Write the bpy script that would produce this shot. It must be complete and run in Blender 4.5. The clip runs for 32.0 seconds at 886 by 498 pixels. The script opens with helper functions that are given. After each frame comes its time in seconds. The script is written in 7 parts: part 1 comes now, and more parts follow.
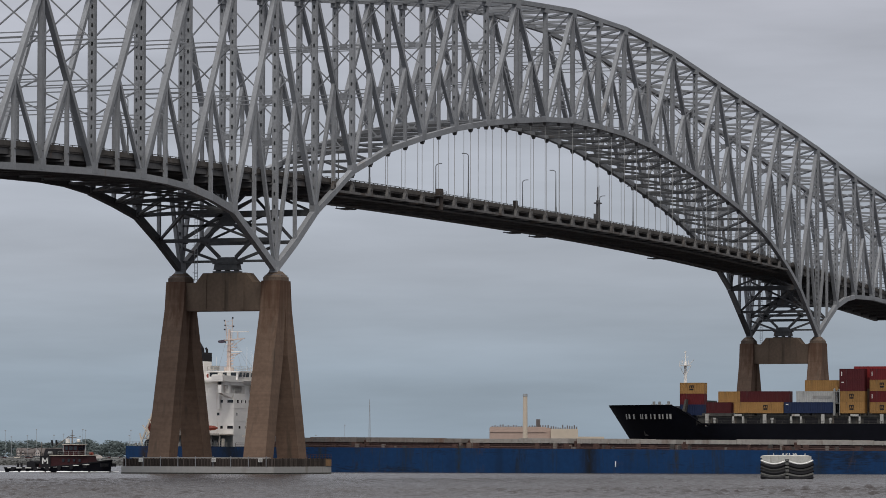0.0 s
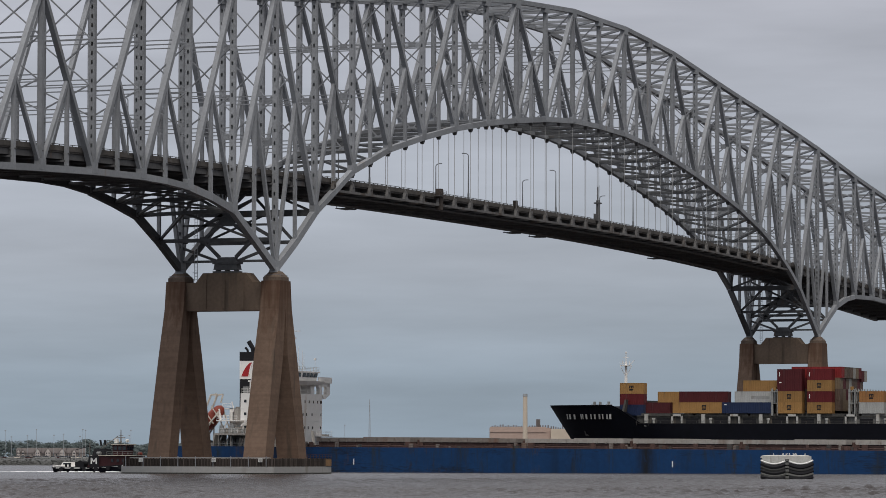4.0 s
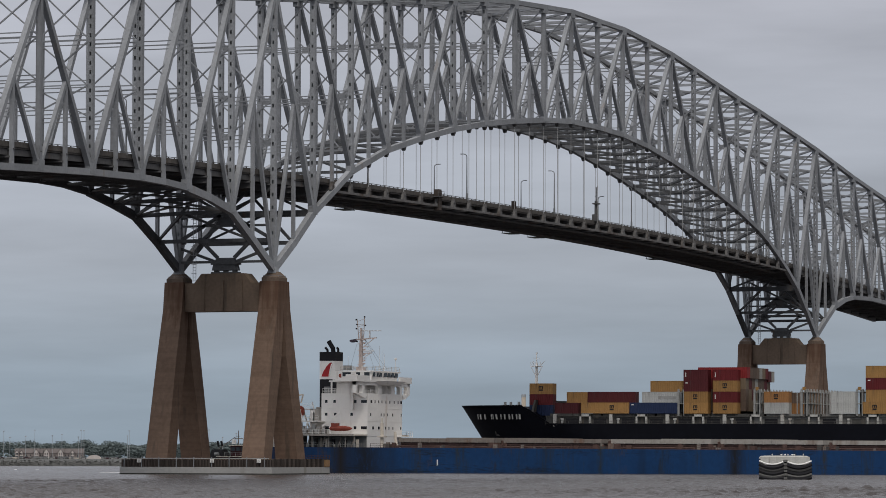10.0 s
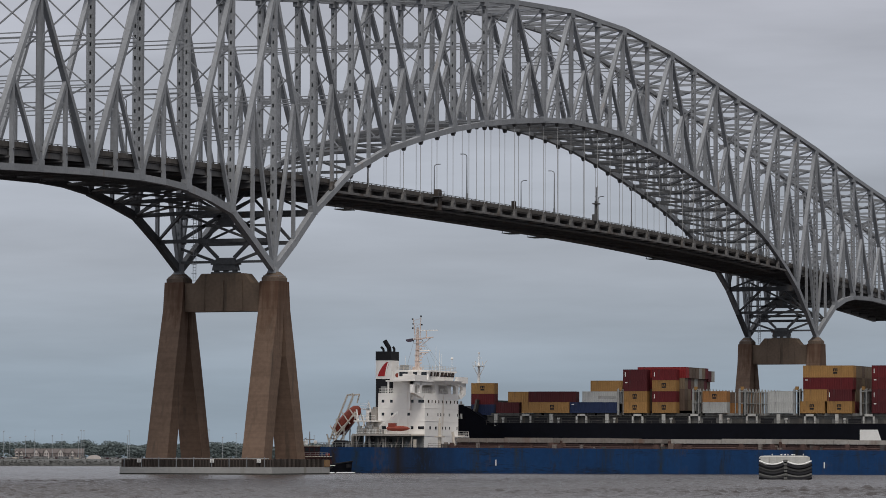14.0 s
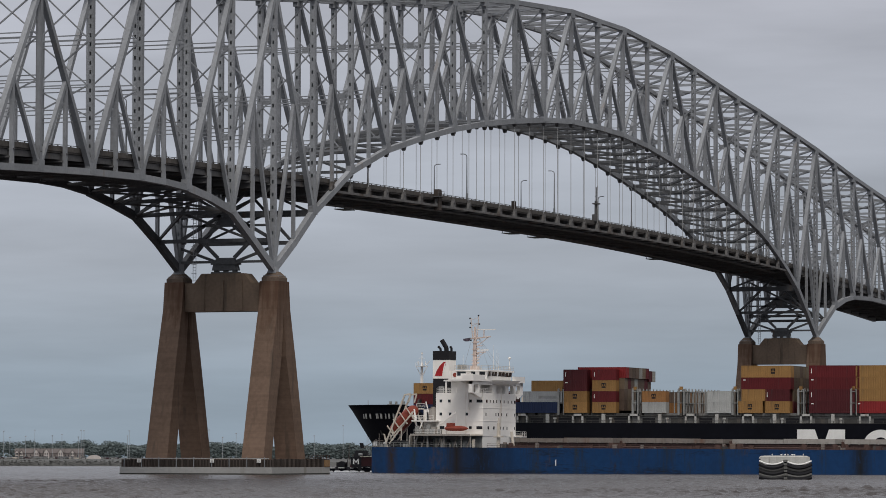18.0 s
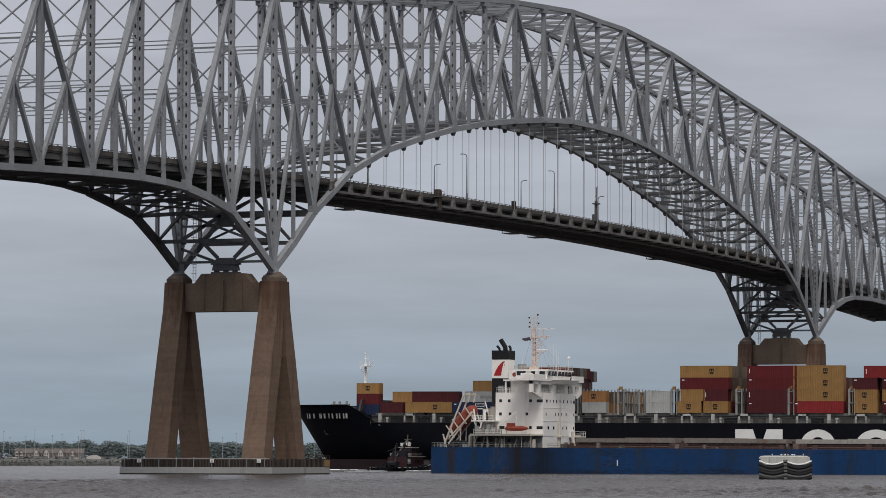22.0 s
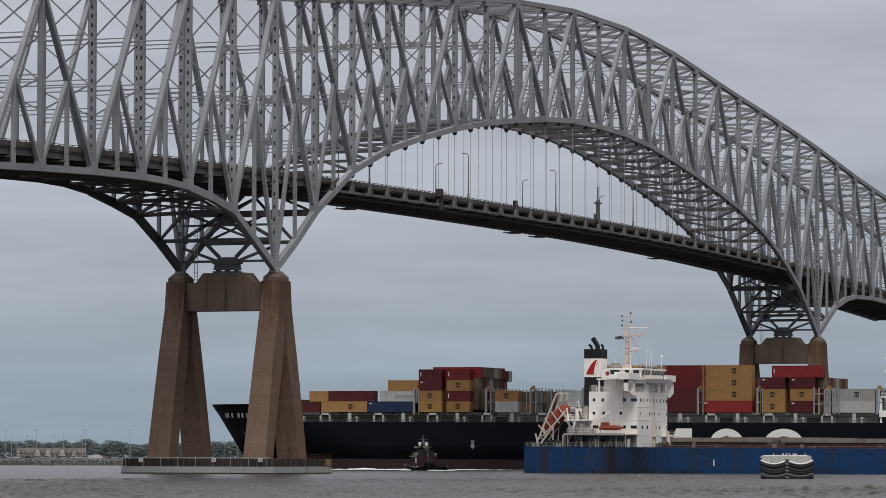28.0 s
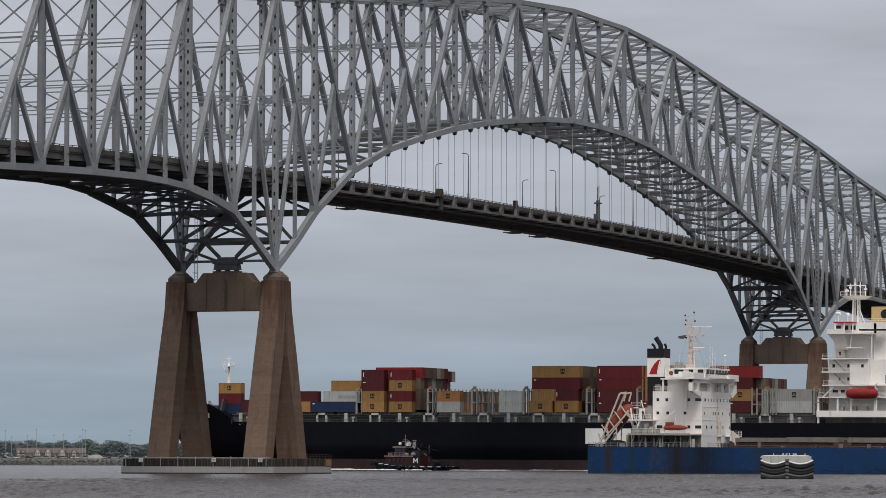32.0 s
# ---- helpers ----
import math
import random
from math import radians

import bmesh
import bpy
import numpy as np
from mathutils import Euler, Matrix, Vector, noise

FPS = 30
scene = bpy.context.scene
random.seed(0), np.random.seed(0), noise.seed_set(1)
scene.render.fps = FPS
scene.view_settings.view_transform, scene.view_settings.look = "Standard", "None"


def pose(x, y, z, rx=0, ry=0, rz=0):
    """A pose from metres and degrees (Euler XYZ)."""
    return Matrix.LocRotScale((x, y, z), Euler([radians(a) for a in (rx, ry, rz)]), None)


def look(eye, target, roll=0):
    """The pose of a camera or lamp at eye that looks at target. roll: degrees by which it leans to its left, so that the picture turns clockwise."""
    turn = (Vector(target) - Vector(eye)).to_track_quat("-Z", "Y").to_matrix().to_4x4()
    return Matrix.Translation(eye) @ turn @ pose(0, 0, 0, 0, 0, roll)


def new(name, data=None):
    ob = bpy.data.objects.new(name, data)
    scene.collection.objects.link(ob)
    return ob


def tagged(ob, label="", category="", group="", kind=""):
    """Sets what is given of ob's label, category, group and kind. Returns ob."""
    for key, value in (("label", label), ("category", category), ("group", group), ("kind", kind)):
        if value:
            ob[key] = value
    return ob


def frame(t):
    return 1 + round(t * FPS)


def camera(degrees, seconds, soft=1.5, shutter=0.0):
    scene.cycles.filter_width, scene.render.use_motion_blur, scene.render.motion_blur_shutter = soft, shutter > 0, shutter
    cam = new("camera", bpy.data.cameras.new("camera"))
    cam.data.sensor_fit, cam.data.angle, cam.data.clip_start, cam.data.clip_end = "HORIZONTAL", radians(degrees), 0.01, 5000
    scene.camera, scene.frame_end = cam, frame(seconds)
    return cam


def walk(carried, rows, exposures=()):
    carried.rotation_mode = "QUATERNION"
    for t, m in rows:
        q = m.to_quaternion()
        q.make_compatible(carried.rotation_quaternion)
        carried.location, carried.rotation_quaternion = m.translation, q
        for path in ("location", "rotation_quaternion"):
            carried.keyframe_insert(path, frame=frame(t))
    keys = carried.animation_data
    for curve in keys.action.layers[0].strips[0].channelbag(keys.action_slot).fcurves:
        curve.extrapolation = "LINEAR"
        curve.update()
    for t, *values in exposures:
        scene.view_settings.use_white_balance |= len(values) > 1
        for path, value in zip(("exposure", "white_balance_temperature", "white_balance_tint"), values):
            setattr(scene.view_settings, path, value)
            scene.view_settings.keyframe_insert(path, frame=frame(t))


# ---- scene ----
cam = camera(12.965, 32.0, soft=0.75)


def aim(yaw, pitch=3.0392):
    return Matrix.Translation((-671.66, -309.17, 3.395)) @ look((0, 0, 0), (math.cos(radians(yaw)), math.sin(radians(yaw)), math.tan(radians(pitch))), 0.129)


# a tripod view that settles by a hair and creeps back
walk(cam, [(0, aim(21.562)), (5.3, aim(21.562)), (7.0, aim(21.539, 3.048)), (25.5, aim(21.539, 3.048)), (27.5, aim(21.562)), (32, aim(21.562))], exposures=[(0, -0.04), (8, -0.06), (21.5, -0.06), (23, 0.0), (32, 0.0)])

# ---- daylight: a high grey overcast with a weak sun behind it ----
world = bpy.data.worlds.new("overcast_sky")
scene.world = world
world.use_nodes = True
wn, wl = world.node_tree.nodes, world.node_tree.links
wn.clear()
sky = wn.new("ShaderNodeTexSky")
sky.sky_type, sky.sun_disc = "NISHITA", False
sky.sun_elevation, sky.sun_rotation = radians(56), radians(-122.5)
sky_dim = wn.new("ShaderNodeMix")
sky_dim.data_type, sky_dim.blend_type = "RGBA", "MULTIPLY"
sky_dim.inputs["Factor"].default_value = 1.0
sky_dim.inputs[7].default_value = (0.07, 0.07, 0.07, 1)
wl.new(sky.outputs[0], sky_dim.inputs[6])
coord = wn.new("ShaderNodeTexCoord")
split = wn.new("ShaderNodeSeparateXYZ")
wl.new(coord.outputs["Generated"], split.inputs[0])
height = wn.new("ShaderNodeValToRGB")
height.color_ramp.elements[0].position, height.color_ramp.elements[0].color = 0.0, (0.262, 0.33, 0.402, 1)
height.color_ramp.elements[1].position, height.color_ramp.elements[1].color = 1.0, (1.2, 1.18, 1.19, 1)
for at, col in ((0.02, (0.308, 0.376, 0.455, 1)), (0.05, (0.405, 0.442, 0.51, 1)), (0.12, (0.485, 0.495, 0.555, 1)), (0.3, (0.66, 0.665, 0.70, 1))):
    height.color_ramp.elements.new(at).color = col
wl.new(split.outputs[2], height.inputs[0])
stretch = wn.new("ShaderNodeMapping")
stretch.inputs["Scale"].default_value = (6.0, 6.0, 46.0)
wl.new(coord.outputs["Generated"], stretch.inputs[0])
cloud = wn.new("ShaderNodeTexNoise")
cloud.inputs["Scale"].default_value, cloud.inputs["Detail"].default_value, cloud.inputs["Roughness"].default_value = 1.6, 7.0, 0.52
wl.new(stretch.outputs[0], cloud.inputs[0])
puff = wn.new("ShaderNodeMapRange")
puff.inputs[1].default_value, puff.inputs[2].default_value = 0.32, 0.72
puff.inputs[3].default_value, puff.inputs[4].default_value = 0.885, 1.135
wl.new(cloud.outputs[0], puff.inputs[0])
lit = wn.new("ShaderNodeMix")
lit.data_type, lit.blend_type = "RGBA", "MULTIPLY"
lit.inputs["Factor"].default_value = 1.0
wl.new(height.outputs[0], lit.inputs[6])
# the cloud deck thins a little towards the sun's side
slant = wn.new("ShaderNodeVectorMath")
slant.operation = "DOT_PRODUCT"
slant.inputs[1].default_value = (-0.165, 0.42, 0.0)
wl.new(coord.outputs["Generated"], slant.inputs[0])
thin = wn.new("ShaderNodeMath")
thin.operation = "MULTIPLY_ADD"
wl.new(slant.outputs["Value"], thin.inputs[0])
wl.new(puff.outputs[0], thin.inputs[1])
wl.new(puff.outputs[0], thin.inputs[2])
wl.new(thin.outputs[0], lit.inputs[7])
veil = wn.new("ShaderNodeMix")
veil.data_type = "RGBA"
veil.inputs["Factor"].default_value = 0.92
wl.new(sky_dim.outputs[2], veil.inputs[6])
wl.new(lit.outputs[2], veil.inputs[7])
back = wn.new("ShaderNodeBackground")
back.inputs[1].default_value = 1.0
wl.new(veil.outputs[2], back.inputs[0])
out = wn.new("ShaderNodeOutputWorld")
wl.new(back.outputs[0], out.inputs[0])

sun = new("sun", bpy.data.lights.new("sun", "SUN"))
sun.data.energy, sun.data.angle, sun.data.color = 1.65, radians(20), (1.0, 0.93, 0.84)
sun.matrix_world = look((0, 0, 0), (0.47, 0.30, -0.83))


# ---- materials ----
def mat(name, color, rough=0.6, metal=0.0, vary=0.18, size=1.5, grain=0.25, bump=0.1, tint=None, stain=0.0, streak=1.0, random_tone=0.0, spec=0.5):
    """A painted or raw surface: blotches at one scale, grain at another, optional streaky stains of another colour."""
    m = bpy.data.materials.new(name)
    m.use_nodes = True
    n, l = m.node_tree.nodes, m.node_tree.links
    b = n["Principled BSDF"]
    b.inputs["Roughness"].default_value, b.inputs["Metallic"].default_value = rough, metal
    b.inputs["Specular IOR Level"].default_value = spec
    tc = n.new("ShaderNodeTexCoord")
    big = n.new("ShaderNodeTexNoise")
    big.inputs["Scale"].default_value, big.inputs["Detail"].default_value = 1.0 / size, 5.0
    fine = n.new("ShaderNodeTexNoise")
    fine.inputs["Scale"].default_value, fine.inputs["Detail"].default_value = 1.0 / (size * grain), 4.0
    l.new(tc.outputs["Object"], big.inputs[0])
    l.new(tc.outputs["Object"], fine.inputs[0])
    add = n.new("ShaderNodeMath")
    add.operation = "ADD"
    l.new(big.outputs[0], add.inputs[0])
    l.new(fine.outputs[0], add.inputs[1])
    rng = n.new("ShaderNodeMapRange")
    rng.inputs[1].default_value, rng.inputs[2].default_value = 0.6, 1.4
    rng.inputs[3].default_value, rng.inputs[4].default_value = 1 - vary, 1 + vary
    l.new(add.outputs[0], rng.inputs[0])
    mul = n.new("ShaderNodeMix")
    mul.data_type, mul.blend_type = "RGBA", "MULTIPLY"
    mul.inputs["Factor"].default_value = 1.0
    mul.inputs[6].default_value = (*color, 1)
    l.new(rng.outputs[0], mul.inputs[7])
    col = mul.outputs[2]
    if random_tone:
        info = n.new("ShaderNodeObjectInfo")
        rr = n.new("ShaderNodeMapRange")
        rr.inputs[3].default_value, rr.inputs[4].default_value = 1 - random_tone, 1 + random_tone
        l.new(info.outputs["Random"], rr.inputs[0])
        mr = n.new("ShaderNodeMix")
        mr.data_type, mr.blend_type = "RGBA", "MULTIPLY"
        mr.inputs["Factor"].default_value = 1.0
        l.new(col, mr.inputs[6])
        l.new(rr.outputs[0], mr.inputs[7])
        col = mr.outputs[2]
    if tint:
        mp = n.new("ShaderNodeMapping")
        mp.inputs["Scale"].default_value = (streak / size, streak / size, 0.12 * streak / size)
        l.new(tc.outputs["Object"], mp.inputs[0])
        st = n.new("ShaderNodeTexNoise")
        st.inputs["Scale"].default_value, st.inputs["Detail"].default_value = 1.0, 6.0
        l.new(mp.outputs[0], st.inputs[0])
        sr = n.new("ShaderNodeMapRange")
        sr.inputs[1].default_value, sr.inputs[2].default_value = 0.68 - 0.3 * stain, 0.80 - 0.2 * stain
        l.new(st.outputs[0], sr.inputs[0])
        mx = n.new("ShaderNodeMix")
        mx.data_type = "RGBA"
        mx.inputs[7].default_value = (*tint, 1)
        l.new(sr.outputs[0], mx.inputs["Factor"])
        l.new(col, mx.inputs[6])
        col = mx.outputs[2]
    l.new(col, b.inputs["Base Color"])
    if bump:
        bp = n.new("ShaderNodeBump")
        bp.inputs["Strength"].default_value, bp.inputs["Distance"].default_value = bump, 0.05
        l.new(fine.outputs[0], bp.inputs["Height"])
        l.new(bp.outputs[0], b.inputs["Normal"])
    return m


STEEL = mat("bridge_paint", (0.233, 0.245, 0.264), 0.6, 0.0, 0.16, 3.0, 0.2, 0.05, (0.20, 0.175, 0.16), 0.12, random_tone=0.14, spec=0.3)
# darker copy of the bridge paint: shade below the deck as colour, plus rust
STEEL_SHADED = mat("old_bridge_paint", (0.078, 0.082, 0.089), 0.7, 0.0, 0.25, 3.0, 0.2, 0.05, (0.10, 0.07, 0.055), 0.2, random_tone=0.1, spec=0.3)
# half-dark copy of the bridge paint: underside shade of the arch bracing as colour
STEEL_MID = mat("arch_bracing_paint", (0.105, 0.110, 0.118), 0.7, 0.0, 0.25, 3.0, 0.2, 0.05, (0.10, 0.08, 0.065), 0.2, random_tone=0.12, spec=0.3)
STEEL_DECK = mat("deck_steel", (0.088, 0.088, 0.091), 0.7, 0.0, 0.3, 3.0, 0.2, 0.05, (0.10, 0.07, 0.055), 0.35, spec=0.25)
ASPHALT = mat("road_deck", (0.06, 0.06, 0.06), 0.9, 0.0, 0.2, 4.0)
PARAPET = mat("parapet_concrete", (0.088, 0.082, 0.078), 0.9, 0.0, 0.35, 3.0, 0.2, 0.1, (0.085, 0.068, 0.055), 0.35, spec=0.2)
RAIL = mat("bracket_paint", (0.135, 0.133, 0.134), 0.85, 0.0, 0.3, 3.0, 0.2, 0.1, (0.08, 0.065, 0.055), 0.5, spec=0.2)
ROPE = mat("hanger_rope", (0.33, 0.335, 0.34), 0.6, 0.1, 0.1)
CONCRETE = mat("pier_concrete", (0.152, 0.105, 0.079), 0.92, 0.0, 0.2, 6.0, 0.12, 0.25, (0.095, 0.073, 0.058), 0.34, 3.6, spec=0.15)


def pour_lines(m, step, depth):
    """Thin uneven level lines left by the formwork lifts."""
    n, l = m.node_tree.nodes, m.node_tree.links
    b = n["Principled BSDF"]
    src = b.inputs["Base Color"].links[0].from_socket
    tc = n.new("ShaderNodeTexCoord")
    mp = n.new("ShaderNodeMapping")
    mp.inputs["Scale"].default_value = (0.06, 0.06, 1.0 / step)
    l.new(tc.outputs["Object"], mp.inputs[0])
    t = n.new("ShaderNodeTexNoise")
    t.inputs["Scale"].default_value, t.inputs["Detail"].default_value, t.inputs["Roughness"].default_value = 1.0, 3.0, 0.6
    l.new(mp.outputs[0], t.inputs[0])
    r = n.new("ShaderNodeMapRange")
    r.inputs[1].default_value, r.inputs[2].default_value, r.inputs[3].default_value, r.inputs[4].default_value = 0.35, 0.62, 1 - depth, 1 + 0.6 * depth
    l.new(t.outputs[0], r.inputs[0])
    mx = n.new("ShaderNodeMix")
    mx.data_type, mx.blend_type = "RGBA", "MULTIPLY"
    mx.inputs["Factor"].default_value = 1.0
    l.new(src, mx.inputs[6])
    l.new(r.outputs[0], mx.inputs[7])
    l.new(mx.outputs[2], b.inputs["Base Color"])


def rust_runs(m, z0, z1, colour):
    """Rusty runs that hang down from the steel shoes on top."""
    n, l = m.node_tree.nodes, m.node_tree.links
    b = n["Principled BSDF"]
    src = b.inputs["Base Color"].links[0].from_socket
    tc = n.new("ShaderNodeTexCoord")
    sep = n.new("ShaderNodeSeparateXYZ")
    l.new(tc.outputs["Object"], sep.inputs[0])
    mp = n.new("ShaderNodeMapping")
    mp.inputs["Scale"].default_value = (1.1, 1.1, 0.05)
    l.new(tc.outputs["Object"], mp.inputs[0])
    t = n.new("ShaderNodeTexNoise")
    t.inputs["Scale"].default_value, t.inputs["Detail"].default_value, t.inputs["Roughness"].default_value = 1.0, 5.0, 0.6
    l.new(mp.outputs[0], t.inputs[0])
    reach = n.new("ShaderNodeMapRange")
    reach.inputs[1].default_value, reach.inputs[2].default_value, reach.inputs[3].default_value, reach.inputs[4].default_value = z0, z1, -0.35, 0.25
    l.new(sep.outputs[2], reach.inputs[0])
    add = n.new("ShaderNodeMath")
    add.operation = "ADD"
    l.new(t.outputs[0], add.inputs[0])
    l.new(reach.outputs[0], add.inputs[1])
    cut = n.new("ShaderNodeMapRange")
    cut.inputs[1].default_value, cut.inputs[2].default_value, cut.inputs[4].default_value = 0.45, 0.75, 0.75
    l.new(add.outputs[0], cut.inputs[0])
    mx = n.new("ShaderNodeMix")
    mx.data_type = "RGBA"
    mx.inputs[7].default_value = colour
    l.new(cut.outputs[0], mx.inputs["Factor"])
    l.new(src, mx.inputs[6])
    l.new(mx.outputs[2], b.inputs["Base Color"])


pour_lines(CONCRETE, 1.1, 0.11)
rust_runs(CONCRETE, 16.0, 37.0, (0.075, 0.040, 0.026, 1))
PEDESTAL = mat("pedestal_concrete", (0.13, 0.10, 0.08), 0.9, 0.0, 0.25, 2.0, 0.2, 0.2, (0.09, 0.07, 0.06), 0.5, spec=0.15)
PALE_CONCRETE = mat("footing_concrete", (0.30, 0.30, 0.295), 0.85, 0.0, 0.12, 4.0, 0.15, 0.2, (0.18, 0.165, 0.15), 0.35, spec=0.2)
TIMBER = mat("fender_timber", (0.055, 0.046, 0.042), 0.9, 0.0, 0.3, 1.2, 0.2, 0.3, random_tone=0.45, spec=0.2)
SIGN_WHITE = mat("sign_white", (0.75, 0.75, 0.73), 0.5, 0.0, 0.06)
DARK = mat("dark_mark", (0.018, 0.018, 0.021), 0.7, 0.0, 0.1, spec=0.15)
RUST = mat("rust", (0.07, 0.042, 0.035), 0.9, 0.0, 0.35, 1.5, 0.2, 0.2, spec=0.1)
BLACK_HULL = mat("hull_black", (0.0036, 0.0042, 0.0075), 0.6, 0.0, 0.35, 8.0, 0.2, 0.05, (0.007, 0.007, 0.010), 0.2, spec=0.1)
BOOT_RED = mat("boot_topping", (0.030, 0.018, 0.019), 0.8, 0.0, 0.3, 6.0, 0.2, 0.1, spec=0.15)
SHIP_WHITE = mat("ship_white", (0.83, 0.81, 0.78), 0.5, 0.0, 0.05, 4.0, 0.2, 0.03, (0.50, 0.40, 0.31), 0.10, 1.5, spec=0.3)
SHIP_CREAM = mat("ship_cream", (0.55, 0.50, 0.43), 0.6, 0.0, 0.15, 3.0, 0.2, 0.05, (0.28, 0.16, 0.10), 0.2)
HATCH = mat("hatch_paint", (0.195, 0.172, 0.153), 0.75, 0.0, 0.2, 3.0, 0.2, 0.05, (0.16, 0.10, 0.075), 0.35, spec=0.2)
HATCH_PALE = mat("hatch_pale_paint", (0.32, 0.30, 0.275), 0.75, 0.0, 0.2, 3.0, 0.2, 0.05, (0.16, 0.11, 0.085), 0.35, spec=0.2)
SHIP_GREY = mat("ship_grey", (0.26, 0.265, 0.26), 0.65, 0.0, 0.2, 3.0, 0.2, 0.05, (0.15, 0.11, 0.09), 0.25, spec=0.25)
COAMING_PALE = mat("coaming_grey", (0.165, 0.165, 0.16), 0.8, 0.0, 0.35, 1.2, 0.2, 0.05, (0.10, 0.085, 0.075), 0.45, spec=0.2)
COAMING = mat("coaming_paint", (0.066, 0.065, 0.062), 0.8, 0.0, 0.3, 1.2, 0.2, 0.05, (0.14, 0.12, 0.10), 0.4, spec=0.2)
DECK_PALE = mat("deck_pale_paint", (0.42, 0.42, 0.40), 0.7, 0.0, 0.2, 1.5, 0.2, 0.05, (0.20, 0.13, 0.09), 0.3, spec=0.2)
SWAG_DARK = mat("swag_dark", (0.042, 0.042, 0.042), 0.85, 0.0, 0.3, 0.8, 0.2, 0.1, spec=0.2)
SWAG_GREY = mat("swag_grey", (0.13, 0.13, 0.125), 0.85, 0.0, 0.25, 0.8, 0.2, 0.1, spec=0.2)
WINDOW = mat("ship_window", (0.02, 0.024, 0.03), 0.12, 0.0, 0.05, bump=0)
MAST = mat("mast_paint", (0.60, 0.50, 0.45), 0.6, 0.0, 0.15, 1.5, 0.2, 0.05, (0.26, 0.13, 0.09), 0.3)
FLAG = mat("flag_cloth", (0.075, 0.06, 0.085), 0.9, 0.0, 0.4, 0.4)
ORANGE = mat("lifeboat_orange", (0.235, 0.048, 0.030), 0.6, 0.0, 0.15, spec=0.3)
LIFEBOAT_RED = mat("lifeboat_red", (0.24, 0.017, 0.018), 0.6, 0.0, 0.15, spec=0.3)
RED = mat("bright_red", (0.36, 0.018, 0.022), 0.5, 0.0, 0.1, spec=0.3)
DECK_RED = mat("deck_red", (0.092, 0.056, 0.048), 0.85, 0.0, 0.35, 2.0, spec=0.2)
TUG_RED = mat("tug_red", (0.036, 0.008, 0.010), 0.6, 0.0, 0.15, spec=0.25)
YELLOW = mat("mast_yellow", (0.30, 0.20, 0.08), 0.6, 0.0, 0.15)
FUNNEL_BUFF = mat("funnel_buff", (0.46, 0.33, 0.15), 0.6, 0.0, 0.1)
BEAM_CONCRETE = mat("beam_concrete", (0.158, 0.118, 0.090), 0.92, 0.0, 0.2, 5.0, 0.12, 0.25, (0.07, 0.06, 0.05), 0.4, 2.0, spec=0.15)
CAP_CONCRETE = mat("cap_concrete", (0.42, 0.42, 0.40), 0.9, 0.0, 0.2, 1.0, 0.2, 0.2, (0.2, 0.19, 0.17), 0.3, spec=0.15)
GATE_TAN = mat("gate_paint", (0.22, 0.13, 0.06), 0.8, 0.0, 0.35, 0.6, 0.2, 0.1, (0.07, 0.045, 0.03), 0.4)
ALGAE = mat("waterline_algae", (0.02, 0.021, 0.017), 0.8, 0.0, 0.3, 1.0, spec=0.3)
FOAM = mat("foam", (0.75, 0.77, 0.78), 0.9, 0.0, 0.1)
BOX_COLOURS = {"yellow": (0.35, 0.195, 0.068), "red": (0.135, 0.014, 0.018), "maroon": (0.085, 0.013, 0.017), "bright": (0.27, 0.024, 0.026), "blue": (0.017, 0.032, 0.090),
               "white": (0.45, 0.46, 0.45), "orange": (0.32, 0.155, 0.058), "tan": (0.19, 0.145, 0.10), "brown": (0.12, 0.085, 0.065), "grey": (0.33, 0.33, 0.31)}
BOX_MATS = {k: mat("container_" + k, tuple(0.77 * v for v in c), 0.6, 0.0, 0.16, 1.6, 0.2, 0.05, tuple(0.5 * v + 0.015 for v in c), 0.22, 1.5, random_tone=0.14, spec=0.25) for k, c in BOX_COLOURS.items()}


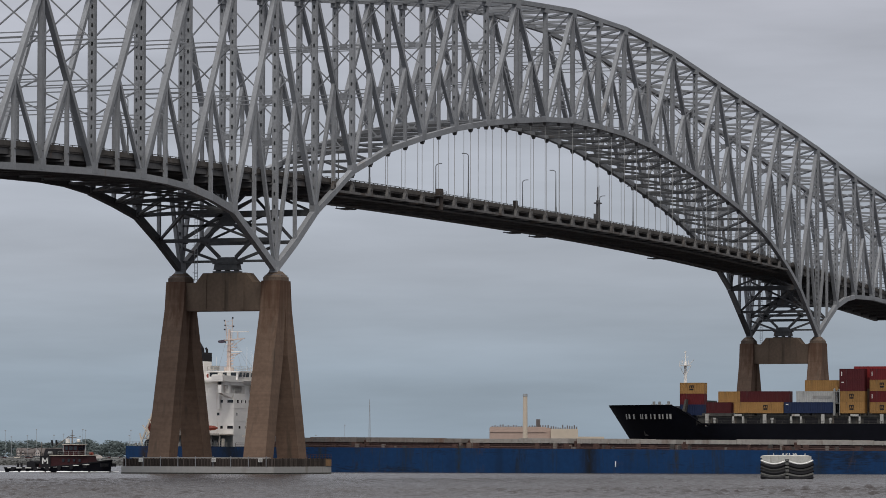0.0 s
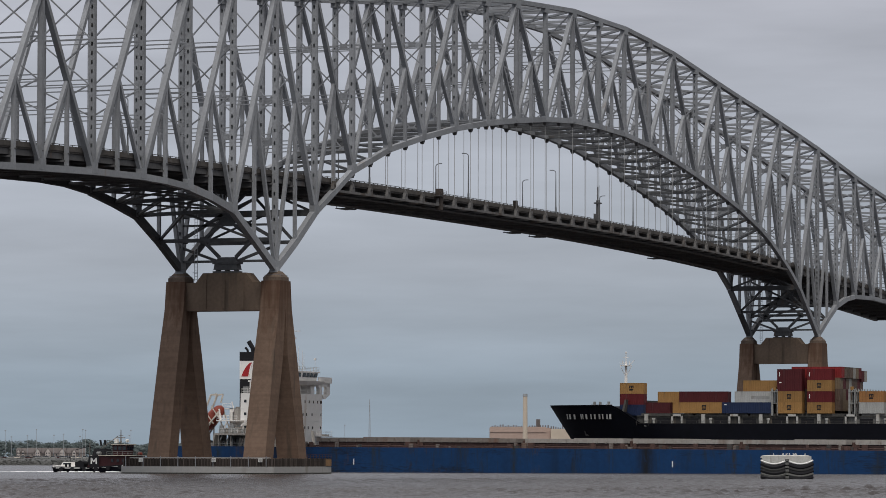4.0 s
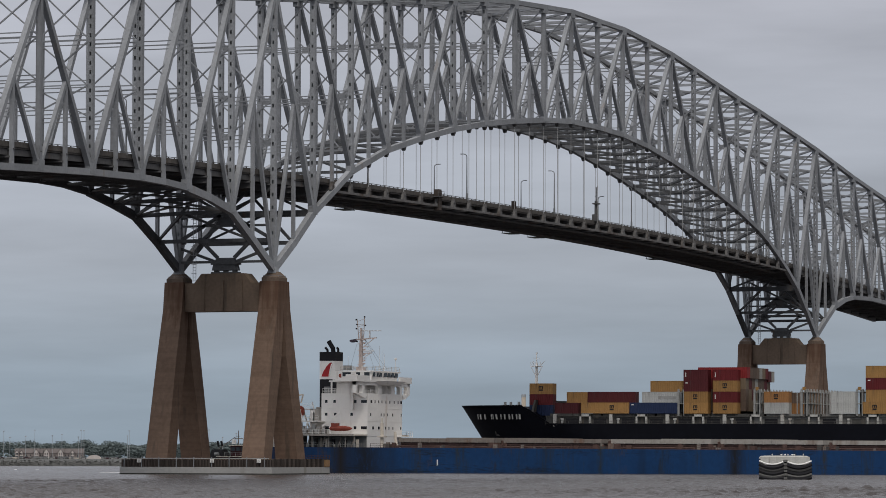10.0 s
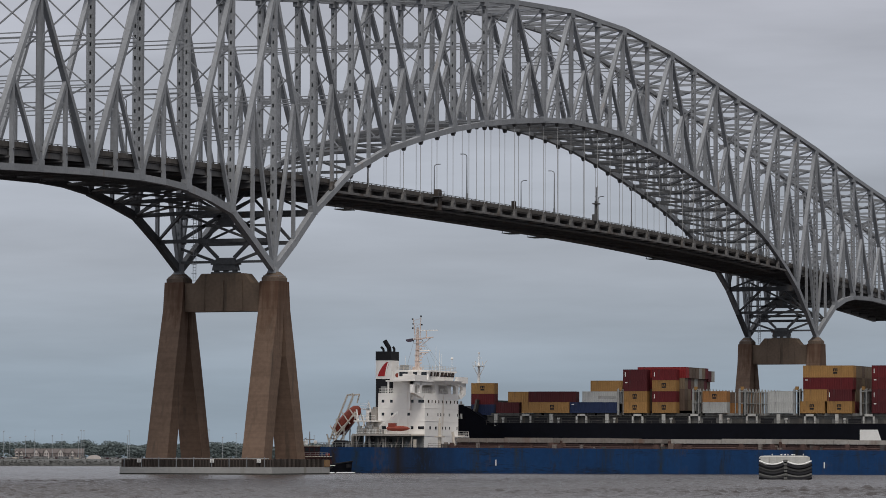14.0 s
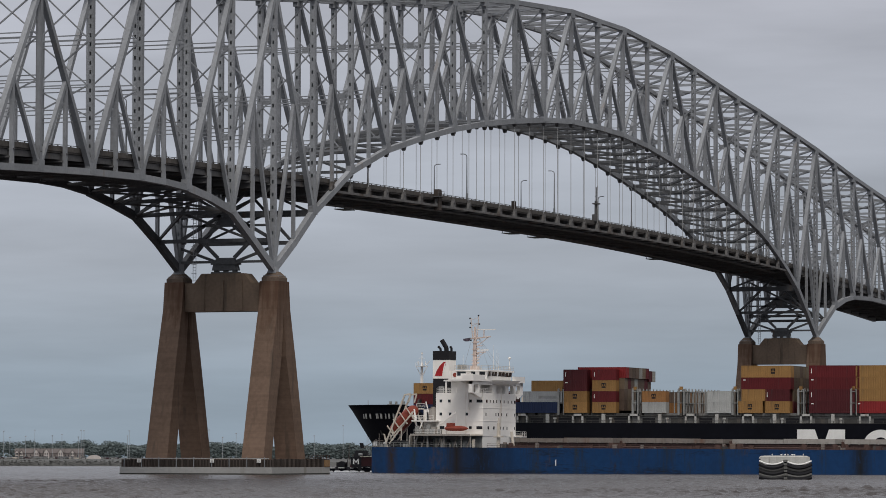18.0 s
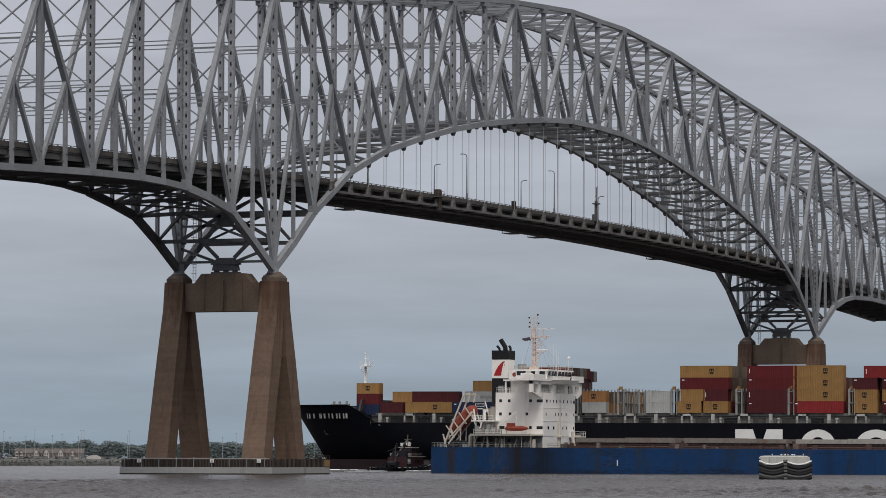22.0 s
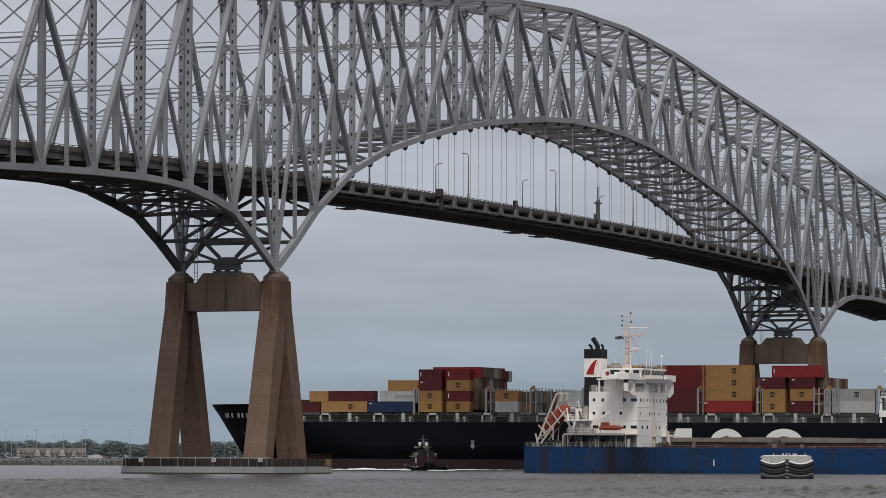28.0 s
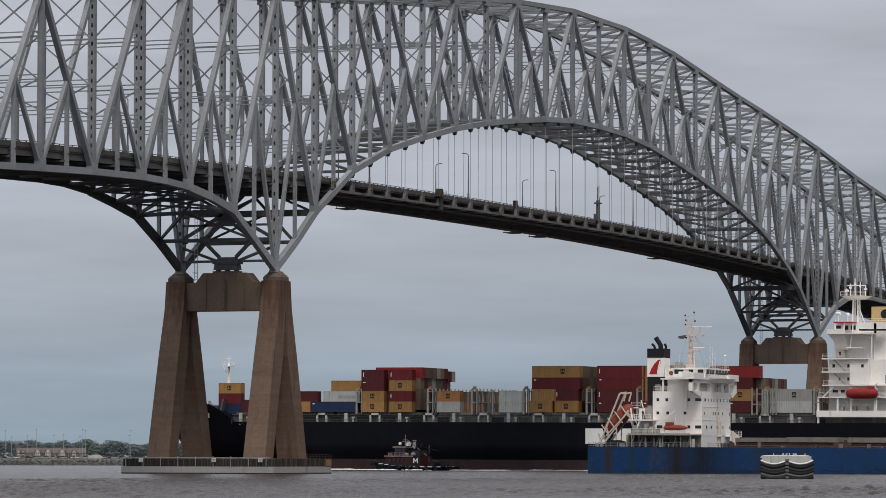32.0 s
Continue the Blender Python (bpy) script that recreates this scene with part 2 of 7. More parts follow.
def stained_hull():
    """Blue ship's paint, faded in runs, with dark scrapes along the side and rusty runs below them."""
    m = mat("hull_blue", (0.008, 0.039, 0.117), 0.6, 0.0, 0.2, 9.0, 0.12, 0.04, (0.008, 0.024, 0.064), 0.30, 1.5, spec=0.15)
    n, l = m.node_tree.nodes, m.node_tree.links
    b = n["Principled BSDF"]
    src = b.inputs["Base Color"].links[0].from_socket
    tc = n.new("ShaderNodeTexCoord")
    for scale, region, lo, hi, colour, most in (((0.5, 0.5, 3.2), 0.055, 0.54, 0.66, (0.010, 0.014, 0.022, 1), 0.85), ((2.2, 2.2, 0.22), 0.06, 0.56, 0.70, (0.022, 0.030, 0.040, 1), 0.8), ((1.3, 1.3, 0.5), 0.08, 0.60, 0.74, (0.060, 0.045, 0.040, 1), 0.7)):
        mp = n.new("ShaderNodeMapping")
        mp.inputs["Scale"].default_value = scale
        mp.inputs["Location"].default_value = (region * 90, 3.0, region * 40)
        l.new(tc.outputs["Object"], mp.inputs[0])
        fine = n.new("ShaderNodeTexNoise")
        fine.inputs["Scale"].default_value, fine.inputs["Detail"].default_value, fine.inputs["Roughness"].default_value = 1.0, 7.0, 0.65
        l.new(mp.outputs[0], fine.inputs[0])
        where = n.new("ShaderNodeTexNoise")
        where.inputs["Scale"].default_value, where.inputs["Detail"].default_value = region * 2, 2.0
        l.new(mp.outputs[0], where.inputs[0])
        add = n.new("ShaderNodeMath")
        add.operation = "MULTIPLY_ADD"
        add.inputs[1].default_value = 0.55
        l.new(where.outputs[0], add.inputs[0])
        half = n.new("ShaderNodeMath")
        half.operation = "MULTIPLY"
        half.inputs[1].default_value = 0.55
        l.new(fine.outputs[0], half.inputs[0])
        l.new(half.outputs[0], add.inputs[2])
        rg = n.new("ShaderNodeMapRange")
        rg.inputs[1].default_value, rg.inputs[2].default_value, rg.inputs[4].default_value = lo + 0.04, hi + 0.04, most
        l.new(add.outputs[0], rg.inputs[0])
        mx = n.new("ShaderNodeMix")
        mx.data_type = "RGBA"
        mx.inputs[7].default_value = colour
        l.new(rg.outputs[0], mx.inputs["Factor"])
        l.new(src, mx.inputs[6])
        src = mx.outputs[2]
    # scrapes and rusty smears at the places where fenders and lines have worn the paint
    sep = n.new("ShaderNodeSeparateXYZ")
    l.new(tc.outputs["Object"], sep.inputs[0])
    mp = n.new("ShaderNodeMapping")
    mp.inputs["Scale"].default_value = (1.6, 1.6, 0.5)
    l.new(tc.outputs["Object"], mp.inputs[0])
    smear = n.new("ShaderNodeTexNoise")
    smear.inputs["Scale"].default_value, smear.inputs["Detail"].default_value, smear.inputs["Roughness"].default_value = 0.9, 7.0, 0.7
    l.new(mp.outputs[0], smear.inputs[0])
    for at, wide, cut, colour in ((-13.0, 1.6, 0.32, (0.030, 0.022, 0.018, 1)), (-8.0, 1.2, 0.4, (0.02, 0.03, 0.03, 1)), (1.5, 2.8, 0.20, (0.018, 0.015, 0.014, 1)), (7.0, 6.5, 0.29, (0.010, 0.014, 0.024, 1)), (19.0, 1.2, 0.45, (0.03, 0.03, 0.02, 1)), (27.6, 0.9, 0.40, (0.03, 0.035, 0.03, 1)), (36.0, 2.0, 0.48, (0.03, 0.025, 0.02, 1)), (58.5, 0.9, 0.38, (0.025, 0.03, 0.025, 1)), (72.0, 3.0, 0.5, (0.01, 0.016, 0.03, 1)), (87.0, 2.6, 0.28, (0.012, 0.014, 0.018, 1)), (105.5, 0.8, 0.38, (0.03, 0.03, 0.025, 1))):
        off = n.new("ShaderNodeMath")
        off.operation = "SUBTRACT"
        off.inputs[1].default_value = at
        l.new(sep.outputs[0], off.inputs[0])
        dist = n.new("ShaderNodeMath")
        dist.operation = "ABSOLUTE"
        l.new(off.outputs[0], dist.inputs[0])
        near = n.new("ShaderNodeMapRange")
        near.inputs[1].default_value, near.inputs[2].default_value, near.inputs[3].default_value, near.inputs[4].default_value = 0.0, wide, 1.0, 0.0
        l.new(dist.outputs[0], near.inputs[0])
        patch = n.new("ShaderNodeMapRange")
        patch.inputs[1].default_value, patch.inputs[2].default_value = cut, cut + 0.2
        l.new(smear.outputs[0], patch.inputs[0])
        both = n.new("ShaderNodeMath")
        both.operation = "MULTIPLY"
        l.new(near.outputs[0], both.inputs[0])
        l.new(patch.outputs[0], both.inputs[1])
        mx = n.new("ShaderNodeMix")
        mx.data_type = "RGBA"
        mx.inputs[7].default_value = colour
        l.new(both.outputs[0], mx.inputs["Factor"])
        l.new(src, mx.inputs[6])
        src = mx.outputs[2]
    l.new(src, b.inputs["Base Color"])
    return m


BLUE_HULL = stained_hull()


# ---- building helpers ----
class Geo:
    """Vertices and faces of one mesh."""

    def __init__(self):
        self.v, self.f = [], []

    def add(self, verts, faces):
        k = len(self.v)
        self.v += [tuple(p) for p in verts]
        self.f += [tuple(i + k for i in q) for q in faces]
        return self

    def hexa(self, low, top):
        """Eight corners: four below and four above, both anticlockwise from above."""
        return self.add([*low, *top], [(3, 2, 1, 0), (4, 5, 6, 7), (0, 1, 5, 4), (1, 2, 6, 5), (2, 3, 7, 6), (3, 0, 4, 7)])

    def box(self, x0, x1, y0, y1, z0, z1):
        a = [(x0, y0), (x1, y0), (x1, y1), (x0, y1)]
        return self.hexa([(*p, z0) for p in a], [(*p, z1) for p in a])

    def beam(self, p, q, w, h, up=(0, 0, 1)):
        """A bar from p to q, w wide and h deep."""
        p, q = Vector(p), Vector(q)
        d = (q - p).normalized()
        s = d.cross(Vector(up))
        if s.length < 1e-3:
            s = d.cross(Vector((1, 0, 0)))
        s.normalize()
        u = s.cross(d)
        s, u = s * w / 2, u * h / 2
        ring = (-s - u, s - u, s + u, -s + u)
        return self.add([p + r for r in ring] + [q + r for r in ring], [(0, 1, 2, 3), (7, 6, 5, 4), (4, 5, 1, 0), (5, 6, 2, 1), (6, 7, 3, 2), (7, 4, 0, 3)])

    def tube(self, p, q, r, r2=None, n=8):
        p, q = Vector(p), Vector(q)
        r2 = r if r2 is None else r2
        d = (q - p).normalized()
        s = d.orthogonal().normalized()
        u = d.cross(s)
        ang = [2 * math.pi * i / n for i in range(n)]
        a = [p + (s * math.cos(t) + u * math.sin(t)) * r for t in ang]
        b = [q + (s * math.cos(t) + u * math.sin(t)) * r2 for t in ang]
        return self.add(a + b, [(i, (i + 1) % n, n + (i + 1) % n, n + i) for i in range(n)] + [tuple(range(n - 1, -1, -1)), tuple(range(n, 2 * n))])

    def pipe(self, pts, r, n=7):
        """A round bar bent through pts."""
        rings = []
        pts = [Vector(p) for p in pts]
        for k, p in enumerate(pts):
            d = (pts[min(k + 1, len(pts) - 1)] - pts[max(k - 1, 0)]).normalized()
            s = d.cross(Vector((0.3, 0.1, 1)))
            s.normalize()
            u = s.cross(d)
            rings.append([p + (s * math.cos(2 * math.pi * i / n) + u * math.sin(2 * math.pi * i / n)) * r for i in range(n)])
        return self.loft(rings)

    def loft(self, rings, closed=True, caps=True):
        """Skin through rings of equal length."""
        n = len(rings[0])
        k = n if closed else n - 1
        faces = [(r * n + i, r * n + (i + 1) % n, (r + 1) * n + (i + 1) % n, (r + 1) * n + i) for r in range(len(rings) - 1) for i in range(k)]
        if caps:
            faces += [tuple(range(n - 1, -1, -1)), tuple(range((len(rings) - 1) * n, len(rings) * n))]
        return self.add([p for ring in rings for p in ring], faces)

    def blob(self, c, r, sx=1, sy=1, sz=1, n=8, rows=5, rough=0.0):
        rings = []
        for j in range(1, rows):
            a = math.pi * j / rows
            ring = []
            for i in range(n):
                t = 2 * math.pi * i / n
                k = r * (1 + random.uniform(-rough, rough))
                ring.append((c[0] + sx * k * math.sin(a) * math.cos(t), c[1] + sy * k * math.sin(a) * math.sin(t), c[2] - sz * k * math.cos(a)))
            rings.append(ring)
        return self.loft(rings)


def part(name, geo, material, parent=None, label="", smooth=False):
    """One mesh object out of geo, under a thing or a part."""
    me = bpy.data.meshes.new(name)
    me.from_pydata(geo.v, [], geo.f)
    me.materials.append(material)
    if smooth:
        me.shade_smooth()
    ob = new(name, me)
    if parent:
        ob.parent = parent
    if label:
        ob["label"] = label
    return ob


def twin(ob, m=None, parent=None):
    """Another object on the same mesh."""
    o = new(ob.name.split(".")[0], ob.data)
    o.parent = parent or ob.parent
    if m is not None:
        o.matrix_basis = m
    return o


def thing(name, label, category, group="", m=None):
    ob = tagged(new(name), label, category, group)
    if m is not None:
        ob.matrix_basis = m
    return ob


# ---- water ----
def water_material():
    m = bpy.data.materials.new("harbour_water")
    m.use_nodes = True
    n, l = m.node_tree.nodes, m.node_tree.links
    b = n["Principled BSDF"]
    b.inputs["IOR"].default_value = 1.33
    tc = n.new("ShaderNodeTexCoord")

    def waves(scale, detail, along, rough=0.55):
        mp = n.new("ShaderNodeMapping")
        mp.vector_type = "TEXTURE"
        mp.inputs["Rotation"].default_value = (0, 0, radians(21.5))
        mp.inputs["Scale"].default_value = (along, 1, 1)
        l.new(tc.outputs["Object"], mp.inputs[0])
        t = n.new("ShaderNodeTexNoise")
        t.inputs["Scale"].default_value, t.inputs["Detail"].default_value, t.inputs["Roughness"].default_value = scale, detail, rough
        l.new(mp.outputs[0], t.inputs[0])
        return t

    # gusts: patches of rougher and smoother water; their colour noise paints ripple shading
    gust = waves(0.42, 6.0, 4.0, 0.70)
    wide = waves(0.012, 4.0, 5.0)
    mix = n.new("ShaderNodeMath")
    mix.operation = "MULTIPLY_ADD"
    mix.inputs[1].default_value = 0.45
    l.new(wide.outputs[0], mix.inputs[0])
    l.new(gust.outputs[0], mix.inputs[2])
    ramp = n.new("ShaderNodeValToRGB")
    ramp.color_ramp.elements[0].position, ramp.color_ramp.elements[0].color = 0.45, (0.029, 0.025, 0.025, 1)
    ramp.color_ramp.elements[1].position, ramp.color_ramp.elements[1].color = 0.98, (0.058, 0.051, 0.051, 1)
    l.new(mix.outputs[0], ramp.inputs[0])
    l.new(ramp.outputs[0], b.inputs["Base Color"])
    rg = n.new("ShaderNodeMapRange")
    rg.inputs[1].default_value, rg.inputs[2].default_value = 0.5, 0.95
    rg.inputs[3].default_value, rg.inputs[4].default_value = 0.27, 0.19
    l.new(mix.outputs[0], rg.inputs[0])
    l.new(rg.outputs[0], b.inputs["Roughness"])
    b.inputs["Specular IOR Level"].default_value = 0.30
    last = None
    for scale, detail, dist, along in ((1.1, 4.0, 0.16, 0.8), (3.2, 3.0, 0.06, 0.9)):
        t = waves(scale, detail, along)
        bp = n.new("ShaderNodeBump")
        bp.inputs["Strength"].default_value, bp.inputs["Distance"].default_value = 1.0, dist
        l.new(t.outputs[0], bp.inputs["Height"])
        if last:
            l.new(last.outputs[0], bp.inputs["Normal"])
        last = bp
    l.new(last.outputs[0], b.inputs["Normal"])
    return m


WATER = water_material()


def water_sheet():
    """One sheet to the horizon: a chop of many small wave trains over the near reach, flat further out."""
    yaw = radians(21.562)
    fx, fy = math.cos(yaw), math.sin(yaw)
    deep = np.concatenate([[-2600, -900, 0, 150], np.arange(250, 480, 0.45), np.arange(480, 800, 0.8), np.arange(802, 1300, 6.0), [1500, 2200, 4600]])
    wide = np.concatenate([[-3300, -1200, -400, -200], np.arange(-110, -58, 1.5), np.arange(-58, 58, 0.38), np.arange(58.5, 110.1, 1.5), [200, 400, 1200, 3300]])
    D, W = np.meshgrid(deep, wide, indexing="ij")
    X = -671.66 + fx * D + fy * W
    Y = -309.17 + fy * D - fx * W
    r = np.random.default_rng(5)
    Z = np.zeros_like(X)
    for k in range(44):
        L = 0.95 * (3.2 / 0.95) ** r.random()
        a = radians(200) + r.normal(0, 0.9)
        Z += 0.0108 * L * np.sin(2 * math.pi / L * (X * math.cos(a) + Y * math.sin(a)) + r.random() * 6.28)
    gust = 0.75 + 0.45 * np.sin(X * 0.031 + 1.3 * np.sin(Y * 0.023)) * np.sin(Y * 0.041 + 0.7)
    Z *= gust
    Z = Z + 0.5 * Z * np.abs(Z)
    edge = np.clip((D - 250) / 30, 0, 1) * np.clip((760 - D) / 380, 0.09, 1) * np.clip((1290 - D) / 300, 0, 1) * np.clip((110 - np.abs(W)) / 10, 0, 1)
    Z *= edge
    n, m = X.shape
    me = bpy.data.meshes.new("water")
    i = np.arange(n * m).reshape(n, m)
    quads = np.stack([i[:-1, :-1], i[:-1, 1:], i[1:, 1:], i[1:, :-1]], -1).reshape(-1, 4)[:, ::-1]
    me.vertices.add(n * m)
    me.vertices.foreach_set("co", np.stack([X, Y, Z], -1).astype(np.float32).ravel())
    me.loops.add(quads.size)
    me.loops.foreach_set("vertex_index", quads.ravel().astype(np.int32))
    me.polygons.add(len(quads))
    me.polygons.foreach_set("loop_start", np.arange(0, quads.size, 4, dtype=np.int32))
    me.update(calc_edges=True)
    me.materials.append(WATER)
    me.shade_smooth()
    return new("water", me)


tagged(water_sheet(), "choppy grey-brown harbour water under an overcast sky", "water", kind="structure")


# ---- the bridge ----
PAN, SIDE, HALF = 18.288, 19.09, 9.8
FIRST, LAST = -8, 27


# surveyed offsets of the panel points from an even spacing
DRIFT_AT = (-8, -5, -2, -1, 0, 1, 2, 3, 4, 5, 6, 8, 10, 20, 27)
DRIFT = (-0.6, -0.6, -0.5, -0.5, -0.35, -0.1, 0.3, 0.55, 0.95, 1.05, 1.3, 1.9, 1.8, 1.65, 1.4)


def sx(i):
    even = i * SIDE if i < 0 else i * PAN if i <= 20 else 20 * PAN + (i - 20) * SIDE
    return even + float(np.interp(i, DRIFT_AT, DRIFT))


def deck_z(x):
    u = 180 - x
    return 58.4 - (2.57e-5 * u ** 2 + 6.3e-8 * u ** 3 if u > 0 else u ** 2 / 10900)


LOW = {0: 38.6, 0.5: 44.1, 1: 50.3, 1.5: 54.9, 2: 59.6, 3: 65.2, 4: 69.1, 5: 72.4, 6: 75.05, 7: 77.15, 8: 78.9, 9: 80.0, 10: 80.1, -0.5: 43.6, -1: 48.5, -1.5: 50.3, -2: 51.5, -2.5: 51.95, -3: 52.1, -4: 51.7, -5: 51.0, -6: 50.2, -7: 49.3, -8: 48.3,
       11: 79.7, 12: 78.4, 13: 76.3, 14: 73.8, 15: 70.9, 16: 67.6, 17: 63.4, 17.5: 60.7, 18: 57.3, 18.5: 53.6, 19: 49.3, 19.5: 43.2, 20: 36.9, 20.5: 41.5, 21: 45.8, 21.5: 47.9, 22: 49.0, 23: 49.3, 24: 48.7, 25: 47.9, 26: 47.0, 27: 46.0}
HIGH = {-8: 74.6, -7: 76.8, -6: 79.0, -5: 81.2, -4: 83.4, -3: 85.6, -2: 87.7, -1: 89.7, 0: 91.5, 1: 93.0, 2: 94.8, 3: 96.6, 4: 98.3, 5: 100.1, 6: 101.9, 7: 103.4, 8: 104.4, 9: 105.3, 10: 105.1,
        11: 105.0, 12: 103.9, 13: 102.6, 14: 100.6, 15: 98.5, 16: 96.5, 17: 94.7, 18: 92.7, 19: 90.7, 20: 88.6, 21: 86.0, 22: 83.4, 23: 81.1, 24: 78.9, 25: 76.6, 26: 74.4, 27: 72.1}


def curve(table, i):
    if i in table:
        return table[i]
    return (table[math.floor(i)] + table[math.ceil(i)]) / 2


def low(i, s):
    sag = {-2: 0.3, -1.5: 0.6, -1: 0.6}.get(i, 0.0) if s > 0 else 0.0
    return Vector((sx(i), s * HALF, curve(LOW, i) - sag))


def high(i, s):
    return Vector((sx(i), s * HALF, curve(HIGH, i)))


def rising(i):
    """Whether the main diagonal of the panel from i to i + 1 climbs away from the near end."""
    k = i if i < 10 else 19 - i
    up = (k % 2 == 0) if k >= 4 else (k < 0 and (k >= -4 or k % 2 == 0))
    return up if i < 10 else not up


bridge = thing("truss_bridge", "grey painted steel cantilever truss arch bridge on concrete piers", "bridge")


def member(name, p, q, w, h, material=None, up=(0, 0, 1)):
    return part(name, Geo().beam(p, q, w, h, up), material or STEEL, bridge)


PLAIN = (-7, -5, 7, 8, 9, 10, 11, 12, 13, 15)


def perforated(name, p, q, w, d, pitch):
    """A riveted post: two solid webs and two cover plates with access holes."""
    g = Geo()
    p, q = Vector(p), Vector(q)
    H = (q - p).length
    for s in (-1, 1):
        g.box(p.x - d / 2, p.x + d / 2, p.y + s * w / 2 - 0.06, p.y + s * w / 2 + 0.06, p.z, q.z)
    n = max(2, int(H / pitch))
    st = H / n
    e = w / 2 - 0.06
    for s in (-1, 1):
        x0 = p.x + s * d / 2 - 0.03
        for t in (-1, 1):
            y = sorted((p.y + t * e, p.y + t * 0.17))
            g.box(x0, x0 + 0.06, y[0], y[1], p.z, q.z)
        for k in range(n):
            z = p.z + k * st
            g.box(x0 - 0.004, x0 + 0.056, p.y - 0.17, p.y + 0.17, z, z + st - 0.68)
    return part(name, g, STEEL, bridge)


nodes = [i for i in range(FIRST, LAST + 1)]
for s in (-1, 1):
    for i in nodes[:-1]:
        member("top_chord", high(i, s), high(i + 1, s), 1.05, 1.0)
        for a, b in ((i, i + 0.5), (i + 0.5, i + 1)):
            # far chords by the piers take the tone with deck shade painted in
            member("bottom_chord", low(a, s), low(b, s), 1.05, 1.4 if -2 <= a < 1 or 19 <= a < 21.5 else 1.15, STEEL_SHADED if s > 0 and (-5 <= a < 0.5 or 19.5 <= a < 25) else STEEL)
        up = rising(i)
        p, q = (low(i, s), high(i + 1, s)) if up else (high(i, s), low(i + 1, s))
        mid = (p + q) / 2
        main_w = 0.95 if i in (-1, 0, 19, 20) else 0.85
        member("diagonal", p, q, main_w, 0.95, up=(0, 1, 0))
        member("sub_post", mid, low(i + 0.5, s), 0.6, 0.65, up=(0, 1, 0))
        member("sub_diagonal", mid, low(i + 1, s) if up else low(i, s), 0.62, 0.7, up=(0, 1, 0))
        # gusset plates where members meet
        g = Geo()
        c = high(i, s)
        g.box(c.x - 1.3, c.x + 1.3, c.y - 0.56, c.y + 0.56, c.z - 1.5, c.z + 0.2)
        part("gusset", g, STEEL, bridge)
        g = Geo()
        c = low(i, s)
        g.box(c.x - 1.1, c.x + 1.1, c.y - 0.56, c.y + 0.56, c.z - 0.3, c.z + 1.5)
        part("gusset", g, STEEL, bridge)
    for i in nodes:
        if i in PLAIN:
            g = Geo().beam(low(i, s), high(i, s), 0.8, 0.62, (1, 0, 0))
            for t in (-0.43, 0.43):
                d = Vector((0, t, 0))
                g.beam(low(i, s) + d, high(i, s) + d, 0.06, 0.8, (1, 0, 0))
            part("post", g, STEEL, bridge)
        else:
            perforated("post", low(i, s), high(i, s), 0.95, 0.75, float(np.interp(i, (-4, -1, 0, 2, 6, 14), (1.55, 1.95, 2.35, 2.5, 2.2, 1.45))))

# cross frames between the two trusses
for i in nodes:
    x, top, bot = sx(i), curve(HIGH, i), curve(LOW, i)
    dk = deck_z(x)
    floor = bot if bot > dk + 2 else dk + 6.5
    first = float(np.interp(i, (-8, -5, -3, 0, 2, 4, 6, 27), (5.6, 7.8, 9.4, 10.9, 10.9, 9.7, 9.6, 9.4)))
    step = float(np.interp(i, (-8, -5, -3, 0, 2, 4, 6, 27), (6.6, 7.2, 8.3, 9.65, 10.4, 9.5, 8.6, 8.8)))
    levels = [z for z in [top] + [top - first - step * k for k in range(12)] if z > floor + 3.0] + [floor]
    n = len(levels) - 1
    for k in range(n + 1):
        z = levels[k]
        for dz in ((-0.38, 0.38) if k else (0,)):
            member("sway_strut", (x, -HALF, z + dz), (x, HALF, z + dz), 0.25 if k else 0.6, 0.18 if k else 0.6)
        if k < n:
            z2 = levels[k + 1]
            for s in (-1, 1):
                member("sway_brace", (x, s * HALF, z - 0.2), (x, 0, z2 + 0.3), 0.23, 0.24)
            g = Geo().box(x - 0.12, x + 0.12, -0.8, 0.8, z2 - 0.4, z2 + 0.75)
            part("sway_plate", g, STEEL, bridge)
# bracing in the plane of the top chords
for i in nodes[:-1]:
    a, b = high(i, -1), high(i + 1, -1)
    c, d = high(i, 1), high(i + 1, 1)
    m, k = (a + c) / 2, (a + b) / 2
    member("top_strut", (a + b) / 2, (c + d) / 2, 0.55, 0.5)
    for p in (a, c):
        member("top_lateral", p, (b + d + a + c) / 4, 0.55, 0.46)
    for p in (b, d):
        member("top_lateral", p, (b + d + a + c) / 4, 0.55, 0.46)
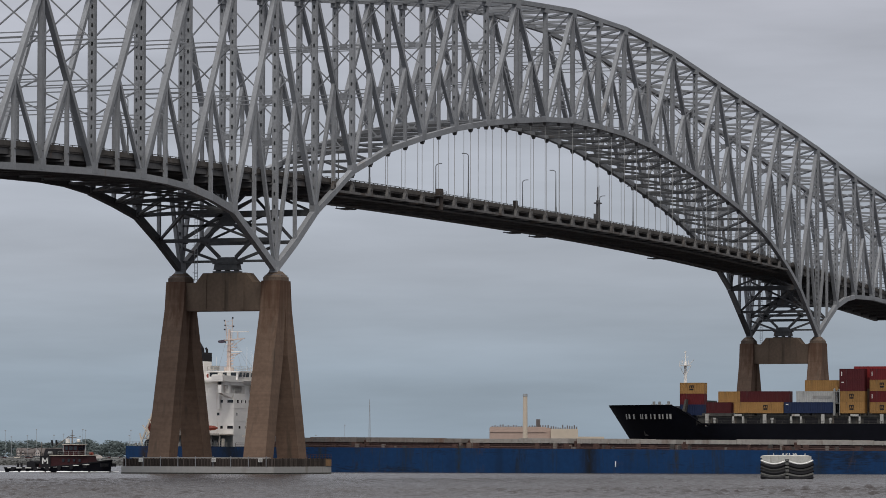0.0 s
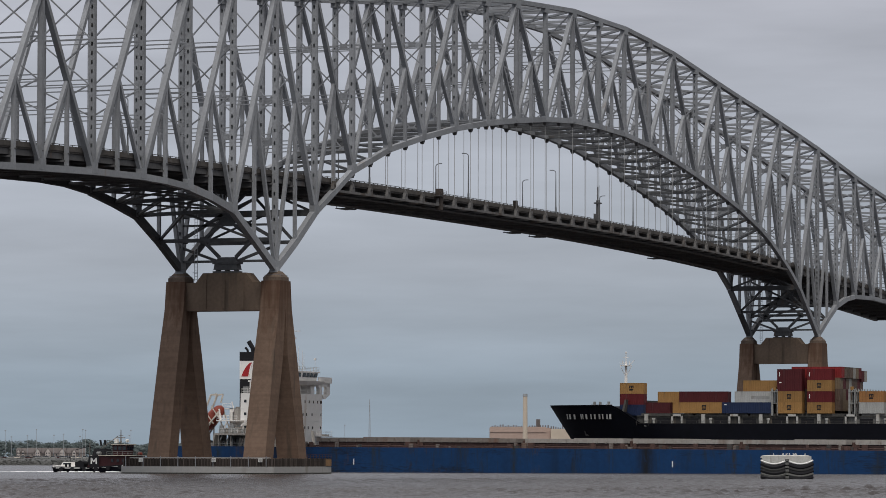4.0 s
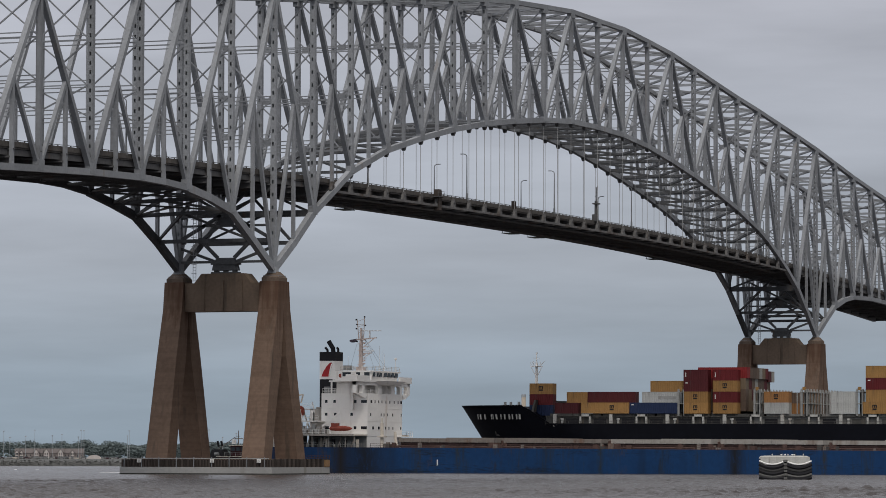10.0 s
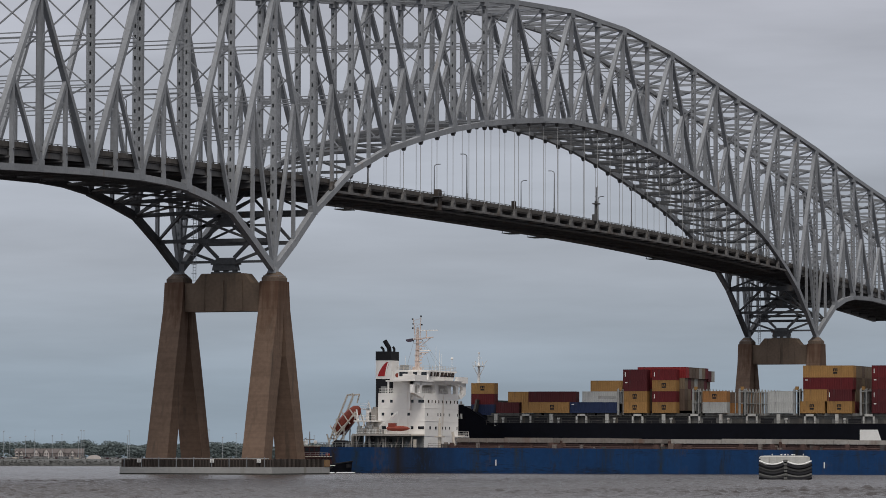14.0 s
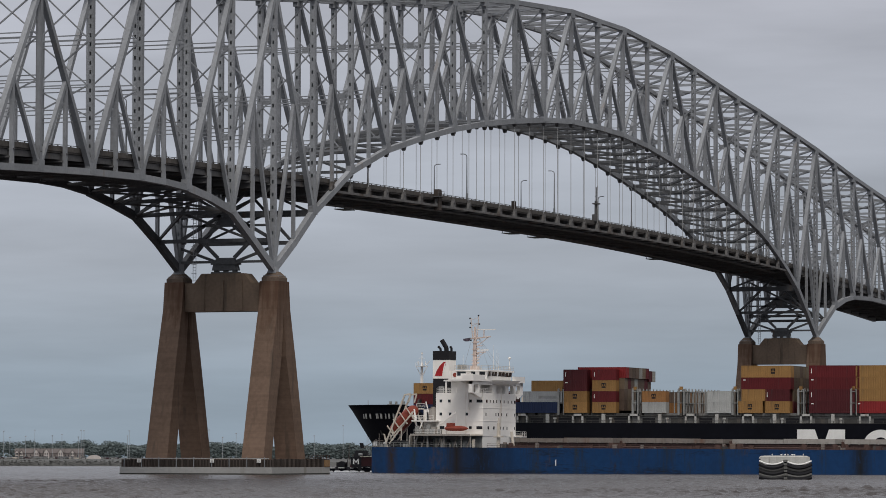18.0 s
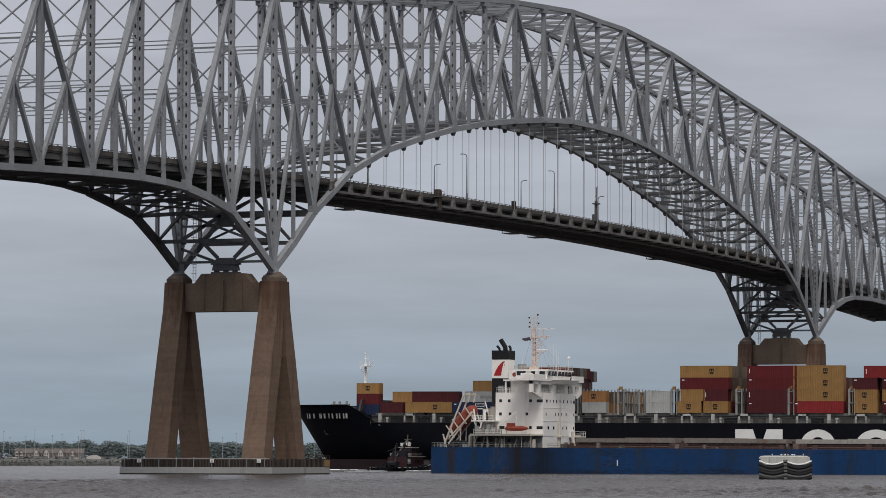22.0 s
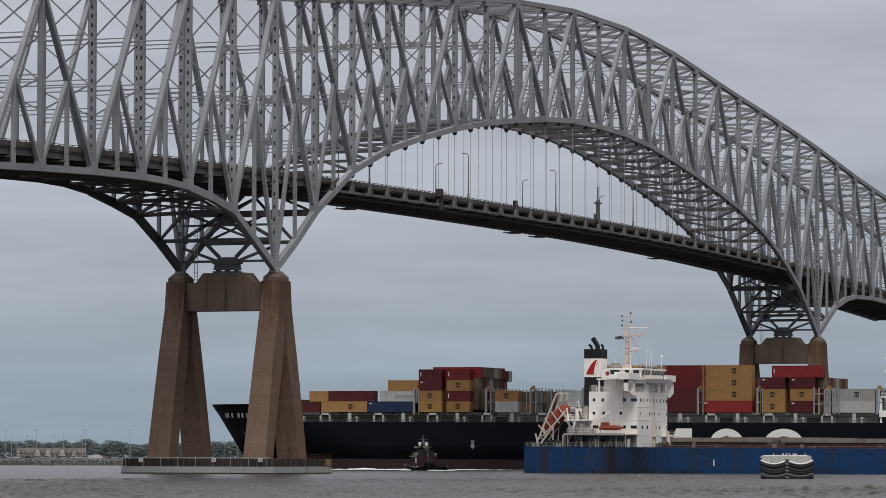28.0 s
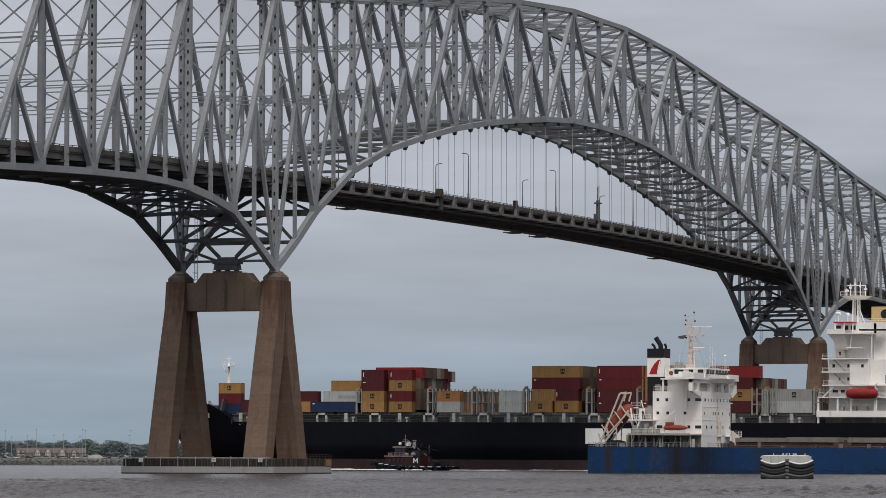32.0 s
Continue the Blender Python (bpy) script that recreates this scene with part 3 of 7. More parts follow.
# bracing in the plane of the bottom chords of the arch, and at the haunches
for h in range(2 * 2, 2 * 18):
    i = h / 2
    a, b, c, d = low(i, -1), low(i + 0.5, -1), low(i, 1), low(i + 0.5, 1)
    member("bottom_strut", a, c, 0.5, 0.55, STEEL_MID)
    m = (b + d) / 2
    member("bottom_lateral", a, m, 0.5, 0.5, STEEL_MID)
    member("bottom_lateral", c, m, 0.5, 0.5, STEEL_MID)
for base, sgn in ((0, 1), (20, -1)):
    # haunch steel carries its shade in the paint colour
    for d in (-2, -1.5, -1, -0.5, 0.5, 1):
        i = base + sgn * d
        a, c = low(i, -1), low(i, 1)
        member("haunch_strut", a, c, 0.6, 1.25 if d == 1 else 0.7, STEEL_SHADED)
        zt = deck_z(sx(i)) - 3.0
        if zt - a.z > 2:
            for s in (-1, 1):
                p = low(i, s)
                member("haunch_brace", p, (p.x, 0, zt), 0.45, 0.45, STEEL_SHADED)
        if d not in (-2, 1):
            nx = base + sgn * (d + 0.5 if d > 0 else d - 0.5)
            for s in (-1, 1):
                member("haunch_lateral", low(i, s), (low(nx, 1) + low(nx, -1)) / 2, 0.42, 0.42, STEEL_SHADED)
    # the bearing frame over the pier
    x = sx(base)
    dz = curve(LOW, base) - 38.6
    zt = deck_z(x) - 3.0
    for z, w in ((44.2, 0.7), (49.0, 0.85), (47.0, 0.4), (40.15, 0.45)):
        member("haunch_strut", (x, -HALF, z + dz), (x, HALF, z + dz), 0.6, w, STEEL_SHADED)
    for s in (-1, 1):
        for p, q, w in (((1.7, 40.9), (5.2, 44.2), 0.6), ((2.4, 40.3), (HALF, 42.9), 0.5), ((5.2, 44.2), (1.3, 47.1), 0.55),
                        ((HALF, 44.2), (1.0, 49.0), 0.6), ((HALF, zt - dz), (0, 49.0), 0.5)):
            member("haunch_brace", (x, s * p[0], p[1] + dz), (x, s * q[0], q[1] + dz), w, w, STEEL_SHADED)
    # gusset plates of the cross frame
    g = Geo().loft([[(x + u, y, z + dz) for y, z in ((-1.5, 46.9), (1.5, 46.9), (1.9, 48.7), (-1.9, 48.7))] for u in (-0.12, 0.12)])
    part("frame_plate", g, STEEL_SHADED, bridge)
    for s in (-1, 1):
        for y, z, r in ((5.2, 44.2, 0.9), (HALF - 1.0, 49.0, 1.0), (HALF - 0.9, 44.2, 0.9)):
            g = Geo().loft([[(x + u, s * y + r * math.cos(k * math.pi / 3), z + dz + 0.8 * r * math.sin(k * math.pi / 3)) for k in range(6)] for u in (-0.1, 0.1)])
            part("frame_plate", g, STEEL_SHADED, bridge)
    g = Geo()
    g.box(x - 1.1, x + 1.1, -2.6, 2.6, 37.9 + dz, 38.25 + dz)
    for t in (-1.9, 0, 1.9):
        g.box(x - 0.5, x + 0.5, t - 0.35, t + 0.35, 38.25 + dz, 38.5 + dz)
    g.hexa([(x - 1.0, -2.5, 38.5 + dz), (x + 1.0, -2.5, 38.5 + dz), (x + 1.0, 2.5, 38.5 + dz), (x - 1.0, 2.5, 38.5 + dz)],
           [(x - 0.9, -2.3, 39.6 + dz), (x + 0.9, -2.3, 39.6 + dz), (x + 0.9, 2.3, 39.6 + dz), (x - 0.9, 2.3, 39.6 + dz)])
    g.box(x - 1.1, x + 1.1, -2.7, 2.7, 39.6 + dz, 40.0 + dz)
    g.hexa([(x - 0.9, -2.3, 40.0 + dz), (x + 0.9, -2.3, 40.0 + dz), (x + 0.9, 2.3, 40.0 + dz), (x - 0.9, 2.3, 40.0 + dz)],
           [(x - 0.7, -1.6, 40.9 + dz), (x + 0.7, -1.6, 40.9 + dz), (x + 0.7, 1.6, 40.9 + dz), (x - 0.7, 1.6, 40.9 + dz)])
    part("bearing_block", g, STEEL_SHADED, bridge)
    for s in (-1, 1):
        g = Geo()
        c = low(base, s)
        g.hexa([(c.x - 0.9, c.y - 0.9, 37.9 + dz), (c.x + 0.9, c.y - 0.9, 37.9 + dz), (c.x + 0.9, c.y + 0.9, 37.9 + dz), (c.x - 0.9, c.y + 0.9, 37.9 + dz)],
               [(c.x - 0.6, c.y - 0.5, 39.2 + dz), (c.x + 0.6, c.y - 0.5, 39.2 + dz), (c.x + 0.6, c.y + 0.5, 39.2 + dz), (c.x - 0.6, c.y + 0.5, 39.2 + dz)])
        part("shoe", g, STEEL, bridge)
    # maintenance ladder beside the pier
    g = Geo()
    for t in (-0.3, 0.3):
        g.beam((x - 1.2, 6.0 + t, 36.4 + dz), (x - 1.2, 6.0 + t, zt), 0.08, 0.08)
    for k in range(int((zt - 36.4 - dz) / 0.6)):
        g.beam((x - 1.2, 5.7, 36.7 + dz + 0.6 * k), (x - 1.2, 6.3, 36.7 + dz + 0.6 * k), 0.07, 0.07)
    for k in range(8):
        z = 38 + dz + 1.7 * k
        g.beam((x - 1.9, 5.6, z), (x - 1.9, 6.4, z), 0.06, 0.06)
        g.beam((x - 1.9, 5.6, z), (x - 1.2, 5.6, z), 0.06, 0.06)
        g.beam((x - 1.9, 6.4, z), (x - 1.2, 6.4, z), 0.06, 0.06)
    part("ladder", g, STEEL, bridge)

# roadway: floor beams at each half panel, stringers, slab, parapets
hs = [h / 2 for h in range(2 * FIRST, 2 * LAST + 1)]
for h in hs:
    x = sx(h)
    z = deck_z(x)
    g = Geo()
    deep = z - (3.7 if -1.5 <= h <= 1 else 2.75)
    if h <= -4 or h >= 21.5:
        # on the side spans the floor beams reach down to the chords
        deep = min(deep, curve(LOW, h) - 0.35)
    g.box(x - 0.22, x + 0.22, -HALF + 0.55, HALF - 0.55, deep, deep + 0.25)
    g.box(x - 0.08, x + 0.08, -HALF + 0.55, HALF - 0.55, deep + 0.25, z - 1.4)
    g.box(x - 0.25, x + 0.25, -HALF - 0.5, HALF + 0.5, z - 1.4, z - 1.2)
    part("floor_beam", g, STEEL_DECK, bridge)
    for s in ((-1, 1) if 1.5 <= h <= 18.5 else ()):
        # bracket plate between the tie and the kerb, wider at its foot
        y = sorted((s * (HALF - 0.2), s * (HALF + 0.35)))
        g = Geo().hexa([(x - 0.95, y[0], z - 2.2), (x + 0.75, y[0], z - 2.2), (x + 0.75, y[1], z - 2.2), (x - 0.95, y[1], z - 2.2)],
                       [(x - 0.5, y[0], z - 0.95), (x + 0.5, y[0], z - 0.95), (x + 0.5, y[1], z - 0.95), (x - 0.5, y[1], z - 0.95)])
        g.box(x - 0.32, x + 0.32, y[0], y[1], z - 0.95, z - 0.55)
        part("deck_bracket", g, RAIL, bridge)
for a, b in zip(hs[:-1], hs[1:]):
    p, q = sx(a), sx(b)
    zp, zq = deck_z(p), deck_z(q)
    rung = None
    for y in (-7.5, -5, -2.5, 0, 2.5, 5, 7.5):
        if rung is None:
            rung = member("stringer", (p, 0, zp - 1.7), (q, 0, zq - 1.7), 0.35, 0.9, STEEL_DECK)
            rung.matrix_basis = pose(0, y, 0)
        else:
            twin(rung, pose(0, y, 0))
    g = Geo()
    g.beam((p, 0, zp - 1.05), (q, 0, zq - 1.05), 18.0, 0.3)
    part("road_slab", g, ASPHALT, bridge)
    for s in (-1, 1):
        g = Geo()
        g.beam((p, s * 9.05, zp - 0.57), (q, s * 9.05, zq - 0.57), 0.35, 1.2)
        g.beam((p, s * 9.25, zp - 0.78), (q, s * 9.25, zq - 0.78), 0.25, 0.16)
        part("parapet", g, PARAPET, bridge)
        g = Geo().beam((p, s * 9.05, zp + 0.26), (q, s * 9.05, zq + 0.26), 0.12, 0.1)
        for k in range(4):
            c = Vector((p, s * 9.05, zp)).lerp(Vector((q, s * 9.05, zq)), (k + 0.5) / 4)
            g.box(c.x - 0.09, c.x + 0.09, c.y - 0.09, c.y + 0.09, c.z - 0.3, c.z + 0.3)
        part("traffic_rail", g, STEEL_DECK, bridge)
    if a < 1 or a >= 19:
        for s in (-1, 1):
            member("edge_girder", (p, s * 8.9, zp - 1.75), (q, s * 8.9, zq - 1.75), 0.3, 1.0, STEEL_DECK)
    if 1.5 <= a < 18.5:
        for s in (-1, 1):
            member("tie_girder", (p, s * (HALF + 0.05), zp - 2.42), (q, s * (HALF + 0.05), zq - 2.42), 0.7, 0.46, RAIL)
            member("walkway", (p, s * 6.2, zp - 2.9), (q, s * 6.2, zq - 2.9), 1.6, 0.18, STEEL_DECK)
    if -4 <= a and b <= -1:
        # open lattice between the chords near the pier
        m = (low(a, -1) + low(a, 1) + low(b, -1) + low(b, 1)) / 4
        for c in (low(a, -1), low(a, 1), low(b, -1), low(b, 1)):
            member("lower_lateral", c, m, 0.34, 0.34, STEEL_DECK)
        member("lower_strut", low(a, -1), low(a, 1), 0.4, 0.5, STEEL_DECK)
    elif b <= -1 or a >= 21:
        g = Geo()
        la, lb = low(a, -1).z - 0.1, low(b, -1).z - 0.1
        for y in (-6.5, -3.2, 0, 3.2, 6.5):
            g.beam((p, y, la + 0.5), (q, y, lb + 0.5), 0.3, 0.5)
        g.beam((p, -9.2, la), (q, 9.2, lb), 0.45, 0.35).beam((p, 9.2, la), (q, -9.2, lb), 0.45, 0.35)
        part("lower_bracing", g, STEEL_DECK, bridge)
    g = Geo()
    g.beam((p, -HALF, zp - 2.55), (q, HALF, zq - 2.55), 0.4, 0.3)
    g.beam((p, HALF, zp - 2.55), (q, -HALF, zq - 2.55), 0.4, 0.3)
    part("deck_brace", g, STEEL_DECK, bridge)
# maintenance platforms slung under the deck
for x in (78, 177, 194, 282):
    z = deck_z(x) - 3.2
    g = Geo().box(x - 2.6, x + 2.6, 7.6, 10.2, z, z + 0.16)
    for u in (-2.4, 2.4):
        for v in (7.8, 10.0):
            g.beam((x + u, v, z + 0.1), (x + u, v, z + 1.3), 0.1, 0.1)
    part("maintenance_platform", g, STEEL_DECK, bridge)
# hangers
for h in range(4, 37):
    i = h / 2
    for s in (-1, 1):
        c = low(i, s)
        z = deck_z(c.x) - 2.4
        g = Geo()
        for t in (-0.09, 0.09):
            g.tube((c.x + t, c.y, z), (c.x + t, c.y, c.z - 0.9), 0.03, n=5)
        part("hanger", g, ROPE, bridge)
        g = Geo()
        g.hexa([(c.x - 0.2, c.y - 0.3, c.z - 1.35), (c.x + 0.2, c.y - 0.3, c.z - 1.35), (c.x + 0.2, c.y + 0.3, c.z - 1.35), (c.x - 0.2, c.y + 0.3, c.z - 1.35)],
               [(c.x - 0.5, c.y - 0.42, c.z - 0.75), (c.x + 0.5, c.y - 0.42, c.z - 0.75), (c.x + 0.5, c.y + 0.42, c.z - 0.75), (c.x - 0.5, c.y + 0.42, c.z - 0.75)])
        g.box(c.x - 0.5, c.x + 0.5, c.y - 0.42, c.y + 0.42, c.z - 0.75, c.z - 0.5)
        part("hanger_socket", g, STEEL_DECK, bridge)


def rail(g, pts, h=1.05, bars=3, step=1.6, r=0.05):
    for p, q in zip(pts[:-1], pts[1:]):
        p, q = Vector(p), Vector(q)
        for k in range(1, bars + 1):
            dz = Vector((0, 0, h * k / bars))
            g.beam(p + dz, q + dz, r, r)
        n = max(1, int((q - p).length / step))
        for k in range(n + 1):
            c = p.lerp(q, k / n)
            g.beam(c, c + Vector((0, 0, h)), r * 1.2, r * 1.2)
    return g


# ---- piers ----
def pier(x, label, z=0.0):
    p = thing("bridge_pier", label, "pier", "main piers of the bridge", pose(x, 0, z))
    for s in (-1, 1):
        y0 = s * 9.9
        for f in (-1, 1):
            g = Geo()
            rings = []
            for z, xc, dx, wy in ((2.9, 7.8, 1.85, 2.25), (12, 5.72, 1.93, 2.15), (22, 3.25, 2.15, 2.03), (31, 1.5, 1.5, 1.97), (36.3, 1.15, 1.2, 1.98)):
                c = f * xc
                rings.append([(c - dx, y0 - wy, z), (c + dx, y0 - wy, z), (c + dx, y0 + wy, z), (c - dx, y0 + wy, z)])
            g.loft(rings)
            part("leg", g, CONCRETE, p)
        g = Geo()
        r = 1.55
        g.box(-2.0, 2.0, y0 - 1.75, y0 + 1.75, 36.2, 37.0)
        g.hexa([(-r - 0.4, y0 - 1.7, 37.0), (r + 0.4, y0 - 1.7, 37.0), (r + 0.4, y0 + 1.7, 37.0), (-r - 0.4, y0 + 1.7, 37.0)],
               [(-0.9, y0 - 0.9, 38.1), (0.9, y0 - 0.9, 38.1), (0.9, y0 + 0.9, 38.1), (-0.9, y0 + 0.9, 38.1)])
        part("pedestal", g, PEDESTAL, p, "weathered concrete pedestal")
        g = Geo()
        for u in (-1.6, 1.6):
            for v in (-1.6, 1.6):
                g.beam((u, y0 + v, 36.2), (u, y0 + v, 37.4), 0.06, 0.06)
        for u in (-1.6, 1.6):
            g.beam((u, y0 - 1.6, 37.4), (u, y0 + 1.6, 37.4), 0.05, 0.05)
            g.beam((-1.6, y0 + u, 37.4), (1.6, y0 + u, 37.4), 0.05, 0.05)
        part("handrail", g, STEEL, p)
    g = Geo()
    prof = [(-7.85, 30.7), (7.85, 30.7), (7.85, 36.1), (5.9, 36.1), (4.4, 37.9), (-4.4, 37.9), (-5.9, 36.1), (-7.85, 36.1)]
    g.loft([[(u, a, b) for a, b in prof] for u in (-1.9, 1.9)])
    for k in (-3.9, 0, 3.9):
        g.box(-2.05, -1.9, k - 0.25, k + 0.25, 30.9, 36.6)
    part("cross_beam", g, BEAM_CONCRETE, p, "grey-brown concrete cross beam")
    return p


def footing(x):
    p = thing("pier_footing", "concrete pier footing ringed by a dark timber pile fender", "footing", "main piers of the bridge", pose(x, 0, 0))
    X, Yh = 13.5, 15.6
    part("base", Geo().box(-X, X, -Yh, Yh, -2, 1.35), PALE_CONCRETE, p)
    part("cap", Geo().box(-X + 1.6, X - 1.6, -Yh + 1.4, Yh - 1.4, 1.35, 2.9), CONCRETE, p)
    part("waterline_band", Geo().box(-X - 0.03, X + 0.03, -Yh - 0.03, Yh + 0.03, -1.5, 0.2), ALGAE, p, "dark wet algae band")
    g = Geo()
    g.box(-X + 0.3, X - 0.3, -Yh + 0.3, -Yh + 0.5, 1.35, 2.75).box(-X + 0.3, X - 0.3, Yh - 0.5, Yh - 0.3, 1.35, 2.75)
    g.box(-X + 0.3, -X + 0.5, -Yh + 0.5, Yh - 0.5, 1.35, 2.75).box(X - 0.5, X - 0.3, -Yh + 0.5, Yh - 0.5, 1.35, 2.75)
    part("fender_wall", g, TIMBER, p)
    pile = None
    spots = [(-X + 0.15, -Yh + 0.4 + k * 0.62) for k in range(50)] + [(-X + 0.7 + k * 0.62, -Yh + 0.15) for k in range(43)]
    for k, (u, v) in enumerate(spots):
        if pile is None:
            pile = part("fender_timber", Geo().tube((0, 0, -0.3), (0, 0, 1.55), 0.15, 0.13, 7), TIMBER, p)
            pile.matrix_basis = pose(u, v, 1.35 - 0.05)
        else:
            q = twin(pile, pose(u, v, 1.30 + random.uniform(-0.06, 0.08)), p)
    for k in range(9):
        g = Geo()
        v = -Yh + 1.5 + 3.6 * k
        if v < Yh:
            g.beam((-X + 0.02, v, 1.2), (-X + 0.02, v, 3.25), 0.12, 0.12)
            part("fender_post", g, STEEL, p)
    for v in (11.5, -3.5, -13.0):
        g = Geo().box(-X - 0.2, -X - 0.12, v - 0.4, v + 0.4, 2.2, 2.85)
        b = part("notice_board", g, SIGN_WHITE, p, "white notice board with unreadable lines")
        g = Geo()
        for k in range(3):
            g.box(-X - 0.215, -X - 0.2, v - 0.3, v + 0.3, 2.3 + 0.17 * k, 2.37 + 0.17 * k)
        part("text_bar", g, DARK, b)
    g = Geo().box(10.8, X - 0.2, -Yh - 0.12, -Yh + 0.02, 1.45, 2.7)
    part("gate_panel", g, GATE_TAN, p, "rust-stained tan gate panel")
    part("gate_rail", rail(Geo(), [(2.0, -Yh - 0.05, 2.8), (X - 0.2, -Yh - 0.05, 2.8)], 0.8, 2, 1.4, 0.06), RUST, p)
    g = Geo()
    g.beam((-X + 1.2, -Yh + 1.2, 2.95), (-X + 1.2, Yh - 1.2, 2.95), 0.25, 0.2)
    part("kerb", g, PALE_CONCRETE, p)
    return p


pier(0, "tall brown weathered concrete A-frame pier standing on its footing")
pier(sx(20), "tall brown weathered concrete A-frame pier behind the passing ships", -1.6)
footing(0)
footing(sx(20))


# ---- ships ----
def hull(L_aft, L_fwd, B, z_top, z_low, flare, bow_rise=0.0, transom=0.75, bow_len=28.0, n=26, zs=None, rise_at=0.0):
    """Rings of a ship's hull from stern to stem, each a U open at the top; x forward, the stem raked."""
    rings = []
    zs = zs or [z_low, (z_low + z_top) / 2 - 1, z_top]
    for k in range(n + 1):
        f = k / n
        x = L_aft + (L_fwd - L_aft) * (1 - (1 - f) ** 1.35)
        ring = []
        side = []
        for z in zs:
            t = (z - zs[0]) / (zs[-1] - zs[0])
            tip = L_fwd - flare * (1 - t)
            blen = bow_len + flare * (1 - t) * 0.6
            xx = L_aft + (tip - L_aft) * ((x - L_aft) / (L_fwd - L_aft))
            d = max(0.0, (tip - xx) / blen)
            hb = B / 2 * min(1.0, (1 - (1 - min(d, 1)) ** (1.7 + 0.9 * t)) ** (1.0 - 0.35 * t)) if d < 1 else B / 2
            e = (xx - L_aft) / 22.0
            if e < 1:
                hb *= transom + (1 - transom) * (1 - (1 - e) ** 2)
            rise = bow_rise * max(0.0, min(1.0, (xx - rise_at) / 7.0)) * t
            side.append((xx, hb, z + rise))
        ring = [(a, -b, c) for a, b, c in side[::-1]] + [(a, b, c) for a, b, c in side]
        rings.append(ring)
    return rings


def windows(parent, face, rows, w=0.55, h=0.6, depth=0.05, at=0.0):
    """Small square windows; face 'side' lies at y = at, looking to -y, face 'front' at x = at, looking forward."""
    first = {}
    for z, list_ in rows:
        for u in list_:
            ww = w
            if isinstance(u, tuple):
                u, ww = u
            key = (face, ww)
            if key not in first:
                g = Geo().box(-ww / 2, ww / 2, -depth, depth, -h / 2, h / 2) if face == "side" else Geo().box(-depth, depth, -ww / 2, ww / 2, -h / 2, h / 2)
                first[key] = part("window", g, WINDOW, parent)
                o = first[key]
            else:
                o = twin(first[key], None, parent)
            o.matrix_basis = pose(u, at, z) if face == "side" else pose(at, u, z)


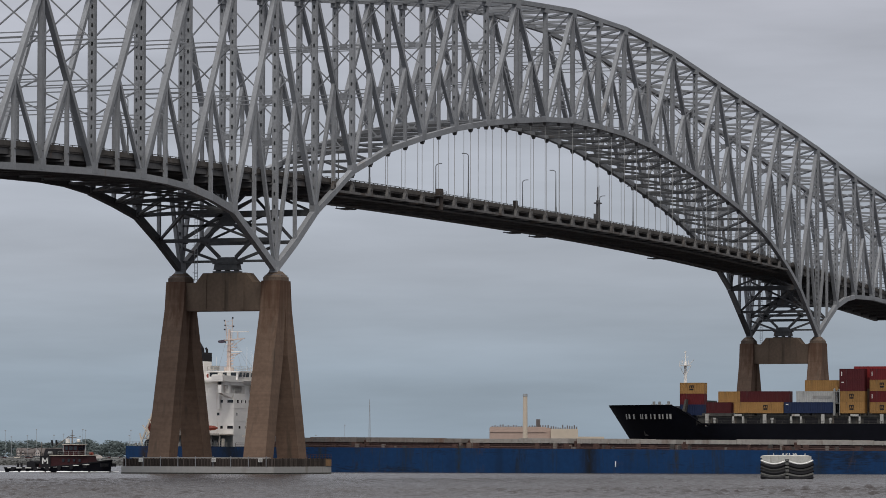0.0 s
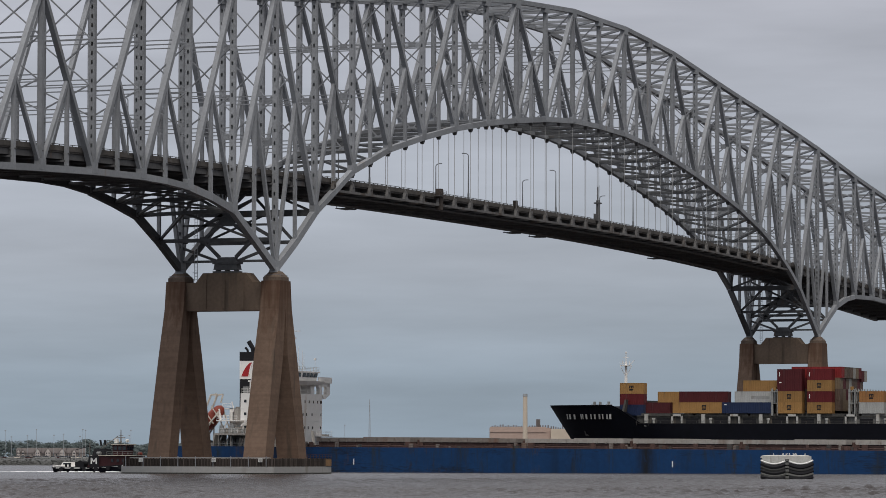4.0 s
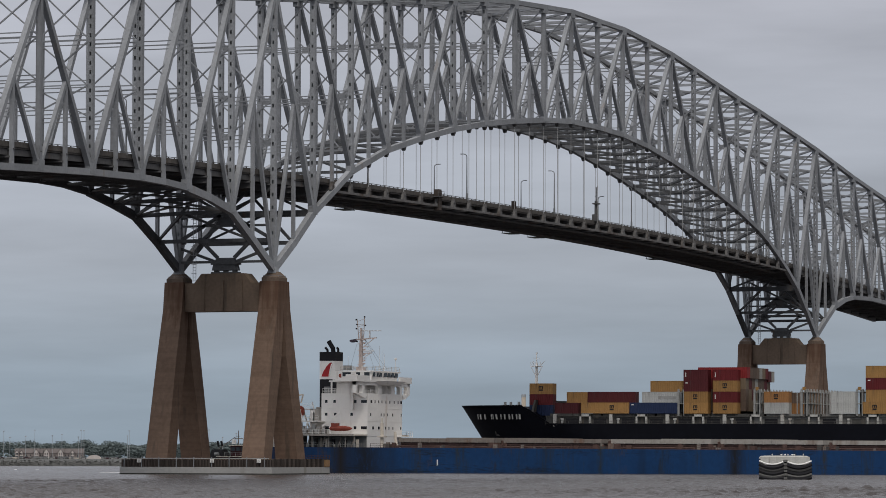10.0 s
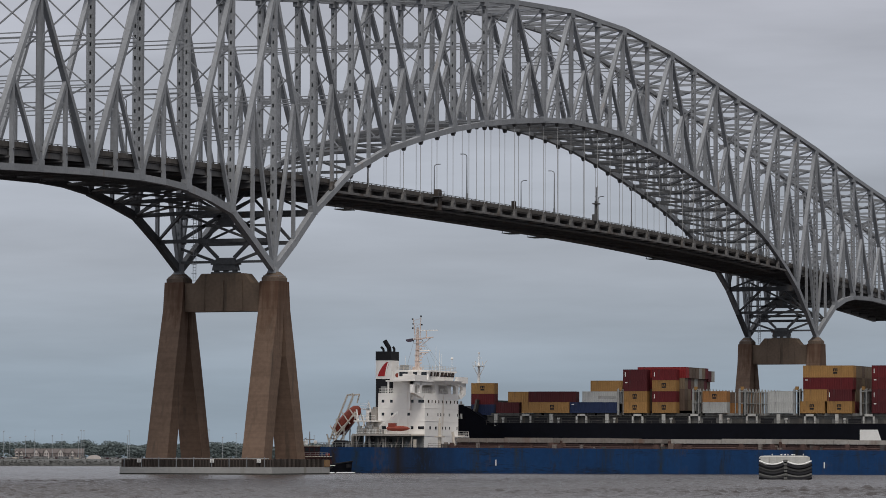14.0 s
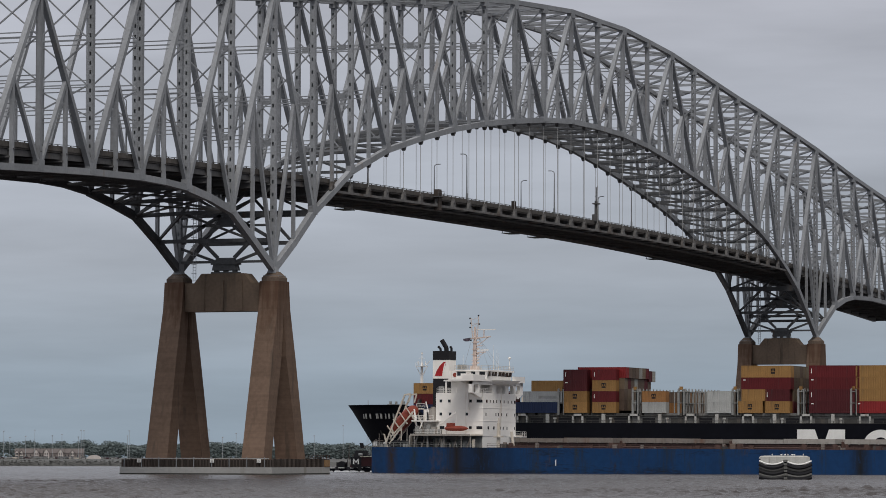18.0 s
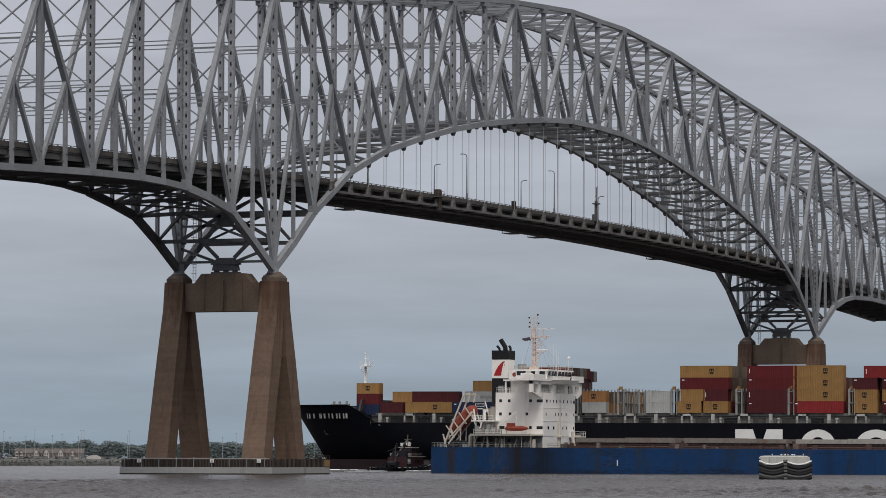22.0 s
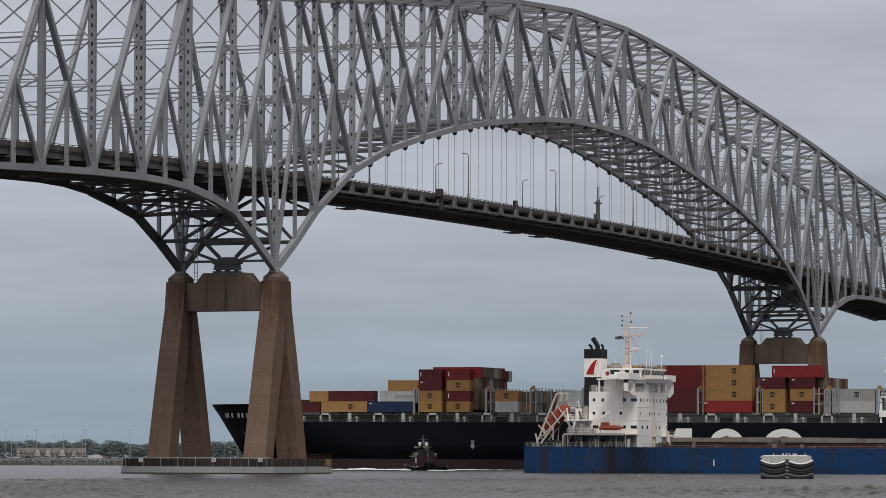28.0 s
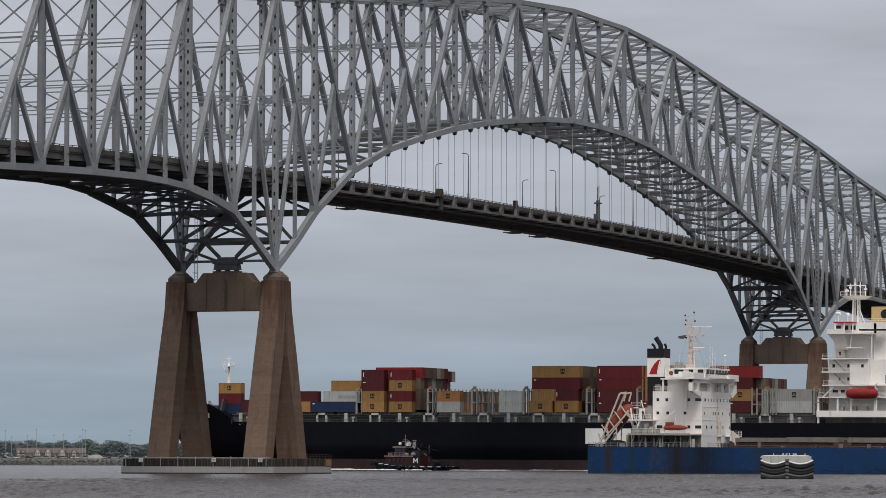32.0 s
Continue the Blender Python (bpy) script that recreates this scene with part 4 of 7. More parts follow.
def bulk_carrier():
    ship = thing("bulk_carrier", "blue-hulled bulk carrier with a white aft deckhouse and black funnel", "ship")
    # y runs to the far side; the near side is at -16
    rings = hull(-17.4, 198, 32, 5.3, -3.0, 6.0, 2.5, 1.0, 26, rise_at=176)
    g = Geo().loft(rings, closed=False, caps=False)
    g.add([rings[0][k] for k in range(6)], [(0, 1, 2, 3, 4, 5)])
    n = len(rings[0])
    for a, b in zip(rings[:-1], rings[1:]):
        lo = 0.35
        g.add([(a[0][0], a[0][1], a[0][2] - lo), (b[0][0], b[0][1], b[0][2] - lo), (b[-1][0], b[-1][1], b[-1][2] - lo), (a[-1][0], a[-1][1], a[-1][2] - lo)], [(0, 1, 2, 3)])
    part("hull", g, BLUE_HULL, ship)
    for x in (23, 92.5):
        part("draught_mark", Geo().box(x, x + 0.22, -16.04, -15.99, 1.7, 2.9), SIGN_WHITE, ship)
    # bulwark rail and cargo hatches
    g = rail(Geo(), [(8, -15.6, 5.0), (174, -15.6, 5.0)], 1.1, 3, 2.2)
    part("deck_rail", g, DECK_RED, ship)
    g = rail(Geo(), [(-17.4, 15, 5.2), (-17.4, -15.6, 5.2), (6, -15.7, 5.2)], 1.0, 3, 1.5)
    part("stern_rail", g, SHIP_GREY, ship)
    for k in range(7):
        x = 12.2 + 23.4 * k
        h = part("hatch_coaming", Geo().box(x, x + 20.6, -9, 9, 4.95, 6.45), DECK_RED, ship)
        for j in range(2):
            a = x - 0.4 + 10.7 * j
            g = Geo().box(a, a + 10.64, -9.5, 9.5, 6.45, 7.3 + 0.14 * ((k + j) % 2))
            for i in range(5):
                g.box(a + 0.8 + 2.0 * i, a + 1.05 + 2.0 * i, -9.65, -9.5, 6.4, 7.25)
            part("hatch_cover", g, HATCH if k < 2 else HATCH_PALE, h)
        for j in range(16):
            u = x + random.choice((random.uniform(-2.6, 0.2), random.uniform(-2.6, 20)))
            v = -13.5 + random.uniform(-1, 1)
            part("deck_fitting", Geo().box(u, u + random.uniform(0.3, 1.1), v, v + 0.9, 4.95, 5.6 + random.uniform(0, 0.9)), random.choice((DECK_RED, DECK_RED, COAMING, HATCH)), ship)
        g = Geo()
        for v in (-11.6, -12.2):
            g.tube((x - 1.5, v, 5.6), (x + 21.6, v, 5.6), 0.16, n=6)
        part("deck_pipe", g, DECK_RED, ship)
        g = Geo().box(x + 21.2, x + 22.6, -5, 5, 4.95, 6.6)
        g.tube((x + 22.0, -7.5, 4.95), (x + 22.0, -7.5, 6.9), 0.3).tube((x + 23.4, -9.5, 4.95), (x + 23.4, -9.5, 6.3), 0.4)
        part("ventilator_house", g, DECK_RED, ship)
    # deckhouse
    house = part("deckhouse", Geo().box(-5.7, 4.8, -9.6, 9.6, 7.65, 16.4), SHIP_WHITE, ship)
    windows(house, "side", [(14.9, [-4.6, -2.7, 2.0, (4.0, 1.3)]), (12.2, [-4.6, -2.5, 1.2]), (9.4, [(-4.2, 1.2), 2.0, (4.0, 1.3)])], at=-9.6)
    windows(house, "front", [(14.9, [-7.6, (-5.6, 0.35), (-3.6, 0.35), (-1.8, 0.35), (0.4, 0.35), (2.6, 0.35), (5.0, 0.35), (7.2, 0.35), 9.0]), (12.2, [(-8, 0.35), (-2.2, 0.35), (-0.6, 0.35), (1.2, 0.35), (4.2, 0.35), (9.0, 0.35)]), (9.4, [-6.6, -3.4, (0.4, 0.35), (2.2, 0.35), (4.4, 0.35), (8.8, 0.35)])], w=0.8, at=4.8)
    for z in (13.5, 10.8):
        part("deck_line", Geo().box(-5.75, 4.85, -9.65, 9.65, z - 0.04, z + 0.04), SHIP_WHITE, house)
    # open promenade under the bridge wings: a screen pierced by four rounded openings
    g = Geo()
    g.box(-5.7, 4.8, -9.6, 9.6, 16.4, 16.6)
    edges = [(-16.0, -15.2), (-11.3 - 1.0, -11.3), (-3.8, -2.0), (3.4, 5.2), (8.3, 9.6), (12.4, 13.9)]
    for a, b in edges:
        g.box(4.0, 4.8, a, b, 16.6, 19.0)
    g.box(4.0, 4.8, -16, 13.9, 18.3, 19.0)
    for a, b in zip([e[1] for e in edges[:-1]], [e[0] for e in edges[1:]]):
        for s, y in ((1, a), (-1, b)):
            for k in range(4):
                r = 0.7
                t0, t1 = math.pi / 2 * k / 4, math.pi / 2 * (k + 1) / 4
                y0, y1 = y + s * r * (1 - math.cos(t0)), y + s * r * (1 - math.cos(t1))
                lo, hi = sorted((y0, y1))
                if hi - lo > 0.01:
                    g.box(4.02, 4.78, lo, hi, 18.3 - r + r * math.sin((t0 + t1) / 2), 18.31)
    for s in (-1, 1):
        lo, hi = sorted((s * 9.6, s * (16.0 if s < 0 else 13.8)))
        g.hexa([(3.9, s * 11.0 - 0.3, 15.6), (4.8, s * 11.0 - 0.3, 15.6), (4.8, s * 11.0 + 0.3, 15.6), (3.9, s * 11.0 + 0.3, 15.6)], [(3.9, lo, 16.6), (4.8, lo, 16.6), (4.8, hi, 16.6), (3.9, hi, 16.6)])
    part("promenade_screen", g, SHIP_WHITE, ship)
    part("promenade_house", Geo().box(-3.4, 2.2, -7.0, 8.6, 16.6, 19.0), SHIP_WHITE, ship)
    part("promenade_rail", rail(Geo(), [(4.4, -12, 16.6), (4.4, 13.6, 16.6)], 0.95, 3, 1.2), SHIP_WHITE, ship)
    part("deck_rail_aft", rail(Geo(), [(-5.6, 9.4, 16.6), (-5.6, -9.4, 16.6), (0.2, -9.4, 16.6)], 1.0, 3, 1.2), SHIP_WHITE, ship)
    part("vent_room", Geo().box(-0.2, 2.0, -9.7, -7.0, 16.6, 20.6), SHIP_WHITE, ship)
    part("vent_trunk", Geo().box(0.9, 1.7, -10.1, -9.6, 13.2, 16.8), SHIP_WHITE, ship)
    part("canopy", Geo().box(-4.2, -0.2, -9.2, -3.0, 19.0, 19.3).box(-3.9, -3.6, -9.0, -8.7, 16.6, 19.0), SHIP_WHITE, ship)
    part("small_hatch", Geo().box(-5.3, -4.3, -9.2, -8.4, 16.6, 18.0), SHIP_GREY, ship)
    wing = Geo().box(-0.4, 5.2, -16.2, 14.0, 19.0, 19.4)
    for s in (-1, 1):
        e = 16.15 if s < 0 else 13.95
        wing.box(2.6, 5.2, s * e - 0.06, s * e + 0.06, 19.4, 20.3)
        lo, hi = sorted((s * 9.5 if s < 0 else 6.6, s * (e + 0.05)))
        wing.box(5.1, 5.2, lo, hi, 19.4, 20.3)
    wing.hexa([(4.8, -4, 18.5), (6.2, -2, 18.5), (6.2, 5, 18.5), (4.8, 7, 18.5)], [(4.8, -6.5, 19.3), (7.0, -3.6, 19.3), (7.0, 6.6, 19.3), (4.8, 9, 19.3)])
    part("bridge_wing", wing, SHIP_WHITE, ship)
    wh = part("wheelhouse", Geo().hexa([(-1.8, -8.2, 19.4), (4.9, -8.2, 19.4), (4.9, 6.2, 19.4), (-1.8, 6.2, 19.4)], [(-1.8, -8.2, 21.1), (5.3, -8.2, 21.1), (5.3, 6.2, 21.1), (-1.8, 6.2, 21.1)]).box(-2.2, 5.6, -8.6, 6.6, 21.1, 21.4), SHIP_WHITE, ship)
    windows(wh, "front", [(20.6, [(-7.2, 1.0), (-5.2, 0.7), (-3.6, 1.2), (-1.0, 1.5), (1.0, 1.5), (3.0, 1.5), (5.0, 1.5)])], h=0.9, depth=0.2, at=5.1)
    windows(wh, "side", [(20.6, [(-0.6, 1.9), (2.0, 0.9), (4.0, 1.2)])], h=0.85, at=-8.2)
    part("roof_rail", rail(Geo(), [(-2.0, 6.4, 21.4), (-2.0, -8.4, 21.4), (5.4, -8.4, 21.4), (5.4, 6.4, 21.4)], 0.9, 3, 1.4), SHIP_CREAM, ship)
    part("roof_locker", Geo().box(-1.7, -0.2, -7.4, -6.2, 21.5, 22.5), SHIP_GREY, ship)
    part("aft_shelter", Geo().box(-4.6, -1.8, -5.0, 5.0, 19.3, 21.3), SHIP_WHITE, ship)
    part("lifebuoy", Geo().tube((-3.3, -5.12, 20.4), (-3.3, -5.0, 20.4), 0.45, n=12), ORANGE, ship)
    # funnel
    fun = part("funnel", Geo().box(-9.4, -5.9, -2.0, 2.0, 4.95, 19.7), DARK, ship, "black funnel with a white band and a red sail mark")
    part("band", Geo().box(-9.44, -5.86, -2.05, 2.05, 19.7, 23.6), SHIP_WHITE, fun)
    part("top", Geo().box(-9.46, -5.84, -2.1, 2.1, 23.6, 25.5), DARK, fun)
    g = Geo()
    a = [(-9.0, 19.9), (-7.2, 19.9), (-6.9, 21.2), (-6.5, 22.4), (-6.6, 22.9), (-7.1, 22.8), (-7.9, 22.0), (-8.6, 20.9)]
    g.loft([[(x, y, z + 0.35) for x, z in a] for y in (-2.12, -2.06)])
    part("sail_mark", g, RED, fun)
    g = Geo().loft([[(x, y, z + 0.35) for x, z in ((-7.35, 19.9), (-7.2, 19.9), (-6.55, 22.5), (-6.5, 22.7), (-6.75, 22.6), (-7.1, 21.4))] for y in (-2.13, -2.125)])
    part("sail_slit", g, SHIP_WHITE, fun)
    g = Geo()
    g.pipe([(-7.2, 0, 25.4), (-7.3, 0, 26.3), (-7.7, 0, 26.9), (-8.1, 0, 27.5), (-8.3, 0, 27.8)], 0.5, 9)
    g.pipe([(-8.6, 0.3, 25.4), (-8.7, 0.3, 26.0), (-9.2, 0.3, 26.5)], 0.26, 8).pipe([(-6.2, 0.3, 25.4), (-6.2, 0.3, 26.1), (-6.5, 0.3, 26.5)], 0.26, 8)
    part("exhaust_pipe", g, DARK, fun)
    g = Geo().box(-9.9, -4.7, -6, 6, 4.95, 13.4)
    part("engine_casing", g, SHIP_WHITE, ship)
    # boat deck and poop deck house
    rim = [(-9.9, -11.0), (-9.4, -13.4), (-8.2, -15.0), (-6.6, -15.6), (3.0, -15.6), (4.2, -15.0), (4.75, -13.6)]
    ring = rim + [(x, -y) for x, y in rim[::-1]]
    part("boat_deck", Geo().loft([[(x, y, z) for x, y in ring] for z in (7.72, 8.0)]), SHIP_CREAM, ship)
    for x in (-8.4, -5.5, -1.8, 2.0, 4.0):
        part("deck_pillar", Geo().tube((x, -14.8, 4.95), (x, -14.8, 7.72), 0.12), HATCH_PALE, ship)
    part("poop_screen", Geo().beam((-9.5, -14.9, 4.95), (-9.2, -14.9, 7.72), 0.5, 0.25).box(-9.7, -9.4, -14.6, -8.4, 4.95, 7.72), HATCH_PALE, ship)
    part("deck_edge", Geo().box(-9.0, 4.2, -15.66, -15.56, 7.66, 8.06), HATCH_PALE, ship)
    for x in (-6.9, -3.4, 0.2, 3.2):
        part("deck_frame", Geo().beam((x, -14.6, 5.0), (x + 0.9, -14.6, 7.7), 0.18, 0.18), HATCH, ship)
    # grey walls paint in the shade under the boat deck; the front plate is white
    part("poop_house", Geo().box(-8.6, 4.6, -9.5, 9.5, 4.95, 7.7), SHIP_GREY, ship)
    part("poop_front", Geo().box(4.6, 4.75, -9.5, 9.5, 4.95, 7.7), SHIP_WHITE, ship)
    part("standing_tank", Geo().tube((-6.6, -9.0, 10.85), (-6.6, -9.0, 13.3), 0.85, n=14).tube((-6.6, -9.0, 13.3), (-6.6, -9.0, 13.7), 0.5, n=12), HATCH_PALE, ship, "buff upright tank")
    for x, w, h, m in ((-8.9, 0.8, 1.7, SHIP_GREY), (-7.8, 1.1, 1.2, HATCH), (-6.3, 0.7, 2.0, SHIP_GREY), (-5.3, 0.9, 1.4, HATCH_PALE), (-3.9, 0.6, 1.0, SHIP_GREY)):
        part("deck_locker", Geo().box(x, x + w, -13.2, -12.2, 8.0, 8.0 + h), m, ship)
    part("boat_deck_rail", rail(Geo(), [(-9.2, -13.0, 8.0), (-8.1, -14.9, 8.0), (-6.5, -15.4, 8.0), (-2.4, -15.4, 8.0)], 1.0, 3, 1.2), SHIP_WHITE, ship)
    for k in range(22):
        x = -9.0 + k * 0.62
        y = -13.2 + random.uniform(-1.2, 1.2)
        part("poop_fitting", Geo().box(x, x + random.uniform(0.2, 0.5), y, y + 0.6, 4.95, 5.7 + random.uniform(0, 1.5)), random.choice((SHIP_CREAM, HATCH, SHIP_GREY, DARK)), ship)
    g = Geo().box(-9.8, -4.9, -13, 13, 10.6, 10.85).box(-9.2, -8.2, -6, -4, 10.85, 12.6)
    rail(g, [(-9.7, 12, 10.85), (-9.7, -12.9, 10.85), (-5, -12.9, 10.85)], 1.0, 3, 1.2)
    rail(g, [(-11.5, -6, 13.4), (-9.6, -6, 13.4)], 1.0, 3, 1.0)
    g.box(-11.6, -4.9, -6, 6, 13.2, 13.4)
    g.beam((-9.4, -12.8, 5), (-7.4, -12.8, 10.6), 0.25, 0.25).beam((-9.0, -11.5, 8.3), (-9.8, -11.5, 13.2), 0.25, 0.25)
    g.beam((-8.2, -6, 10.8), (-9.4, -6, 14.8), 0.2, 0.2)
    part("aft_platform", g, SHIP_WHITE, ship)
    # free-fall lifeboat on its slanted launching frame
    lf = part("launch_frame", Geo(), SHIP_CREAM, ship, "white slanted lifeboat launching frame")
    g = Geo()
    for y in (-8.7, -5.5):
        g.beam((-17.3, y, 6.0), (-11.4, y, 16.2), 0.3, 0.3)
        g.beam((-17.0, y, 5.0), (-17.3, y, 8.0), 0.26, 0.26)
        g.beam((-16.4, y, 6.0), (-10.2, y, 12.6), 0.28, 0.28)
        g.beam((-11.4, y, 16.2), (-10.0, y, 16.4), 0.28, 0.28)
        g.beam((-10.0, y, 16.4), (-10.8, y, 14.6), 0.24, 0.24)
        g.beam((-10.4, y, 12.6), (-9.4, y, 8.2), 0.24, 0.24)
        g.beam((-14.0, y, 5.0), (-13.2, y, 9.2), 0.2, 0.2)
        g.beam((-15.4, y, 9.2), (-15.0, y, 7.2), 0.25, 0.25)
    for p in ((-17.2, 7.0), (-11.4, 16.2), (-14.4, 11.0), (-10.3, 12.6), (-16.2, 6.3)):
        g.beam((p[0], -8.6, p[1]), (p[0], -5.6, p[1]), 0.24, 0.24)
    lf.data.from_pydata([(x - 0.5 - 0.16 * (z - 9.0), y, z) for x, y, z in g.v], [], g.f)
    g = Geo()
    d = Vector((5.9, 0, 5.9)).normalized()
    up = Vector((-d.z, 0, d.x))
    c0 = Vector((-16.4, -7.1, 8.3))
    rings = []
    for t, r in ((0, 0.75), (0.3, 1.25), (1.4, 1.55), (4.2, 1.65), (6.4, 1.55), (7.6, 1.2), (8.2, 0.6)):
        r *= 0.9
        c = c0 + d * t * 0.92
        rings.append([c + Vector((0, 1, 0)) * r * math.cos(a) * 0.95 + up * r * math.sin(a) for a in [2 * math.pi * k / 10 for k in range(10)]])
    g.loft(rings)
    cradle = Geo()
    for t in (0.5, 2.4, 4.4, 6.2):
        c = c0 + d * t
        cradle.beam((c.x + 0.9, -8.8, c.z - 1.3), (c.x - 0.9, -8.8, c.z + 1.1), 0.2, 0.2)
    cradle.beam(tuple(c0 + d * 0.2 + Vector((0.3, -1.75, -0.9))), tuple(c0 + d * 6.9 + Vector((0.3, -1.75, -0.9))), 0.24, 0.24)
    part("boat_cradle", cradle, SHIP_CREAM, ship)
    part("freefall_lifeboat", g, ORANGE, ship, "orange enclosed free-fall lifeboat", smooth=True)
    # rescue boat and davit on the boat deck
    g = Geo()
    rings = []
    for x, r in ((-1.9, 0.1), (-1.5, 0.6), (-0.5, 0.75), (1.5, 0.75), (2.6, 0.55), (3.3, 0.1)):
        rings.append([(x, -14.2 + r * math.cos(a), 9.2 + 0.75 * r * math.sin(a)) for a in [2 * math.pi * k / 10 for k in range(10)]])
    g.loft(rings)
    g.box(-1.3, 0.2, -14.7, -13.7, 9.6, 10.3)
    part("rescue_boat", g, ORANGE, ship)
    g = Geo().beam((-1.8, -14, 8.0), (-1.8, -14, 10.2), 0.35, 0.35).beam((-3.6, -14, 9.6), (0.4, -14, 12.6), 0.22, 0.25).beam((0.4, -14, 12.6), (0.7, -14, 10.2), 0.06, 0.06)
    part("davit", g, SHIP_WHITE, ship)
    for x, r, y in ((-13.6, 0.9, -12), (-12.2, 0.85, -12), (-12.9, 0.7, -8)):
        part("mooring_winch", Geo().tube((x, y - 1.0, 5.85), (x, y + 1.0, 5.85), r, n=12), DARK, ship)
    for x in (-16, -15.2, -11, -10.4, -8.8):
        part("bollard", Geo().tube((x, -14, 4.95), (x, -14, 6.0), 0.28), SHIP_GREY, ship)
    for x, y, r in ((-7.4, -14.2, 0.5), (-6.0, -14, 0.45), (-4.6, -14.3, 0.5)):
        g = Geo().tube((x, y, 8.0), (x, y, 9.1), r, n=10)
        part("deck_drum", g, SHIP_GREY, ship)
    # signal mast with yards, brackets and scanners
    mx = -0.8
    g = Geo()
    g.loft([[(mx + u * w, v * w, z) for u, v in ((-1, -0.8), (1, -0.8), (1, 0.8), (-1, 0.8))] for z, w in ((21.4, 0.46), (23.4, 0.38), (28.2, 0.28), (30.6, 0.18))])
    g.box(mx - 0.8, mx + 0.8, -0.8, 0.8, 21.4, 22.3)
    g.beam((mx - 0.9, 0, 28.1), (mx + 3.5, 0, 28.5), 0.5, 0.24).beam((mx, -2.3, 28.1), (mx, 2.3, 28.1), 0.2, 0.2)
    g.beam((mx, 0, 25.2), (mx + 2.4, 0, 25.3), 0.5, 0.22).beam((mx, 0, 26.6), (mx + 1.7, 0, 26.6), 0.4, 0.16).beam((mx, 0, 24.2), (mx + 1.2, 0, 24.2), 0.4, 0.14)
    g.beam((mx + 0.3, 0, 26.4), (mx + 2.9, 0, 28.3), 0.12, 0.12).beam((mx + 0.3, 0, 24.0), (mx + 2.0, 0, 25.2), 0.12, 0.12)
    g.beam((mx + 2.0, 0, 28.4), (mx + 2.0, 0, 30.0), 0.18, 0.18)
    g.tube((mx - 0.55, 0, 28.2), (mx - 0.95, 0, 32.4), 0.1).tube((mx + 0.55, 0, 28.2), (mx + 0.75, 0, 33.0), 0.1)
    for k in range(6):
        z = 28.9 + 0.62 * k
        g.beam((mx - 0.65 - 0.06 * k, 0, z), (mx + 0.6 + 0.03 * k, 0, z + (0.5 if k % 2 else -0.1)), 0.07, 0.07)
    for z in (22.8, 23.5, 24.7, 25.8, 27.2):
        g.box(mx - 0.62, mx + 0.62, -0.45, 0.45, z, z + 0.1)
        g.box(mx + 0.55, mx + 0.95, -0.15, 0.15, z + 0.1, z + 0.4)
    part("signal_mast", g, MAST, ship, "rust-stained pale signal mast with yards and lamps")
    g = Geo().box(mx + 0.6, mx + 3.0, -0.12, 0.12, 25.6, 25.82).box(mx + 0.4, mx + 4.6, -0.1, 0.1, 29.9, 30.06)
    part("radar_scanner", g, SHIP_WHITE, ship)
    g = Geo()
    for x, z in ((-1.1, 30.3), (-1.15, 32.2), (0.75, 32.8), (-1.0, 31.2), (0.95, 31.0), (-0.95, 27.6)):
        g.box(mx + x - 0.13, mx + x + 0.13, -0.15, 0.15, z, z + 0.3)
    part("mast_lamp", g, DARK, ship)
    rings = [[(mx - 1.0 - 0.55 * k, 0.22 * math.sin(1.9 * k), 28.35 - 0.1 * k), (mx - 1.1 - 0.5 * k, 0.22 * math.sin(1.9 * k + 0.4), 27.75 - 0.32 * k + 0.1 * k * k)] for k in range(4)]
    g = Geo().loft([[a, b, (b[0], b[1] + 0.05, b[2]), (a[0], a[1] + 0.05, a[2])] for a, b in rings])
    part("flag", g, FLAG, ship, "furled dull blue and red flag")
    g = Geo()
    for x, z in ((mx - 2.6, 21.5), (4.2, 21.5), (5.3, 21.6), (2.4, 21.5)):
        g.tube((mx + (0.9 if x > 0 else -0.7), 0, 28.2), (x, 0, z), 0.025, n=4)
    part("halyard", g, SHIP_GREY, ship)
    g = Geo().blob((5.0, 5.2, 24.1), 0.3, n=10, rows=6).tube((5.0, 5.2, 21.5), (5.0, 5.2, 23.9), 0.05)
    part("radome", g, SHIP_WHITE, ship)
    g = Geo()
    for x, y, h in ((2.0, -6, 3.0), (3.0, 3, 3.8), (-1.5, -5, 2.4), (3.4, 0, 4.6), (4.0, 1.5, 3.0)):
        g.tube((x, y, 21.5), (x, y, 22.1 + h), 0.05, 0.03, 5)
    part("whip_aerial", g, SHIP_WHITE, ship)
    g = Geo().tube((9.5, -13, 4.95), (9.5, -13, 10.4), 0.45, 0.35).box(8.7, 10.3, -13.8, -12.2, 7.4, 7.7).beam((9.5, -13, 10.2), (9.5, -13, 11.4), 0.2, 0.2)
    g.tube((12.4, -12, 4.95), (12.0, -12, 8.6), 0.4, 0.3)
    part("deck_crane", g, SHIP_CREAM, ship)
    part("gangway_house", Geo().box(5.0, 7.2, 9.0, 13.5, 4.95, 6.6), HATCH, ship)
    part("side_platform", rail(Geo().box(4.8, 7.4, 6.0, 9.4, 7.5, 7.7), [(4.9, 6.1, 7.7), (7.3, 6.1, 7.7), (7.3, 9.3, 7.7)], 1.0, 3, 0.9), SHIP_WHITE, ship)
    return ship


